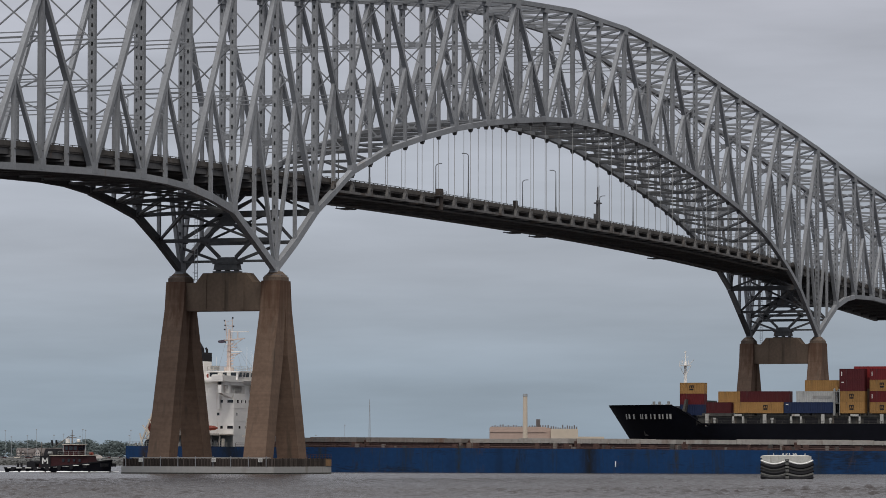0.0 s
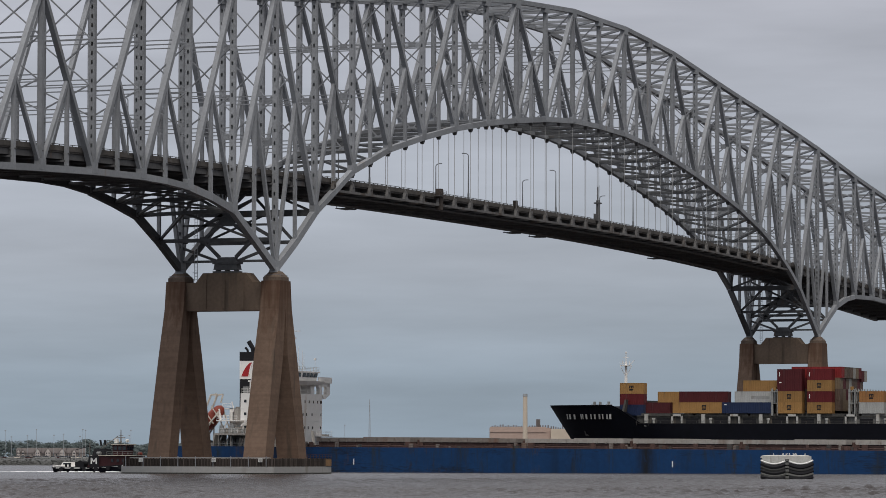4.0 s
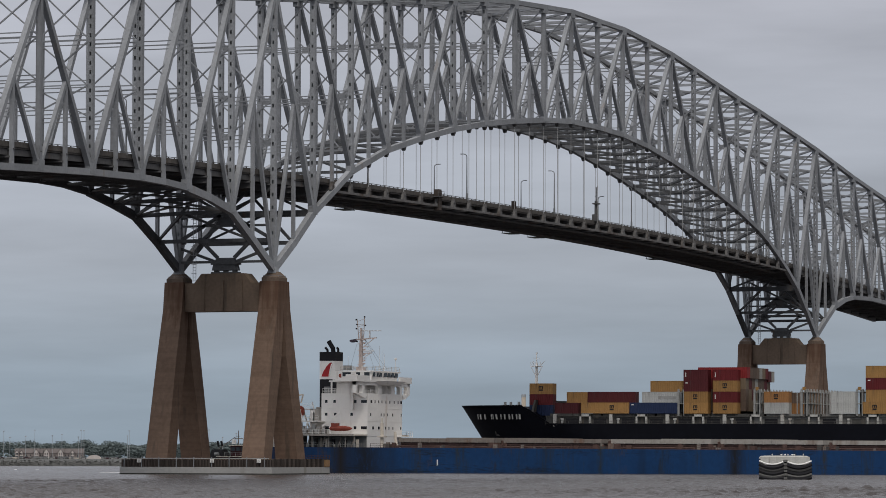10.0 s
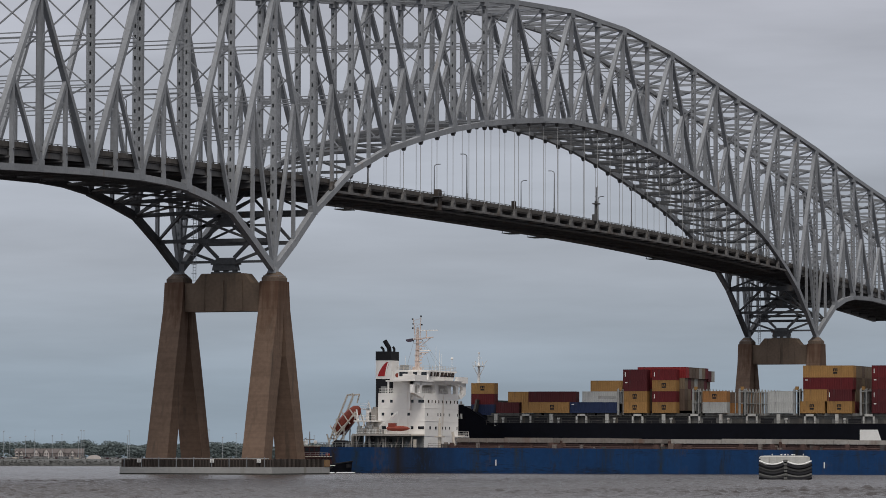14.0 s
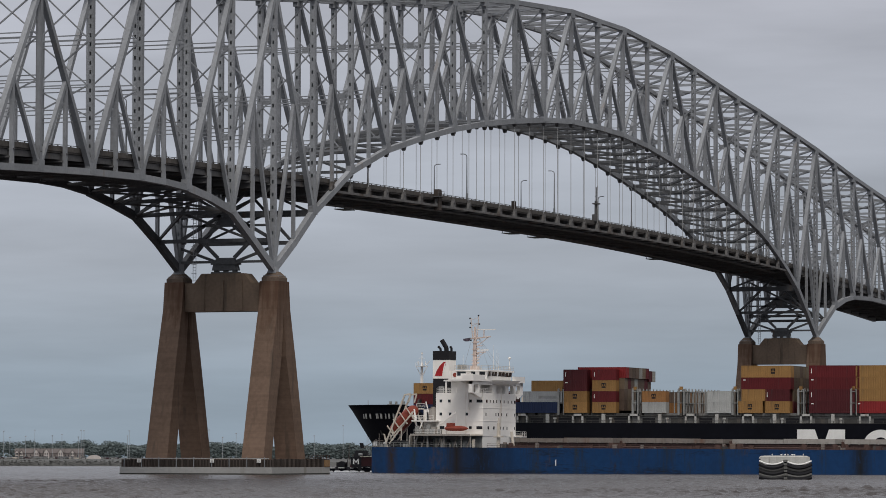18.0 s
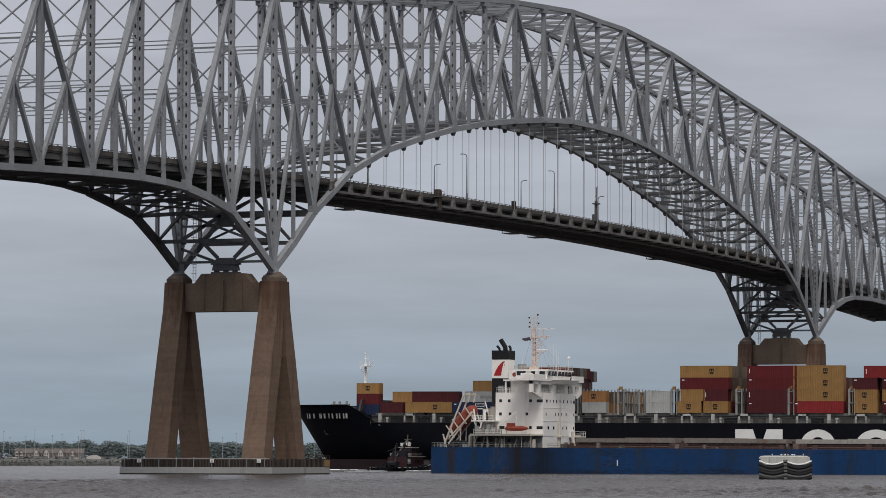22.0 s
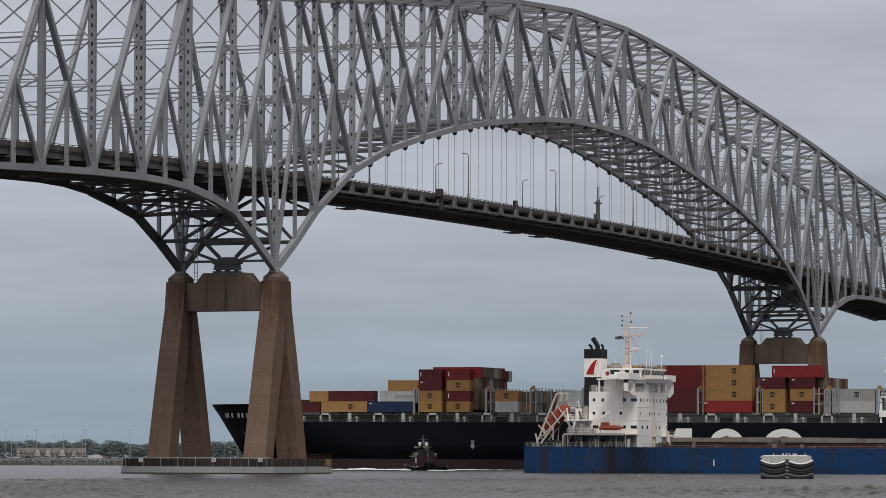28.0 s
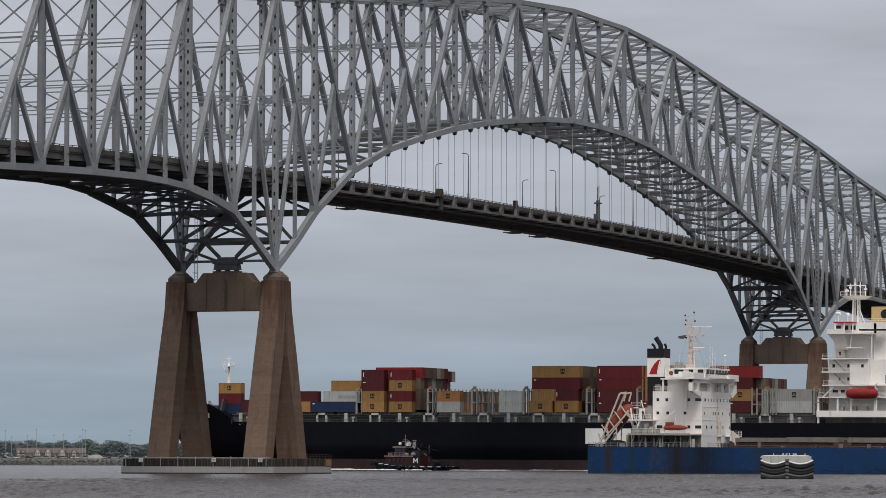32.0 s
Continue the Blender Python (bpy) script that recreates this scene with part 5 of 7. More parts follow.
def container(name, length, color, parent=None):
    """Corrugated steel box; x along, on its base at z = 0, near long side at y = 0."""
    g = Geo()
    L, W, H = length, 2.438, 2.591
    n = int(L / 0.56)
    d = 0.05
    e = 0.16
    for y, s in ((0, 1), (W, -1)):
        st = (L - 2 * e) / n
        for k in range(n):
            x = e + k * st
            pts = [(x, y + s * d), (x + st * 0.3, y), (x + st * 0.6, y), (x + st * 0.9, y + s * d), (x + st, y + s * d)]
            for p, q in zip(pts[:-1], pts[1:]):
                f = [(p[0], p[1], 0.17), (q[0], q[1], 0.17), (q[0], q[1], H - 0.12), (p[0], p[1], H - 0.12)]
                g.add(f, [(0, 1, 2, 3) if s > 0 else (3, 2, 1, 0)])
    for x in (0, L - e):
        for y in (0, W - e):
            g.box(x, x + e, y, y + e, 0, H)
    for z, h in ((0.0, 0.17), (H - 0.12, 0.12)):
        for y in (0, W - 0.1):
            g.box(e, L - e, y, y + 0.1, z, z + h)
        for x in (0, L - 0.1):
            g.box(x, x + 0.1, e, W - e, z, z + h)
    g.box(0.05, L - 0.05, 0.06, W - 0.06, H - 0.1, H - 0.04)
    g.box(0.05, L - 0.05, 0.06, W - 0.06, 0.05, 0.1)
    g.box(0.03, 0.09, e, W - e, 0.17, H - 0.12)
    g.box(L - 0.09, L - 0.03, e, W - e, 0.17, H - 0.12)
    for k in range(4):
        y = 0.4 + 0.54 * k
        g.box(-0.03, 0.03, y - 0.03, y + 0.03, 0.15, H - 0.15)
    return g


BOX_MESH = {}


def put_box(kind, color, m, carrier, label):
    key = (kind, color)
    if key not in BOX_MESH:
        me = bpy.data.meshes.new("container")
        g = container("container", {20: 6.06, 40: 12.19}[kind], color)
        me.from_pydata(g.v, [], g.f)
        me.materials.append(BOX_MATS[color])
        BOX_MESH[key] = me
    ob = new("container", BOX_MESH[key])
    ob.parent = carrier
    ob.matrix_basis = m
    return ob


def badge(box_ob, L, dark=True):
    """A plain dark two-bar mark on the box's long side."""
    g = Geo()
    c = L / 2 - 0.1
    if L > 7:
        c = L * 0.64
    for k in (-0.42, 0.0, 0.42):
        g.box(c + k - 0.12, c + k + 0.12, -0.02, 0.0, 1.3, 1.85)
    g.box(c - 0.54, c + 0.54, -0.021, -0.001, 1.75, 1.95)
    g.box(c - 0.5, c + 0.5, -0.02, 0.0, 0.8, 1.15)
    return part("mark", g, DARK if dark else SIGN_WHITE, box_ob)


def container_ship():
    ship = thing("container_ship", "black-hulled container ship stacked with yellow, red and blue boxes", "ship")
    # x forward from the foremast; y to the far side is negative, the near side at +16
    rings = hull(-205, 19.6, 32, 11.3, 2.3, 9.0, 4.4, 0.85, 40, n=64, zs=[2.3, 6.0, 9.0, 11.3], rise_at=-9.0)
    g = Geo().loft(rings, closed=False, caps=False)
    g.add(rings[0], [tuple(range(8))])
    for a, b in zip(rings[:-1], rings[1:]):
        g.add([Vector(a[0]) - Vector((0, 0, 0.5)), Vector(b[0]) - Vector((0, 0, 0.5)), Vector(b[-1]) - Vector((0, 0, 0.5)), Vector(a[-1]) - Vector((0, 0, 0.5))], [(0, 1, 2, 3)])
    part("hull", g, BLACK_HULL, ship, smooth=True)
    low_r = [[(p[0], p[1] * 0.999, z) for p, z in ((r[3], 2.3), (r[3], -3.0))] + [(p[0], p[1] * 0.999, z) for p, z in ((r[4], -3.0), (r[4], 2.3))] for r in rings]
    g = Geo().loft(low_r, closed=False, caps=False)
    part("boot_topping", g, BOOT_RED, ship, "dull red underwater paint")
    # name on the bow: pale bars in place of the lettering
    for k, x in enumerate((12.3, 11.15, 10.0, 7.9, 7.1, 6.2, 5.0, 3.7, 2.5, 1.4, 0.3, -0.8)):
        near = min(rings, key=lambda q: abs(q[-1][0] - x))
        y = near[-1][1]
        i = rings.index(near)
        y2 = near[-2][1]
        z1, z2 = near[-1][2], near[-2][2]
        f = (12.9 - z2) / (z1 - z2)
        yy = y2 + (y - y2) * f
        lean = (y - y2) / (z1 - z2)
        n1, n2 = rings[max(i - 1, 0)][-1], rings[min(i + 1, len(rings) - 1)][-1]
        slope = (n2[1] - n1[1]) / (n2[0] - n1[0]) if n2[0] != n1[0] else 0
        w = 0.09 if k == 4 else 0.14 + 0.045 * (k % 3)
        lo, hi = yy - 0.6 * lean + 0.08, yy + 0.6 * lean + 0.08
        g = Geo().hexa([(x - w, lo - w * slope, 12.3), (x + w, lo + w * slope, 12.3), (x + w, lo + w * slope - 0.3, 12.3), (x - w, lo - w * slope - 0.3, 12.3)],
                       [(x - w, hi - w * slope, 13.5), (x + w, hi + w * slope, 13.5), (x + w, hi + w * slope - 0.3, 13.5), (x - w, hi - w * slope - 0.3, 13.5)])
        part("name_bar", g, DECK_PALE, ship)
    # anchor in its pocket
    near = min(rings, key=lambda q: abs(q[5][0] - 6.4))
    ay, az, ax = near[5][1] + 0.18, near[5][2] + 1.6, near[5][0]
    g = Geo().tube((ax, ay - 0.3, az + 0.6), (ax, ay + 0.25, az - 0.9), 0.16).beam((ax - 0.8, ay + 0.15, az - 0.9), (ax + 0.8, ay + 0.15, az - 0.9), 0.35, 0.4)
    g.beam((ax - 0.75, ay + 0.2, az - 0.9), (ax - 0.9, ay + 0.5, az + 0.1), 0.2, 0.3).beam((ax + 0.75, ay + 0.2, az - 0.9), (ax + 0.9, ay + 0.5, az + 0.1), 0.2, 0.3)
    part("anchor", g, COAMING, ship, "grey stockless anchor housed in the bow")
    # great white hull mark, plain shapes
    def arc(x, r, w, full):
        g = Geo()
        n = 16
        pts = []
        for j in range(n + 1):
            a = math.pi * j / n
            pts.append((math.cos(a), math.sin(a)))
        rings_ = [[(x + c * r, 16.0, 6.0 + s * 3.9), (x + c * r, 16.06, 6.0 + s * 3.9), (x + c * (r - w), 16.06, 6.0 + s * 2.1), (x + c * (r - w), 16.0, 6.0 + s * 2.1)] for c, s in pts]
        g.loft(rings_)
        return part("hull_mark", g, SIGN_WHITE, ship, "plain white painted hull mark")
    arc(-121.5, 4.3, 2.3, False)
    arc(-135.5, 5.0, 2.6, False)
    for top, low_ in (((-105.6, -101.3), (-106.9, -101.3)), ((-112.9, -109.0), (-112.9, -107.7))):
        g = Geo().hexa([(low_[0], 16.0, 6.2), (low_[1], 16.0, 6.2), (low_[1], 16.06, 6.2), (low_[0], 16.06, 6.2)], [(top[0], 16.0, 9.9), (top[1], 16.0, 9.9), (top[1], 16.06, 9.9), (top[0], 16.06, 9.9)])
        part("hull_mark", g, SIGN_WHITE, ship, "plain white painted hull mark")
    g = Geo().box(-57.55, -56.85, 16.0, 16.06, 5.6, 6.5)
    g.loft([[(-57.2, y, 4.75), (-56.5, y, 5.6), (-57.9, y, 5.6)] for y in (16.0, 16.06)]).box(-57.7, -56.7, 16.0, 16.06, 6.65, 6.85)
    part("tug_mark", g, SHIP_GREY, ship)
    # forecastle
    for x, y in ((6.3, 5), (5.2, 4), (1.6, 8)):
        part("bitt", Geo().tube((x, y, 14.8), (x, y, 16.6), 0.35).box(x - 0.7, x + 0.7, y - 0.4, y + 0.4, 15.2, 15.9), SHIP_GREY, ship)
    part("breakwater", Geo().hexa([(-3.4, -13, 11), (-2.6, -13, 11), (-2.6, 13, 11), (-3.4, 13, 11)], [(-4.2, -12, 17.0), (-3.8, -12, 17.0), (-3.8, 12, 17.0), (-4.2, 12, 17.0)]), COAMING, ship)
    g = Geo().tube((0, 0, 11), (0, 0, 26.2), 0.55, 0.3, 10)
    g.box(-0.9, 0.9, -1.9, 1.9, 25.3, 25.5).tube((0, 0, 26.2), (0, 0, 28.4), 0.12).box(-0.18, 0.18, -0.18, 0.18, 28.4, 28.8)
    g.beam((0, 0, 22.6), (1.5, 0, 25.3), 0.12, 0.12).beam((0, 0, 22.6), (-1.4, 0, 25.3), 0.12, 0.12).beam((-0.8, 0, 27.4), (0.8, 0, 27.4), 0.1, 0.1)
    rail(g, [(-0.9, 1.9, 25.5), (0.9, 1.9, 25.5)], 0.8, 2, 0.8, 0.04)
    g.beam((-1.0, 0, 25.6), (-2.2, 0, 26.8), 0.12, 0.12).beam((0, -2.5, 25.7), (0, -2.5, 26.6), 0.15, 0.15).beam((0, 2.5, 25.7), (0, 2.5, 26.6), 0.15, 0.15)
    g.box(-0.8, 0.8, -0.8, 0.8, 20.5, 20.8)
    part("foremast", g, SHIP_WHITE, ship)
    # raised hatch coamings and lashing bridges along the deck
    part("coaming", Geo().box(-60, -8, -14.9, 14.9, 10.6, 12.9), COAMING, ship, "dark weathered hatch coaming")
    part("coaming", Geo().box(-158, -60.02, -14.9, 14.9, 10.6, 12.9), COAMING_PALE, ship, "grey weathered hatch coaming")
    for k in range(11):
        a = -9.0 - 13.55 * k
        g = Geo().box(a - 12.9, a, -14.9, 14.9, 12.9, 13.68)
        for j in range(8):
            g.box(a - 0.9 - 1.6 * j, a - 0.75 - 1.6 * j, 14.9, 14.98, 12.92, 13.66)
        part("hatch_cover", g, COAMING if k < 4 else COAMING_PALE, ship)
    part("side_walkway", Geo().box(-158, -8, 13.4, 15.3, 12.98, 13.15), COAMING, ship)
    x = -10.0
    k = 0
    while x > -158:
        g = Geo().box(x - 0.8, x, 14.6, 15.6, 10.6, 13.5)
        if k % 2:
            g = Geo().box(x - 2.4, x - 2.0, 14.8, 15.6, 10.6, 13.5).box(x, x + 0.4, 14.8, 15.6, 10.6, 13.5).box(x - 2.4, x + 0.4, 14.8, 15.6, 13.0, 13.5)
        part("deck_pedestal", g, DECK_PALE, ship)
        # flat dark panel on the coaming face, painted for a shaded gap
        part("deck_recess", Geo().box(x - 6.2, x - 3.0, 14.86, 14.93, 11.3, 12.5), DARK if x > -60 or k % 3 == 0 else COAMING, ship)
        if k % 2 == 0:
            part("deck_vent", Geo().tube((x - 2.2, 15.2, 10.9), (x - 2.2, 15.2, 12.2), 0.28).tube((x - 2.2, 15.2, 12.2), (x - 2.2, 15.2, 12.6), 0.42), DECK_PALE, ship)
        x -= 7.1
        k += 1
    g = rail(Geo(), [(-8, 15.7, 10.8), (-158, 15.7, 10.8)], 1.1, 2, 3.0, 0.06)
    part("deck_rail", g, COAMING, ship)
    for x in (-41.7, -60.5, -72.0, -85.4, -101.5, -114.3, -129.0, -146.0, -158.0):
        g = Geo()
        for y in [15.4 - 2.55 * j for j in range(13)]:
            g.box(x - 0.13, x + 0.13, y - 0.13, y + 0.13, 13.2, 19.6)
            g.box(x - 1.05, x - 0.85, y - 0.1, y + 0.1, 13.2, 19.2)
        for z in (16.0, 18.7):
            g.box(x - 1.2, x + 0.3, -15.4, 15.6, z, z + 0.18)
        g.box(x - 1.25, x - 0.85, 14.7, 15.5, 13.2, 19.4).box(x - 0.05, x + 0.35, 14.7, 15.5, 13.2, 19.4)
        part("lashing_bridge", g, SHIP_GREY, ship)
        part("lashing_head", Geo().box(x - 0.8, x - 0.1, 14.7, 15.4, 19.2, 20.0), BOX_MATS["yellow"], ship)
    # boxes: side view, bay by bay; x of the forward end, kind, rows from the deck up
    z0, hh = 13.72, 2.6
    turn = pose(0, 0, 0, 0, 0, 180)

    def stack(x_fwd, kind, colours, row=0, first=0, marks=(), lift=0.0):
        # from the second hold aft the boxes are high cubes
        tall = 1.075 if -128 < x_fwd < -80 else 1.06 if x_fwd <= -128 else 1.0
        for r, c in enumerate(colours):
            if not c:
                continue
            ob = put_box(kind, c, pose(x_fwd, 15.4 - 2.5 * row, z0 + lift + (first + r) * hh * tall, 0, 0, 180) @ Matrix.Diagonal((1, 1, tall, 1)), ship, "")
            L = {20: 6.06, 40: 12.19}[kind]
            if row <= 2 and (r in marks):
                badge(ob, L)
            elif row == 0 and c in ("red", "bright", "maroon", "blue"):
                part("mark", Geo().box(0.5, 0.66, -0.02, 0.0, 0.9, 1.9) if r % 2 else Geo().box(0.5, 1.1, -0.02, 0.0, 1.95, 2.15), SIGN_WHITE, ob)
            elif c == "white" and kind == 40 and row == 1:
                part("mark", Geo().box(4.0, 8.6, -0.02, 0.0, 0.85, 1.55), SHIP_GREY, ob)

    stack(-2.0, 20, ["blue", "red", "yellow"], 2, 0, (2,), lift=-0.5)
    stack(-9.4, 20, ["maroon"], 1)
    stack(-11.6, 20, [None, "yellow"], 2)
    stack(-17.0, 40, ["yellow", None], 0, 0, (0,))
    stack(-17.8, 40, [None, "maroon"], 1)
    stack(-29.3, 40, ["blue"], 0)
    stack(-31.6, 40, [None, "white"], 1)
    stack(-33.7, 40, [None, None, "yellow"], 1)
    stack(-42.8, 20, ["yellow", "yellow", "maroon", "maroon"], 0, 0, (0, 1))
    stack(-50.1, 20, ["yellow", "red", "yellow", "red"], 0, 0, (0, 2))
    stack(-45.6, 40, [None, None, None, "bright"], 1, lift=0.6)
    stack(-62.7, 20, ["white", "orange"], 0, 0, (1,))
    stack(-78.9, 20, ["white", "white"], 0)
    stack(-86.6, 20, ["yellow"], 0, 0, (0,))
    stack(-93.2, 20, ["yellow", "maroon"], 0, 0, (0,))
    stack(-87.5, 20, [None, "yellow"], 0)
    stack(-87.4, 40, [None, None, "red", "yellow"], 0, 0, (3,))
    stack(-104.0, 40, ["maroon", "maroon", "red", "red"], 0)
    stack(-115.3, 40, ["bright", "yellow", "yellow", "yellow"], 0, 0, (1, 2, 3))
    stack(-129.6, 20, ["yellow", "yellow", "maroon"], 0, 0, (0, 1))
    stack(-136.8, 20, ["maroon", "yellow", "maroon"], 0, 0, (1,))
    stack(-132.4, 40, [None, None, None, "bright"], 0)
    stack(-145.2, 40, ["white", "grey"], 0, 0, (1,))
    for x in (-142.8, -144.0, -145.3, -146.6, -147.8, -148.7):
        part("lashing_post", Geo().box(x - 0.14, x + 0.14, 15.5, 15.78, 13.2, 19.2 + 0.4 * math.sin(x)), SHIP_GREY, ship)
    for z in (15.6, 18.0):
        part("lashing_walk", Geo().box(-148.8, -142.6, 15.44, 15.6, z, z + 0.2), SHIP_GREY, ship)
    pal = ["brown", "tan", "brown", "maroon", "tan", "brown", "red", "grey", "maroon", "tan", "brown", "tan"]
    rnd = random.Random(7)
    for row in range(1, 12):
        for x, kind, n in ((-45.0, 20, 3.9), (-51.4, 20, 3.9), (-45.6, 40, -3), (-87.4, 40, 4), (-104.0, 40, 4), (-115.3, 40, 3), (-132.4, 40, 3)):
            if n < 0:
                if 1 < row < 10:
                    stack(x, kind, [None] * 3 + [rnd.choice(pal)], row, lift=0.6 if row < 8 else 0.0)
            else:
                cut = int(n) if row < 9 else int(n) - 1
                stack(x, kind, [rnd.choice(pal) for _ in range(cut)], row, lift=0.6 if n == 3.9 and row < 8 else 0.0)
        if row > 2:
            stack(-17.5, 40, [rnd.choice(pal)], row)
            stack(-30.0, 40, [rnd.choice(pal)], row)
        if row > 5:
            stack(-62.7, 20, [rnd.choice(("orange", "brown", "yellow")) for _ in range(2)], row)
    # cell guides standing empty between the stacks
    for x in (-70.6, -72.8, -75.0, -77.0):
        for j in range(12):
            y = 14.6 - 2.5 * j
            if (j + int(-x)) % 3:
                part("cell_guide", Geo().box(x - 0.11, x + 0.11, y - 0.11, y + 0.11, 13.2, 18.6 + 0.9 * ((j * 7 + int(-x)) % 5) / 5), HATCH if j % 2 else SHIP_GREY, ship)
    # deckhouse: stepped decks at the side, wheelhouse wing on top, tall white casing behind
    hs_ = part("deckhouse", Geo().box(-186, -160.8, -14, 13.2, 10.6, 26.2).box(-186, -161.4, -14, 11.0, 26.2, 32.1), SHIP_WHITE, ship)
    windows(hs_, "side", [(24.7, [-162.0, -165.6]), (21.6, [-165.6, (-163.4, 0.4)]), (18.7, [(-162.4, 1.3), (-164.2, 1.0), -165.8])], w=0.6, h=0.8, at=13.2)
    part("casing", Geo().box(-186, -171.4, -14, 12.0, 26.2, 34.7), SHIP_WHITE, hs_)
    part("side_block", Geo().box(-171.0, -166.4, 13.2, 15.2, 20.3, 26.2), SHIP_WHITE, ship)
    part("window", Geo().box(-169.8, -169.2, 15.18, 15.26, 24.3, 25.0), WINDOW, hs_)
    for z, a, b in ((17.2, -158.8, -186), (20.0, -160.0, -176), (23.1, -159.8, -166.4), (26.2, -159.8, -171.0)):
        dk = part("side_deck", Geo().box(b, a, 13.2, 15.9, z, z + 0.26), SHIP_WHITE, ship)
        part("side_rail", rail(Geo(), [(b + 0.2, 15.8, z + 0.26), (a - 0.2, 15.8, z + 0.26)], 1.0, 3, 1.3, 0.04), SHIP_WHITE, dk)
    for x, lo, hi in ((-158.9, 11.0, 17.2), (-163.6, 14.2, 17.2), (-166.8, 14.2, 17.2), (-172.6, 14.2, 17.2)):
        part("deck_post", Geo().box(x - 0.22, x + 0.22, 15.2, 15.6, lo, hi), SHIP_WHITE, ship)
    part("bulwark", Geo().box(-176.0, -158.6, 15.62, 15.94, 12.7, 14.2), SHIP_WHITE, ship)
    for x in (-164.6, -167.8, -170.4):
        part("deck_locker", Geo().box(x, x + 1.2, 13.4, 14.4, 14.2, 15.3), SHIP_CREAM, ship)
    part("under_deck", Geo().box(-176.0, -160.4, 12.0, 14.6, 10.6, 12.7), COAMING, ship)
    part("ladder", Geo().beam((-160.0, 15.3, 17.4), (-162.8, 15.3, 20.0), 0.6, 0.25), SHIP_WHITE, ship)
    for lo, hi in ((20.2, 23.1), (23.3, 26.2)):
        part("ladder", Geo().beam((-162.2, 13.9, hi), (-165.2, 13.9, lo), 0.5, 0.12), SHIP_GREY, ship)
    # wing on its tapered bracket
    part("wing_bracket", Geo().hexa([(-165.2, 11, 28.5), (-163.4, 11, 28.5), (-163.4, 12.6, 28.5), (-165.2, 12.6, 28.5)], [(-165.4, 11, 32.1), (-161.4, 11, 32.1), (-161.4, 16.0, 32.1), (-165.4, 16.0, 32.1)]), SHIP_WHITE, ship)
    part("wing_column", Geo().box(-164.4, -162.4, 11, 12.8, 26.4, 28.5), SHIP_CREAM, ship, "stained cream panel under the wing")
    windows(hs_, "side", [(30.6, [-163.6]), (27.6, [-163.4])], w=0.5, h=0.9, at=12.85)
    g = Geo().box(-172.0, -161.2, -16, 17.0, 32.1, 32.4)
    g.box(-165.6, -161.2, 16.9, 17.0, 32.4, 33.3).box(-161.3, -161.2, 8, 17.0, 32.4, 33.3)
    part("bridge_wing", g, SHIP_WHITE, ship)
    part("wing_platform", Geo().box(-169.6, -165.8, 13.2, 16.0, 28.8, 29.05), SHIP_WHITE, ship)
    part("awning", Geo().box(-175.0, -168.6, 13.0, 15.0, 32.9, 33.25), DARK, ship, "rolled dark awning")
    part("strut", Geo().beam((-171.8, 15.5, 26.4), (-171.8, 15.5, 32.1), 0.25, 0.25), SHIP_WHITE, ship)
    part("strut", Geo().beam((-166.6, 15.5, 29.0), (-167.4, 16.5, 32.1), 0.25, 0.25), SHIP_WHITE, ship)
    wh = part("wheelhouse", Geo().box(-172, -161.8, -13, 12.0, 32.4, 34.7), SHIP_WHITE, ship)
    windows(wh, "side", [(33.7, [(-162.8, 1.2), (-164.6, 1.2), (-166.4, 1.2)])], h=1.0, at=12.0)
    part("canopy", Geo().box(-167.2, -162.4, 11.0, 15.0, 34.75, 35.0), RED, ship, "red wing canopy")
    for x in (-162.8, -164.9, -167.0):
        part("canopy_post", Geo().box(x - 0.12, x + 0.12, 14.4, 14.7, 32.4, 34.75), SHIP_WHITE, ship)
    part("roof", Geo().box(-176, -161.6, -12, 12, 34.7, 34.9), SHIP_WHITE, ship)
    part("roof_rail", rail(Geo(), [(-176, 11.8, 34.9), (-162, 11.8, 34.9)], 0.9, 2, 1.6, 0.04), SHIP_WHITE, ship)
    part("radome", Geo().tube((-161.9, 9, 34.9), (-161.9, 9, 36.8), 0.1).blob((-161.9, 9, 37.1), 0.45, 1.6, n=10, rows=6), SHIP_WHITE, ship, smooth=True)
    part("radome", Geo().tube((-163.4, 6, 34.9), (-163.4, 6, 36.6), 0.1).blob((-163.4, 6, 37.0), 0.5, n=10, rows=6), SHIP_WHITE, ship, smooth=True)
    mx = -163.8
    g = Geo()
    for dx, dy in ((-0.5, -0.8), (0.45, -0.8), (0.45, 0.8), (-0.5, 0.8)):
        g.tube((mx + dx * 1.5, dy * 1.4, 34.9), (mx + dx, dy, 41.4), 0.22, 0.2)
    g.beam((mx - 2.4, 1.0, 35.0), (mx - 0.6, 0.6, 39.5), 0.2, 0.2)
    g.hexa([(mx - 1.6, -2, 40.8), (mx + 1.6, -2, 40.8), (mx + 1.6, 2, 40.8), (mx - 1.6, 2, 40.8)], [(mx - 3.1, -3.2, 41.6), (mx + 3.1, -3.2, 41.6), (mx + 3.1, 3.2, 41.6), (mx - 3.1, 3.2, 41.6)])
    part("radar_mast", g, SHIP_WHITE, ship)
    part("mast_rail", rail(Geo(), [(mx - 3.0, 3.1, 41.6), (mx + 3.0, 3.1, 41.6)], 1.0, 3, 1.2, 0.05), SHIP_WHITE, ship)
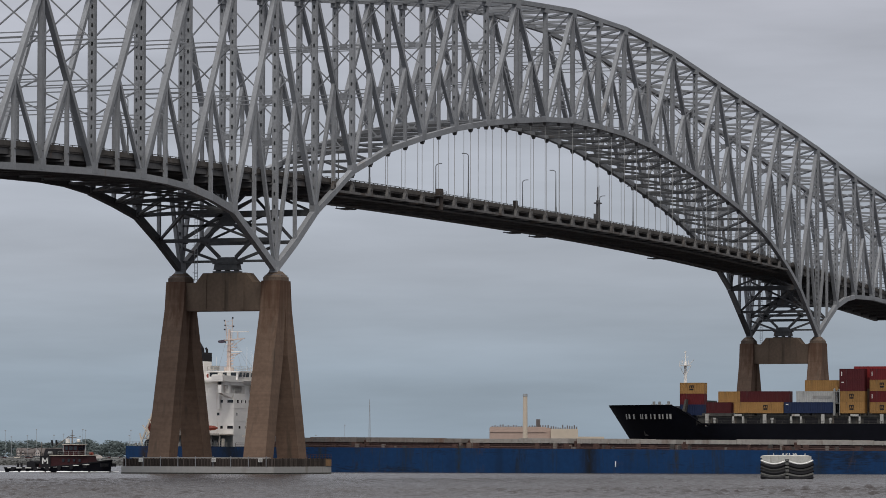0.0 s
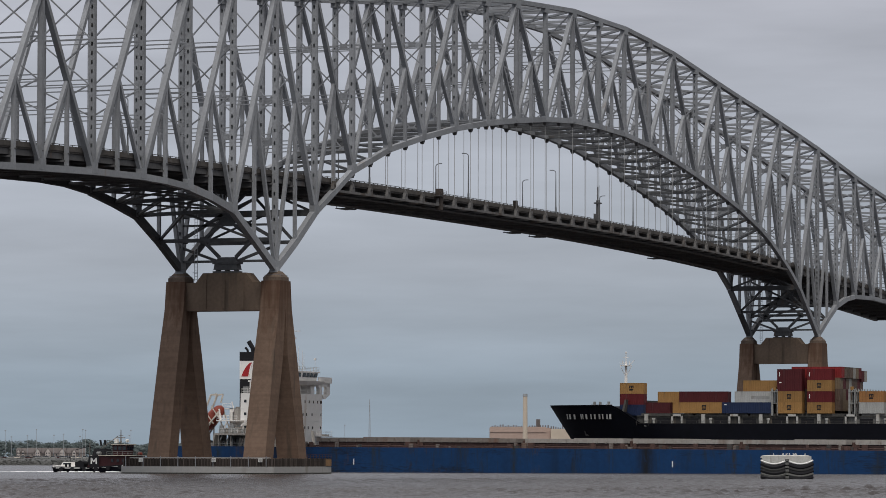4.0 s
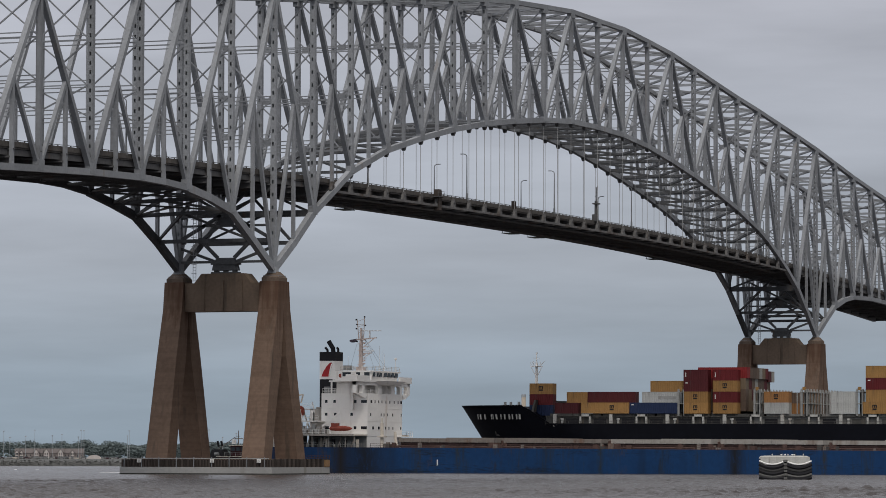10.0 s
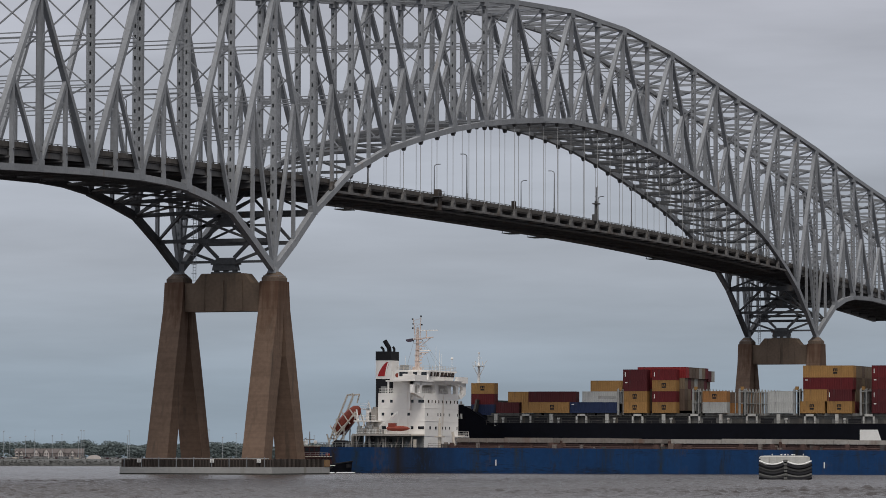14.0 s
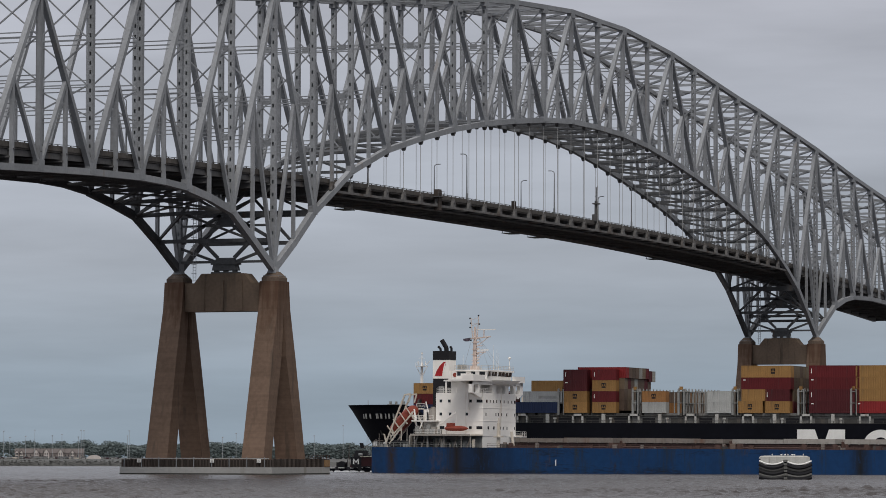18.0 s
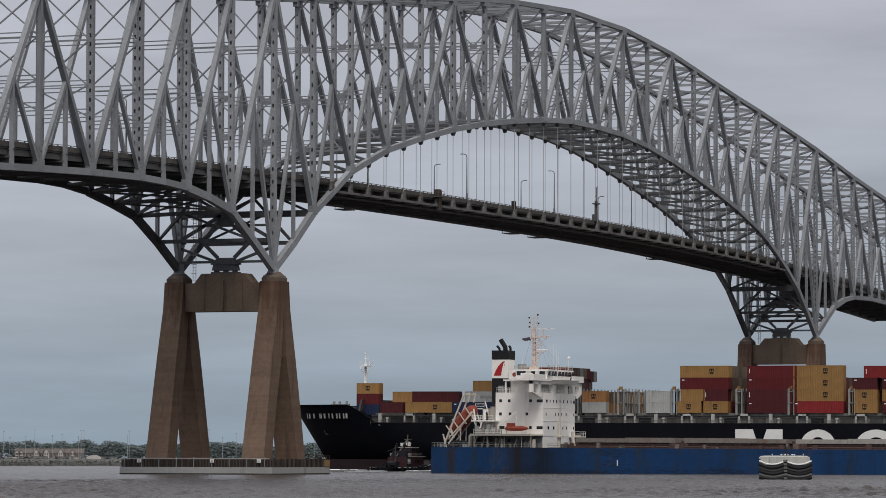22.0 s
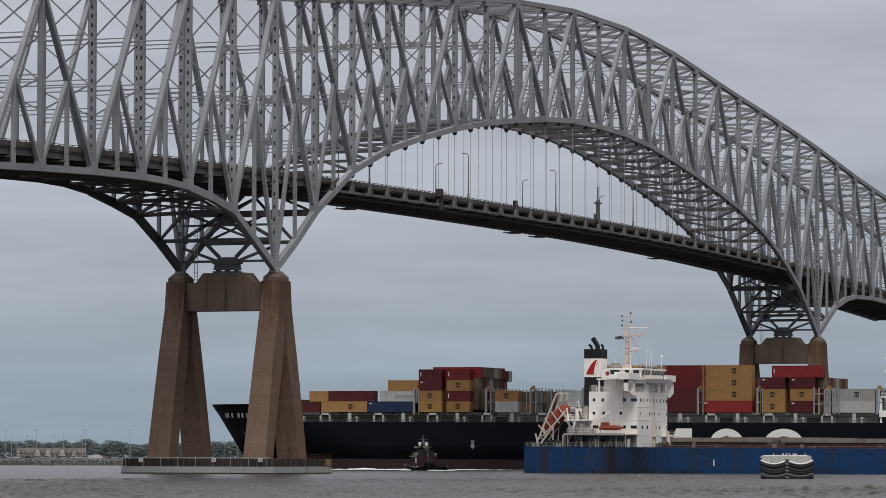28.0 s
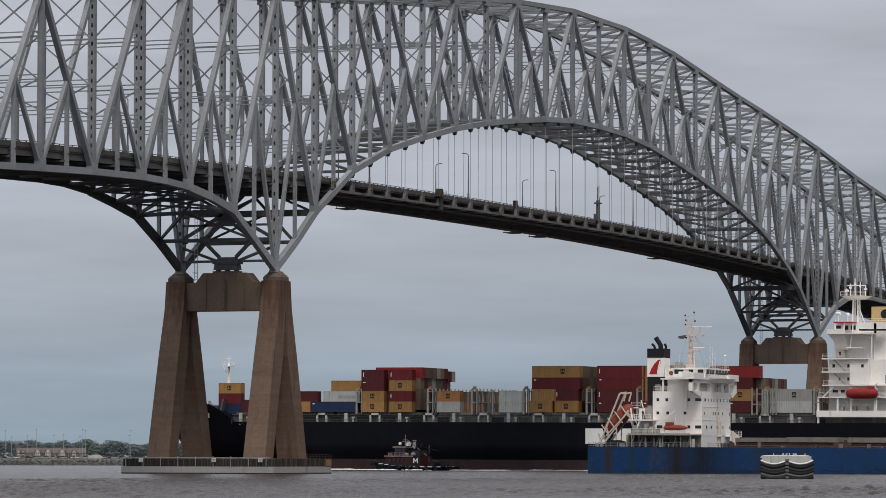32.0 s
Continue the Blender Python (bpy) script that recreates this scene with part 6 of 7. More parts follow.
    for dx, h, w in ((-2.3, 2.4, 0.3), (-1.0, 3.4, 0.2), (0.3, 4.2, 0.22), (1.4, 3.0, 0.3), (2.3, 1.8, 0.4)):
        part("mast_aerial", Geo().tube((mx + dx, 0, 41.6), (mx + dx, 0, 41.6 + h), 0.12).box(mx + dx - w, mx + dx + w, -w, w, 41.6 + h * 0.6, 41.6 + h * 0.6 + 0.5), SHIP_WHITE, ship)
    part("radar_scanner", Geo().box(mx - 2.4, mx + 2.2, -0.15, 0.15, 44.0, 44.25), SHIP_WHITE, ship)
    part("stair_recess", Geo().box(-182, -174.5, 13.2, 13.28, 20.6, 22.6), WINDOW, ship)
    rings = []
    for x, r in ((-166.0, 0.5), (-166.3, 1.0), (-167.6, 1.35), (-171.6, 1.4), (-172.9, 1.2), (-173.5, 0.6)):
        rings.append([(x, 16.6 + r * 0.85 * math.cos(a), 18.2 + r * 0.92 * math.sin(a)) for a in [2 * math.pi * j / 14 for j in range(14)]])
    part("lifeboat", Geo().loft(rings), LIFEBOAT_RED, ship, "dull red enclosed lifeboat", smooth=True)
    part("lifeboat_canopy", Geo().hexa([(-172.6, 16.0, 19.3), (-170.8, 16.0, 19.3), (-170.8, 17.2, 19.3), (-172.6, 17.2, 19.3)], [(-172.4, 16.2, 20.0), (-171.2, 16.2, 20.0), (-171.2, 17.0, 20.0), (-172.4, 17.0, 20.0)]), LIFEBOAT_RED, ship)
    for x in (-166.9, -173.0):
        part("lifeboat_davit", Geo().beam((x, 15.75, 14.2), (x, 15.3, 20.6), 0.3, 0.3).beam((x, 15.3, 20.5), (x, 16.6, 20.3), 0.25, 0.25).beam((x, 16.6, 20.3), (x, 16.6, 19.2), 0.1, 0.1), SHIP_WHITE, ship)
    fn = part("funnel", Geo().box(-180, -168.6, -4, 4, 34.9, 38.9), FUNNEL_BUFF, ship, "buff funnel with a plain dark round mark")
    part("mark", Geo().tube((-172.0, 4.0, 37.1), (-172.0, 4.06, 37.1), 1.15, n=20), DARK, fn)
    return ship


# ---- tug, launch, dolphin, far shore ----
def tug(name, label, stern_low=True):
    t = thing(name, label, "tugboat")
    rings = []
    for x, hb, z in ((-14, 3.6, 1.1), (-11, 4.6, 1.05), (-3, 5.0, 1.2), (5, 5.0, 1.7), (10, 3.9, 2.3), (13, 1.9, 2.8), (14.2, 0.3, 3.0)):
        rings.append([(x, -hb, z), (x * 0.97, -hb * 0.85, -1), (x * 0.97, hb * 0.85, -1), (x, hb, z)])
    g = Geo().loft(rings, closed=False, caps=False).add(rings[0], [(0, 1, 2, 3)])
    for a, b in zip(rings[:-1], rings[1:]):
        g.add([a[0], b[0], b[3], a[3]], [(0, 1, 2, 3)])
    part("hull", g, BLACK_HULL, t)
    g = Geo()
    for a, b in zip(rings[:-1], rings[1:]):
        for k in (0, 3):
            p, q = Vector(a[k]), Vector(b[k])
            g.beam(p, q, 0.3, 0.3)
    part("rubbing_strake", g, DARK, t)
    for k in range(9):
        x = -12.5 + 2.6 * k
        z = 1.0 + max(0, x + 3) * 0.075
        for s in (-1, 1):
            y = s * (4.9 - max(0, (x - 5)) * 0.25 - max(0, -x - 8) * 0.1)
            part("fender_stripe", Geo().box(x, x + 1.7, y - 0.22, y + 0.22, z - 0.05, z + 0.16), SIGN_WHITE, t)
    dh = part("deckhouse", Geo().hexa([(-4.5, -3.2, 1.2), (9.2, -2.6, 1.6), (9.2, 2.6, 1.6), (-4.5, 3.2, 1.2)], [(-3.8, -3, 4.1), (8.6, -2.4, 4.1), (8.6, 2.4, 4.1), (-3.8, 3, 4.1)]), TUG_RED, t)
    part("roof_edge", Geo().box(-1.6, 8.8, -3.1, 3.1, 4.1, 4.28), SHIP_CREAM, t)
    for s in (-1, 1):
        g = Geo()
        for k in range(4):
            g.box(2.0 + 1.5 * k, 2.6 + 1.5 * k, s * 2.9 - 0.06, s * 2.9 + 0.06, 2.6, 3.3)
        part("porthole", g, WINDOW, dh)
    wh = part("wheelhouse", Geo().hexa([(1.9, -1.8, 4.28), (5.6, -1.8, 4.28), (5.6, 1.8, 4.28), (1.9, 1.8, 4.28)], [(1.8, -1.9, 6.8), (5.9, -1.9, 6.8), (5.9, 1.9, 6.8), (1.8, 1.9, 6.8)]), TUG_RED, t)
    for s in (-1, 1):
        for k in range(3):
            part("wheelhouse_window", Geo().box(2.15 + 1.25 * k, 3.1 + 1.25 * k, s * 1.9 - 0.06, s * 1.9 + 0.06, 5.5, 6.45), WINDOW, wh)
    for y in (-1.2, 0, 1.2):
        for x in (1.82, 5.82):
            part("wheelhouse_window", Geo().box(x - 0.06, x + 0.06, y - 0.45, y + 0.45, 5.5, 6.45), WINDOW, wh)
    part("wheelhouse_roof", Geo().box(1.5, 6.3, -2.2, 2.2, 6.8, 7.0), SHIP_CREAM, wh)
    part("bridge_rail", rail(Geo(), [(0.6, -2.6, 4.3), (7.8, -2.4, 4.3), (7.8, 2.4, 4.3), (0.6, 2.6, 4.3)], 0.9, 2, 1.4, 0.06), SHIP_GREY, t)
    tyre = None
    for k in range(7):
        for s in (-1, 1):
            x = -11.0 + 3.3 * k
            m = pose(x, s * (5.05 - max(0, x - 5) * 0.28 - max(0, -x - 8) * 0.12), 0.75 + max(0, x + 3) * 0.07)
            if tyre is None:
                tyre = part("tyre_fender", Geo().tube((0, -0.18, 0), (0, 0.18, 0), 0.55, n=10), DARK, t)
                tyre.matrix_basis = m
            else:
                twin(tyre, m)
    st = part("funnel_casing", Geo().hexa([(-3.6, -2.4, 4.1), (0.2, -2.4, 4.1), (0.2, 2.4, 4.1), (-3.6, 2.4, 4.1)], [(-3.2, -1.9, 5.9), (-0.6, -1.9, 5.9), (-0.6, 1.9, 5.9), (-3.0, 1.9, 5.9)]), DARK, t)
    for s in (-1, 1):
        g = Geo()
        y = s * 3.18
        for a, b in ((-3.55, -3.2), (-2.2, -1.85)):
            g.box(a, b, y - 0.03, y + 0.03, 2.1, 3.6)
        g.beam((-3.35, y, 3.5), (-2.7, y, 2.6), 0.06, 0.32).beam((-2.7, y, 2.6), (-2.05, y, 3.5), 0.06, 0.32)
        lo, hi = sorted((s * 3.09, s * 3.15))
        part("casing_side", Geo().box(-4.2, -1.2, lo, hi, 1.4, 4.1), DARK, t, "black painted casing side")
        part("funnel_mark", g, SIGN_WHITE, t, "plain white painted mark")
    g = Geo().tube((3.2, 0, 7.25), (3.2, 0, 10.6), 0.18, 0.1).beam((3.2, -1.2, 9.2), (3.2, 1.2, 9.2), 0.12, 0.12).beam((2.2, 0, 8.6), (4.4, 0, 8.6), 0.15, 0.2)
    g.beam((-4.6, 0, 4.3), (2.4, 0, 9.0), 0.16, 0.16).tube((-5.4, 0, 1.2), (-5.4, 0, 7.6), 0.12, 0.08)
    part("mast", g, HATCH, t)
    g = Geo().blob((4.6, 0.8, 7.9), 0.5, n=8).box(2.0, 2.8, -1.2, -0.6, 7.25, 8.4).box(1.2, 1.9, 0.5, 1.4, 7.25, 8.2)
    part("searchlight", g, SIGN_WHITE, t)
    part("towing_winch", Geo().tube((-7.4, -1.4, 2.0), (-7.4, 1.4, 2.0), 0.9, n=10), DARK, t)
    for y in (-1.6, 1.6):
        part("winch_cheek", Geo().box(-8.6, -6.2, y - 0.2, y + 0.2, 1.1, 2.6), DARK, t)
    for y in (-1, 1):
        part("towing_bitt", Geo().tube((-11.5, y, 1.1), (-11.5, y, 2.2), 0.3), DARK, t)
    g = Geo().beam((-9.6, 0.6, 5.6), (-3.2, 0.2, 7.0), 0.14, 0.14).beam((-6.2, 0.4, 1.2), (-5.4, 0.4, 6.4), 0.14, 0.14)
    part("boom", g, DARK, t)
    part("smoke_pipe", Geo().tube((-1.6, 1.2, 6.6), (-1.9, 1.2, 8.0), 0.28).tube((-1.6, -1.2, 6.6), (-1.9, -1.2, 8.0), 0.28), DARK, t)
    for x, y, h in ((-2.2, 2.8, 1.0), (0.4, 2.6, 0.8), (7.2, 1.6, 0.7), (-2.0, -2.8, 0.9)):
        part("life_raft", Geo().tube((x, y, 4.3 + h * 0.5), (x + 1.1, y, 4.3 + h * 0.5), h * 0.45, n=10), SHIP_GREY if h > 0.75 else ORANGE, t)
    g = Geo()
    for k in range(7):
        a = -0.9 + 0.3 * k
        g.tube((12.6 * math.cos(a * 0.25) + 1.0, 4.6 * math.sin(a), 1.4), (12.6 * math.cos(a * 0.25) + 1.0, 4.6 * math.sin(a), 2.2), 0.45)
    part("bow_fender", g, DARK, t)
    return t


def motor_launch():
    b = thing("motor_launch", "small white motor launch speeding over the water", "boat")
    rings = [[(x, -h, z), (x, -h * 0.6, -0.3), (x, h * 0.6, -0.3), (x, h, z)] for x, h, z in ((-5.5, 1.6, 0.9), (0, 1.8, 1.0), (4, 1.2, 1.3), (6, 0.1, 1.6))]
    g = Geo().loft(rings, closed=False, caps=False).add(rings[0], [(0, 1, 2, 3)])
    for p, q in zip(rings[:-1], rings[1:]):
        g.add([p[0], q[0], q[3], p[3]], [(0, 1, 2, 3)])
    part("hull", g, SHIP_WHITE, b)
    c = part("cabin", Geo().hexa([(-2.5, -1.3, 1), (2.5, -1.2, 1), (2.5, 1.2, 1), (-2.5, 1.3, 1)], [(-2.2, -1.1, 2.6), (1.4, -1.0, 2.6), (1.4, 1.0, 2.6), (-2.2, 1.1, 2.6)]), SHIP_WHITE, b)
    part("cabin_window", Geo().box(-1.9, 1.3, -1.24, 1.24, 1.7, 2.3), WINDOW, c)
    part("rubbing_strake", Geo().box(-5.6, 3.4, -1.86, -1.78, 0.25, 0.6).box(-5.6, 3.4, 1.78, 1.86, 0.25, 0.6), DARK, b)
    part("outboard", Geo().box(-6.2, -5.5, -0.4, 0.4, 0.1, 1.5), DARK, b)
    part("mast", Geo().tube((-1, 0, 2.6), (-1, 0, 4.4), 0.08), DARK, b)
    return b


def wake(name, label, L, W, n, seed, gap=0.0, skirt=0):
    """A streak of churned foam made of many low white humps."""
    r = random.Random(seed)
    g = Geo()
    for k in range(n):
        f = r.random()
        x = -f * L
        lump = noise.noise((x * 0.16, seed * 1.7, 0)) + 0.6 * noise.noise((x * 0.7, seed * 2.3, 5.0))
        if lump < r.uniform(-0.1, 0.5) - gap:
            continue
        y = r.gauss(0, W * (0.25 + 0.5 * f))
        s = (1 - 0.6 * f) * r.uniform(0.12, 0.5) * (0.6 + 1.4 * max(0, lump))
        g.blob((x, y, 0.0), s, r.uniform(1, 3), 1.0, r.uniform(0.25, 0.8) * (1 - 0.6 * f), 6, 4)
    for k in range(skirt):
        # froth washing along both sides and the bow of the hull ahead
        x = 20.5 * r.random() ** 0.7
        if noise.noise((x * 0.5, seed * 3.1, 2.0)) < r.uniform(-0.4, 0.3):
            continue
        y = r.choice((-1, 1)) * (4.5 - 0.32 * max(0, x - 11) + abs(r.gauss(0, 0.5)))
        g.blob((x, y, 0.0), r.uniform(0.12, 0.42), r.uniform(1, 2.4), 1.0, r.uniform(0.4, 0.9), 6, 4)
    ob = part(name, g, FOAM, smooth=True)
    return tagged(ob, label, "foam", kind="stuff")


def dolphin():
    """Mooring dolphin: a concrete cap hung round with swags of fendering."""
    d = thing("mooring_dolphin", "concrete mooring dolphin hung with black and white fender swags", "dolphin", "", pose(-96, -138.2, 0, 0, 0, 201.5))
    W, D = 3.75, 2.2
    part("core", Geo().box(-D, D, -W + 0.15, W - 0.15, -1, 3.2), DARK, d)
    g = Geo()
    n = 18
    for f in (D + 0.02,):
        for s in (-1, 1):
            for k in range(n):
                a, b = k / n, (k + 1) / n
                ya, yb = s * W * a, s * W * b
                za, zb_ = 3.0 - 0.75 * math.sin(math.pi * (0.25 + 0.75 * (1 - a))) ** 0.9, 3.0 - 0.75 * math.sin(math.pi * (0.25 + 0.75 * (1 - b))) ** 0.9
                lo, hi = sorted((ya, yb))
                g.box(f - 0.12, f + 0.05, lo, hi, min(za, zb_), 3.5)
    g.loft([[(u * a + 0.2, v * b, z) for u, v in ((-1, -1), (1, -1), (1, 1), (-1, 1))] for z, a, b in ((3.2, D - 0.2, W - 0.02), (3.45, D - 0.25, W - 0.1), (3.6, D - 0.42, W - 0.4), (3.66, D - 0.8, W - 0.9))])
    part("cap", g, CAP_CONCRETE, d, "pale grey concrete cap")

    def swag(z, dip, r, material, name):
        for s in (-1, 1):
            pts = [(D + 0.25 + 0.25 * math.sin(math.pi * k / 12), s * (0.25 + (W + 0.1) * k / 12 * 0.97), z - dip * math.sin(math.pi * (0.1 + 0.8 * k / 12)) + 0.01 * k) for k in range(13)]
            part(name, Geo().pipe(pts, r), material, d)
    swag(2.95, 0.7, 0.13, SIGN_WHITE, "white_swag")
    swag(2.5, 0.75, 0.3, DARK, "rubber_swag")
    swag(1.95, 0.7, 0.27, SWAG_DARK, "worn_swag")
    swag(1.45, 0.65, 0.32, DARK, "rubber_swag")
    swag(0.9, 0.5, 0.25, SWAG_GREY, "pale_swag")
    swag(0.35, 0.3, 0.3, DARK, "rubber_swag")
    g = Geo()
    for k in range(6):
        g.tube((D + 0.35, 0, 0.1 + 0.52 * k), (D + 0.35, 0, 0.45 + 0.52 * k), 0.34, n=8)
    part("chain_column", g, SWAG_GREY, d)
    return d


def gull(m):
    b = thing("gull", "small pale gull resting on the dolphin cap", "bird", "gulls on the dolphin", m)
    part("body", Geo().blob((0, 0, 0.15), 0.09, 1.9, 1, 1, 8, 6), SIGN_WHITE, b, smooth=True)
    part("head", Geo().blob((0.15, 0, 0.25), 0.05, n=8, rows=6), SIGN_WHITE, b, smooth=True)
    part("leg", Geo().tube((0, 0.03, 0), (0, 0.03, 0.12), 0.02, n=5), YELLOW, b)
    return b


# shore across the water
# foliage green lifted and blued: distance haze mixed into the colour
FARGREEN = mat("far_foliage", (0.094, 0.119, 0.120), 0.95, 0.0, 0.18, 9.0, 0.2, 0.0)
SHORE = mat("shore_stone", (0.066, 0.067, 0.065), 0.95, 0.0, 0.22, 4.0, 0.2, 0.2)
ROOF = mat("far_roof", (0.115, 0.100, 0.097), 0.9, 0.0, 0.2, 2.0)
HOUSE_WALL = mat("far_house_wall", (0.19, 0.165, 0.157), 0.85, 0.0, 0.15, 3.0)
HOUSE_PALE = mat("far_house_render", (0.46, 0.42, 0.40), 0.85, 0.0, 0.12, 3.0)
POLE = mat("far_pole", (0.30, 0.32, 0.34), 0.7, 0.0, 0.1)
PINK = mat("pink_shed", (0.40, 0.30, 0.255), 0.85, 0.0, 0.08, 12.0)
CREAM_WALL = mat("cream_shed", (0.50, 0.43, 0.35), 0.85, 0.0, 0.08, 12.0)
EYE = Vector((-671.66, -309.17, 0))
FWD = Vector((math.cos(radians(21.562)), math.sin(radians(21.562)), 0))
RGT = Vector((FWD.y, -FWD.x, 0))


def far(d, s, z=0.0):
    """A spot d metres out and s metres to the right of the camera's line."""
    p = EYE + FWD * d + RGT * s
    return Vector((p.x, p.y, z))


def far_pose(d, s, z=0.0, turn=0.0):
    p = far(d, s, z)
    return pose(p.x, p.y, p.z, 0, 0, 21.562 - 90 + turn)


BANK = 1.45
land = Geo().hexa([far(1290, -420, -1), far(1290, 560, -1), far(4300, 1500, -1), far(4300, -1200, -1)], [far(1297, -420, BANK), far(1297, 560, BANK), far(4300, 1500, BANK), far(4300, -1200, BANK)])
land.f = [tuple(reversed(f)) for f in land.f]
tagged(part("far_shore", land, SHORE), "low stony bank across the harbour", "shore", kind="structure")


def bank_stones():
    r = random.Random(9)
    g = Geo()
    for k in range(1500):
        bearing = r.uniform(-60, 560)
        d = 1289 + r.uniform(0, 10)
        g.blob(far(d, (bearing - 784) / 6900 * d, 0.05 + 0.175 * (d - 1289) + r.uniform(-0.1, 0.3)), r.uniform(0.1, 0.28), 1.8, 1.3, 0.6, 5, 4, 0.35)
    for k in range(500):
        bearing = r.uniform(-60, 560)
        d = r.uniform(1310, 2300)
        g.blob(far(d, (bearing - 784) / 6900 * d, BANK), r.uniform(0.1, 0.35), 2.2, 1.5, 0.7, 5, 4, 0.35)
    return tagged(part("bank_stones", g, SHORE_DARK), "dark boulders and scrub along the far bank", "stones", kind="stuff")


SHORE_DARK = mat("wet_stone", (0.064, 0.066, 0.063), 0.9, 0.0, 0.25, 1.5)
bank_stones()


def woods():
    r = random.Random(3)
    g = Geo()
    for k in range(1250):
        bearing = r.uniform(-230, 720)
        d = r.uniform(2580, 2760)
        top = 11.2 + 3.4 * noise.noise((bearing * 0.022, 3.1, 0)) + 2.6 * noise.noise((bearing * 0.075, 7.7, 0)) + 0.9 * noise.noise((bearing * 0.3, 1.7, 0))
        if bearing < 160:
            top += 1.2
        if bearing > 450:
            top *= 0.92
        s = (bearing - 784) / 6900 * d
        for j in range(4):
            z = 1.8 + (top - 3.2) * r.random() ** 0.6
            g.blob(far(d + r.uniform(5, 10), s + r.uniform(-2.6, 2.6), z), r.uniform(0.8, 1.3), 1.2, 1.1, 0.95, 6, 4, 0.3)
        for j in range(42):
            z = 1.7 + (top - 1.7) * r.random() ** 0.6
            g.blob(far(d + r.uniform(-3, 3), s + r.gauss(0, 1.9), z + r.uniform(-0.3, 0.3)), r.uniform(0.14, 0.42), 1.2, 1.2, 0.9, 4, 3, 0.45)
    return tagged(part("woods", g, FARGREEN, smooth=True), "dark green trees along the far shore", "trees", kind="stuff")


woods()
rnd = random.Random(11)


def row_house(bearing, w, gable, d=2520):
    s = (bearing - 784) / 6900 * d
    h = thing("row_house", "brick row house with a pale gable and dark brown roof" if gable else "plain brick row house under a dark brown roof", "house", "houses on the far shore", far_pose(d, s, BANK))
    part("wall", Geo().box(-w / 2, w / 2, -4, 4, 0, 3.6), HOUSE_WALL, h)
    part("roof", Geo().loft([[(x, -4.4, 3.5), (x, 4.4, 3.5), (x, 0, 6.6)] for x in (-w / 2 - 0.2, w / 2 + 0.2)]), ROOF, h)
    if gable:
        a = gable / 2
        part("gable", Geo().loft([[(-a, y, 0.0), (a, y, 0.0), (a, y, 4.0), (0, y, 4.0 + 1.4 * a), (-a, y, 4.0)] for y in (-5.2, -3.9)]), HOUSE_PALE, h)
        part("gable_roof", Geo().beam((-a - 0.3, -4.6, 3.8), (0, -4.6, 4.2 + 1.4 * a), 1.5, 0.25).beam((a + 0.3, -4.6, 3.8), (0, -4.6, 4.2 + 1.4 * a), 1.5, 0.25), ROOF, h)
        for x in (-a * 0.45, a * 0.45):
            for z in (0.8, 2.6):
                part("window", Geo().box(x - 0.3, x + 0.3, -5.3, -5.15, z, z + 1.0), WINDOW, h)
    else:
        for x in (-w * 0.25, w * 0.25):
            part("window", Geo().box(x - 0.3, x + 0.3, -4.1, -3.95, 1.6, 2.6), WINDOW, h)
    return h


for bearing, w, gable in ((36, 3.0, 1.9), (44, 3.0, 1.7), (56, 5.6, 0), (70, 4.6, 2.9), (79, 2.4, 0), (88, 4.6, 3.3), (100, 4.4, 0), (113, 5.0, 3.2), (124, 3.6, 0), (134, 3.4, 2.2), (146, 5.0, 0)):
    row_house(bearing, w, gable)
for bearing, top in ((11, 763), (22, 774), (50, 772), (66, 761), (97, 771), (114, 769), (143, 773), (148, 761), (153, 762), (230, 771), (233, 762), (374, 760), (422, 766), (560, 770), (611, 752), (398, 773)):
    d = 2500
    p = thing("light_mast", "thin grey lighting mast on the far shore", "mast", "masts on the far shore", far_pose(d, (bearing - 784) / 6900 * d, BANK))
    h = (807.4 - top) * d / 6900 + 3.4 - 1.85
    part("shaft", Geo().tube((0, 0, 0), (0, 0, h), 0.16, 0.1, 6), POLE, p)
    part("head", Geo().box(-0.5, 0.5, -0.3, 0.3, h - 0.3, h + 0.2), POLE, p)
lm = thing("lattice_mast", "tall thin lattice radio mast on the far shore", "mast", m=far_pose(2000, (655 - 784) / 6900 * 2000, BANK))
g = Geo()
for k in range(14):
    z0, z1, a, b = 2.2 * k, 2.2 * k + 2.2, 1.5 - 0.1 * k, 1.4 - 0.1 * k
    for x, y in ((-1, -1), (1, -1), (0, 1)):
        g.beam((x * a / 2, y * a / 2, z0), (x * b / 2, y * b / 2, z1), 0.12, 0.12)
    g.beam((-a / 2, -a / 2, z0), (b / 2, -b / 2, z1), 0.08, 0.08)
part("lattice", g, POLE, lm)
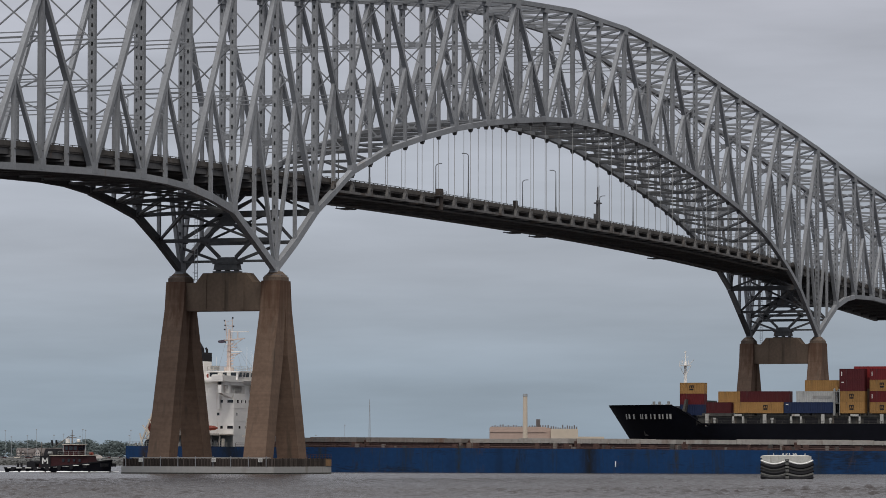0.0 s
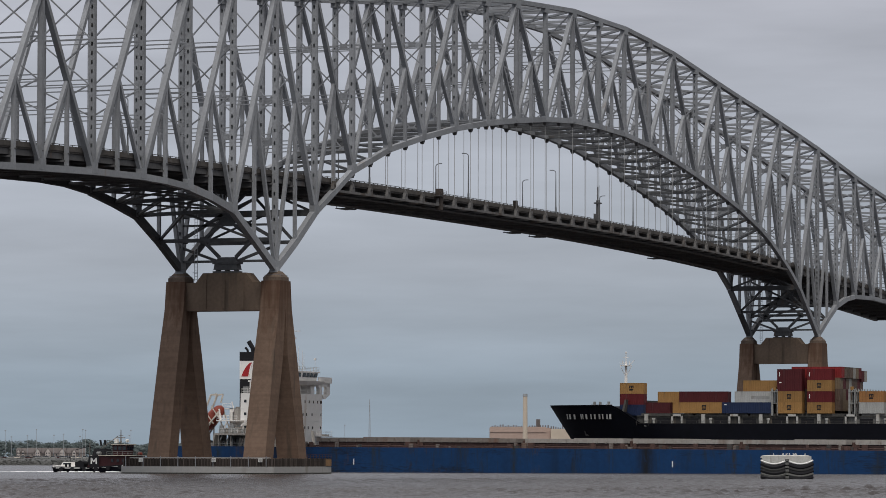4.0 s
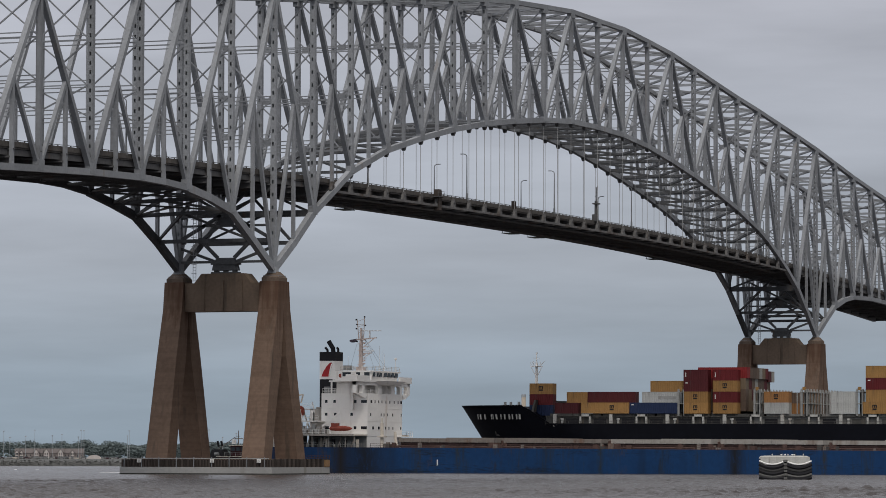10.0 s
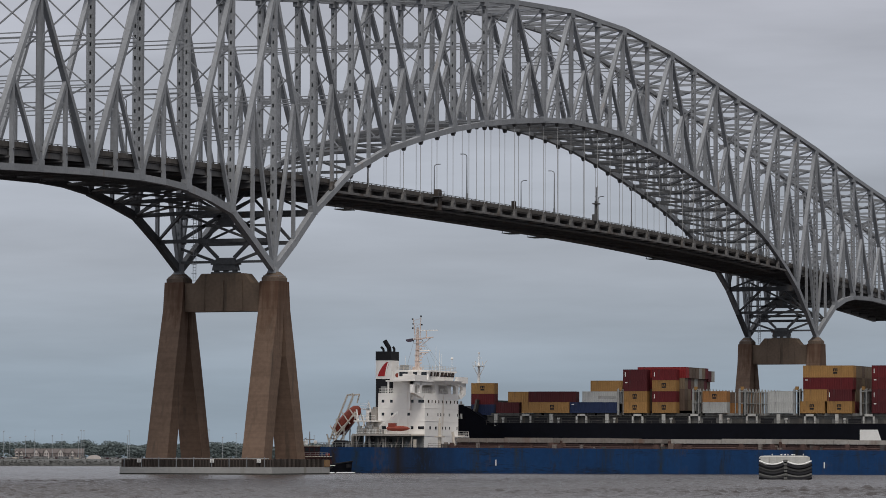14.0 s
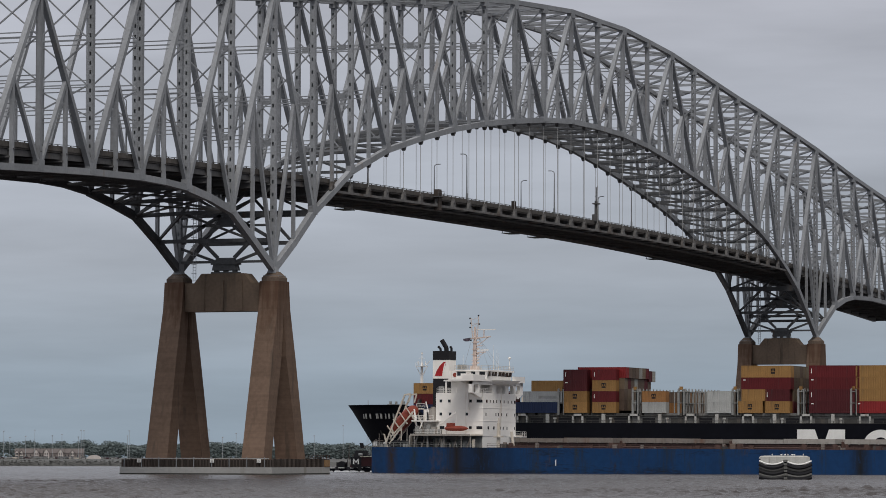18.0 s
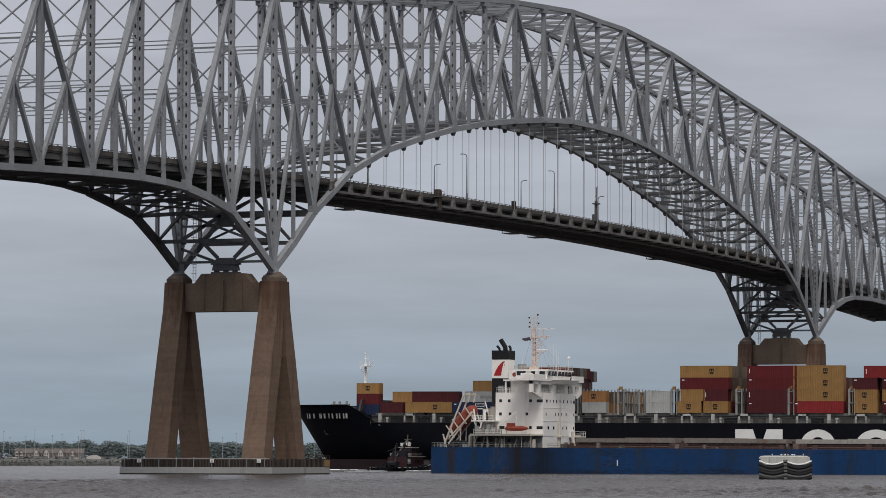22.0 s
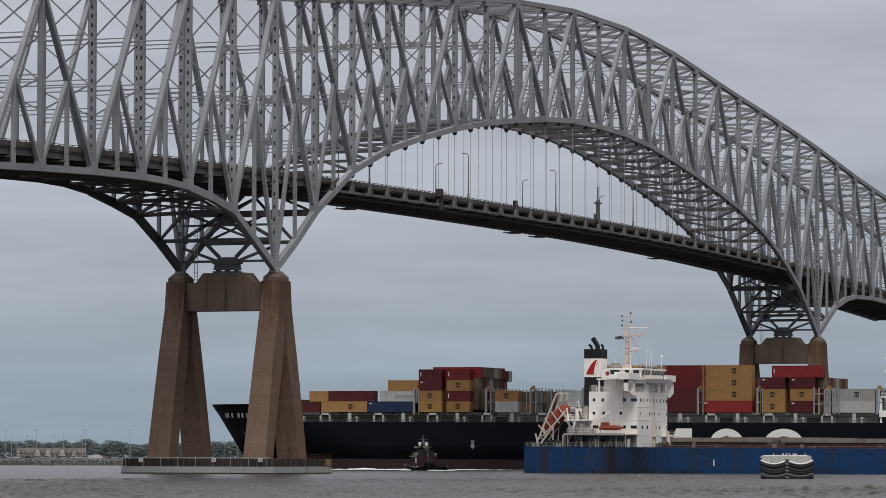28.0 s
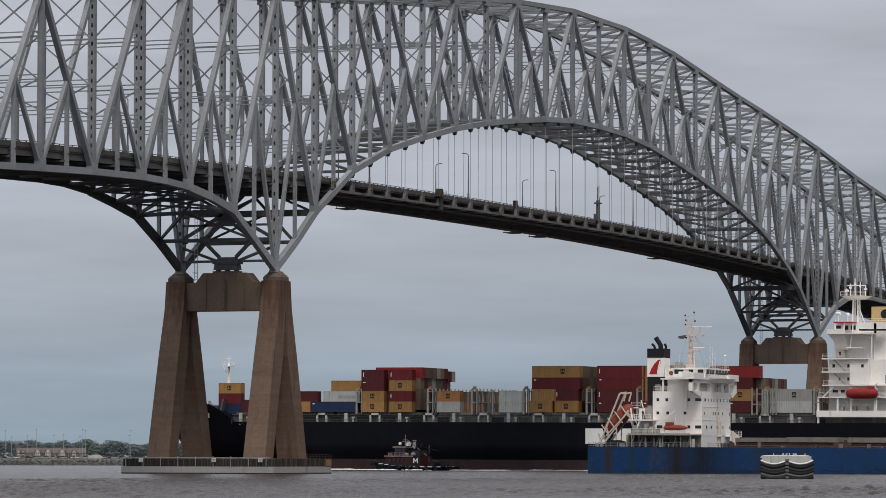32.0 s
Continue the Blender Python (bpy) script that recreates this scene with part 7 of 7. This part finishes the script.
for k in range(46):
    d = 2350 + rnd.uniform(0, 120)
    bearing = rnd.uniform(0, 215)
    v = thing("parked_car", "small pale car parked along the far shore road", "car", "cars on the far shore", far_pose(d, (bearing - 784) / 6900 * d, BANK, rnd.choice((0, 90, 90, 80))))
    c = rnd.choice((SHIP_GREY, SHIP_GREY, DARK, TUG_RED, SHIP_CREAM, SWAG_GREY))
    part("body", Geo().hexa([(-2.1, -0.85, 0.25), (2.1, -0.85, 0.25), (2.1, 0.85, 0.25), (-2.1, 0.85, 0.25)], [(-2.0, -0.8, 0.85), (2.0, -0.8, 0.85), (2.0, 0.8, 0.85), (-2.0, 0.8, 0.85)]), c, v)
    part("cabin", Geo().hexa([(-1.4, -0.75, 0.85), (1.2, -0.75, 0.85), (1.2, 0.75, 0.85), (-1.4, 0.75, 0.85)], [(-0.9, -0.65, 1.45), (0.6, -0.65, 1.45), (0.6, 0.65, 1.45), (-0.9, 0.65, 1.45)]), WINDOW, v)
    part("wheel", Geo().tube((-1.3, -0.88, 0.3), (-1.3, 0.88, 0.3), 0.3), DARK, v)
    part("wheel", Geo().tube((1.3, -0.88, 0.3), (1.3, 0.88, 0.3), 0.3), DARK, v)
st = thing("storage_tent", "small white domed tent by the far shore road", "tent", m=far_pose(2380, (171 - 784) / 6900 * 2380, BANK))
part("shell", Geo().loft([[(4.4 * math.cos(a), y, 2.4 * math.sin(a)) for a in [math.pi * k / 10 for k in range(11)]] for y in (-2, 2)], closed=True), HOUSE_PALE, st)

# power station on the far side
D = 2200
sh = thing("power_station", "pinkish industrial hall with a cream annexe", "building", m=far_pose(D, (945 - 784) / 6900 * D, BANK))
sh.scale.z = 1.085
S = D / 6900
hall = part("hall", Geo().box(-77 * S, 30 * S, 0, 30, 0, 16.6).box(-77 * S, 22 * S, -0.4, 0, 14.2, 17.0), PINK, sh)
g = Geo()
for k in range(22):
    x = -74 * S + k * 1.5
    part("roof_vent", Geo().box(x, x + 0.7, 2, 4, 16.6, 17.4 + rnd.uniform(0, 0.9)), ROOF, hall)
ann = part("annexe", Geo().box(30 * S + 0.01, 78 * S, -3, 20, 0, 16.0).box(78 * S, 125 * S, 2, 20, 0, 12.0), CREAM_WALL, sh)
g = Geo()
for k in range(12):
    x = 30 * S + k * 1.3
    part("roof_vent", Geo().box(x, x + 0.6, -2, 0, 16.0, 16.6 + rnd.uniform(0, 1.5)), ROOF, ann)
part("roof_tower", Geo().box(5 * S, 12 * S, 5, 9, 16.6, 21.0), ROOF, hall)
ch = thing("chimney", "tall slender cream chimney beside the power station", "chimney", m=far_pose(D - 20, (930 - 784) / 6900 * (D - 20), BANK))
ch.scale.z = 1.05
part("shaft", Geo().tube((0, 0, 0), (0, 0, 34.6), 1.45, 1.2, 16), CREAM_WALL, ch)
part("rim", Geo().tube((0, 0, 33.6), (0, 0, 35.0), 1.32, 1.32, 16), POLE, ch)

# ---- on the bridge deck ----
LAMP_STEEL = mat("lamp_steel", (0.16, 0.17, 0.18), 0.6, 0.2, 0.1)


def lamp_post(x, s, h):
    z = deck_z(x) - 0.3
    p = thing("street_lamp", "slim grey bridge lamp post with a short curved arm", "lamp post", "lamps along the bridge", pose(x, s * 9.05, z))
    part("pole", Geo().tube((0, 0, 0), (0, 0, 1.6), 0.26, 0.22, 8).tube((0, 0, 1.6), (0, 0, h), 0.16, 0.09, 8), LAMP_STEEL, p)
    g = Geo()
    last = None
    for k in range(6):
        a = math.pi / 2 * k / 5
        q = Vector((0, -s * 0.9 * (1 - math.cos(a)), h - 0.05 + 0.6 * math.sin(a)))
        if last is not None:
            g.tube(last, q, 0.09, n=6)
        last = q
    part("arm", g, LAMP_STEEL, p)
    part("lantern", Geo().box(-0.14, 0.14, last.y - s * 0.25 - 0.3, last.y - s * 0.25 + 0.3, h + 0.45, h + 0.62), LAMP_STEEL, p)
    return p


for x, s in ((20.0, 1), (46.5, -1), (73.0, 1), (101.3, -1), (128.0, 1), (156.1, -1), (183.2, 1), (210.4, -1), (238.0, 1), (265.0, -1), (292.0, 1), (319.0, -1), (-9.0, -1), (-36.0, 1), (-63.0, -1)):
    lamp_post(x + 1.2, s, 9.5)
gn = thing("sign_gantry", "dark steel signal mast with aerials on the bridge", "mast", m=pose(185.4, -9.3, deck_z(185.4) - 0.6))
g = Geo().tube((0, 0, 0), (0, 0, 5.2), 0.5, 0.42, 8).tube((0, 0, 5.2), (0, 0, 8.4), 0.12)
part("column", g, STEEL_DECK, gn)
part("platform", Geo().box(-0.9, 0.9, -0.7, 0.7, 4.4, 4.7), STEEL_DECK, gn)
part("aerial", Geo().tube((0.7, 0, 4.7), (0.9, 0, 8.8), 0.06), STEEL_DECK, gn)
part("cross_arm", Geo().beam((-0.8, 0, 6.2), (0.9, 0, 6.2), 0.1, 0.1), STEEL_DECK, gn)
part("box", Geo().box(-1.6, -0.55, -0.5, 0.5, 0.4, 2.0), STEEL_DECK, gn)
cb = thing("control_cabinet", "brown metal cabinet with a railed platform on the bridge edge", "cabinet", m=pose(83.5, -9.9, deck_z(83.5) - 3.4))
part("body", Geo().box(-0.7, 0.7, -0.6, 0.6, 0, 4.4), TIMBER, cb)
part("guard_rail", rail(Geo(), [(-1.8, -0.9, 2.9), (1.8, -0.9, 2.9)], 1.1, 3, 1.2).box(-1.8, 1.8, -1.0, 0.6, 2.75, 2.9), STEEL_DECK, cb)
cb2 = thing("control_cabinet", "small dark cabinet on the bridge edge", "cabinet", m=pose(130.2, -9.4, deck_z(130.2) - 0.6))
part("body", Geo().box(-0.45, 0.45, -0.4, 0.4, 0, 1.8), TIMBER, cb2)
part("plinth", Geo().box(-0.55, 0.55, -0.5, 0.5, -0.4, 0), STEEL_DECK, cb2)

dolphin()
for k, (u, v) in enumerate(((-1.9, 1.0), (-0.5, 1.2), (0.1, 0.6), (0.5, 1.3), (1.2, 0.8), (1.5, 1.2), (2.9, 0.9))):
    m = pose(-96, -138.2, 0, 0, 0, 201.5) @ pose(v, u, 3.64, 0, 0, 60 * k)
    gull(m)

bulker = bulk_carrier()
boxship = container_ship()
tug_boat = tug("tugboat", "black-hulled harbour tug with a dark red deckhouse and white mark")
tug_boat.scale = (0.8, 0.8, 0.8)
launch = motor_launch()
launch.scale = (0.68, 0.68, 0.68)
foam_tug = wake("tug_wake", "white churned wake astern of the tug", 18, 1.5, 2200, 5, 0.5, 420)
foam_launch = wake("launch_wake", "white wake streak behind the launch", 23, 0.7, 140, 6)
foam_bow = wake("side_foam", "broken white foam along the container ship's side", 160, 0.45, 6500, 8, 0.5)


def sighted(x, X):
    """Where on the line of that X the sight line at bearing x meets the water."""
    k = (x - 784) / 6900
    d = FWD + RGT * k
    t = (X - EYE.x) / d.x
    return EYE.y + d.y * t


def motions():
    walk(bulker, [(t, pose(91, y, 0, 0, 0.28, -90)) for t, y in ((0, 40.9), (5.5, 24.17), (9, 13.02), (13, 0.13), (17, -12.80), (20, -22.68), (23, -32.67), (25.5, -41.08), (27.5, -47.7), (29, -52.81), (32, -63.13))])
    walk(boxship, [(t, pose(226, -17.4 + 3.787 * t, z, 0, -0.18, 90)) for t, z in ((0, 0.0), (6, 0.03), (14, 0.3), (20, 0.4), (25, 0.48), (32, 0.5))])
    walk(foam_bow, [(t, pose(209.2, -17.4 + 3.787 * t + 2, 0.02, 0, 0, 90)) for t in (0, 8, 16, 24, 32)])
    tug_rows = ((0, 109, 28, -90), (2, 147, 28, -90), (3.5, 182, 28, -90), (5.5, 240, 28, -90), (9, 372, 32, -88), (12, 462, 48, -82), (14, 530, 64, -70), (16.5, 605, 112, -74), (18, 655, 132, -80), (19, 682, 142, -74), (20, 701, 150, -58), (21, 707, 158, -28),
                (22, 717, 166, -3), (23, 728, 172, 6), (24, 736, 176, 12), (25, 745, 180, 21), (25.5, 748, 182, 23), (27.5, 753, 186, 29), (28, 753, 187, 32), (29, 751, 189, 43), (30, 745, 191, 52), (31, 740, 192, 64), (32, 734, 193, 77))
    walk(tug_boat, [(t, pose(X, sighted(x, X), 0, 0, 0, a)) for t, x, X, a in tug_rows])
    walk(foam_tug, [(t, pose(X, sighted(x, X), 0.02, 0, 0, a) @ pose(-9, 0, 0)) for t, x, X, a in tug_rows])
    walk(launch, [(t, pose(170, sighted(73 - 33 * (t - 5.5), 170), 0, 0, 0, 90)) for t in (0, 8, 16, 24, 32)])
    walk(foam_launch, [(t, pose(170, sighted(76 - 33 * (t - 5.5), 170), 0.02, 0, 0, 90) @ pose(-3, 0, 0)) for t in (0, 8, 16, 24, 32)])


motions()
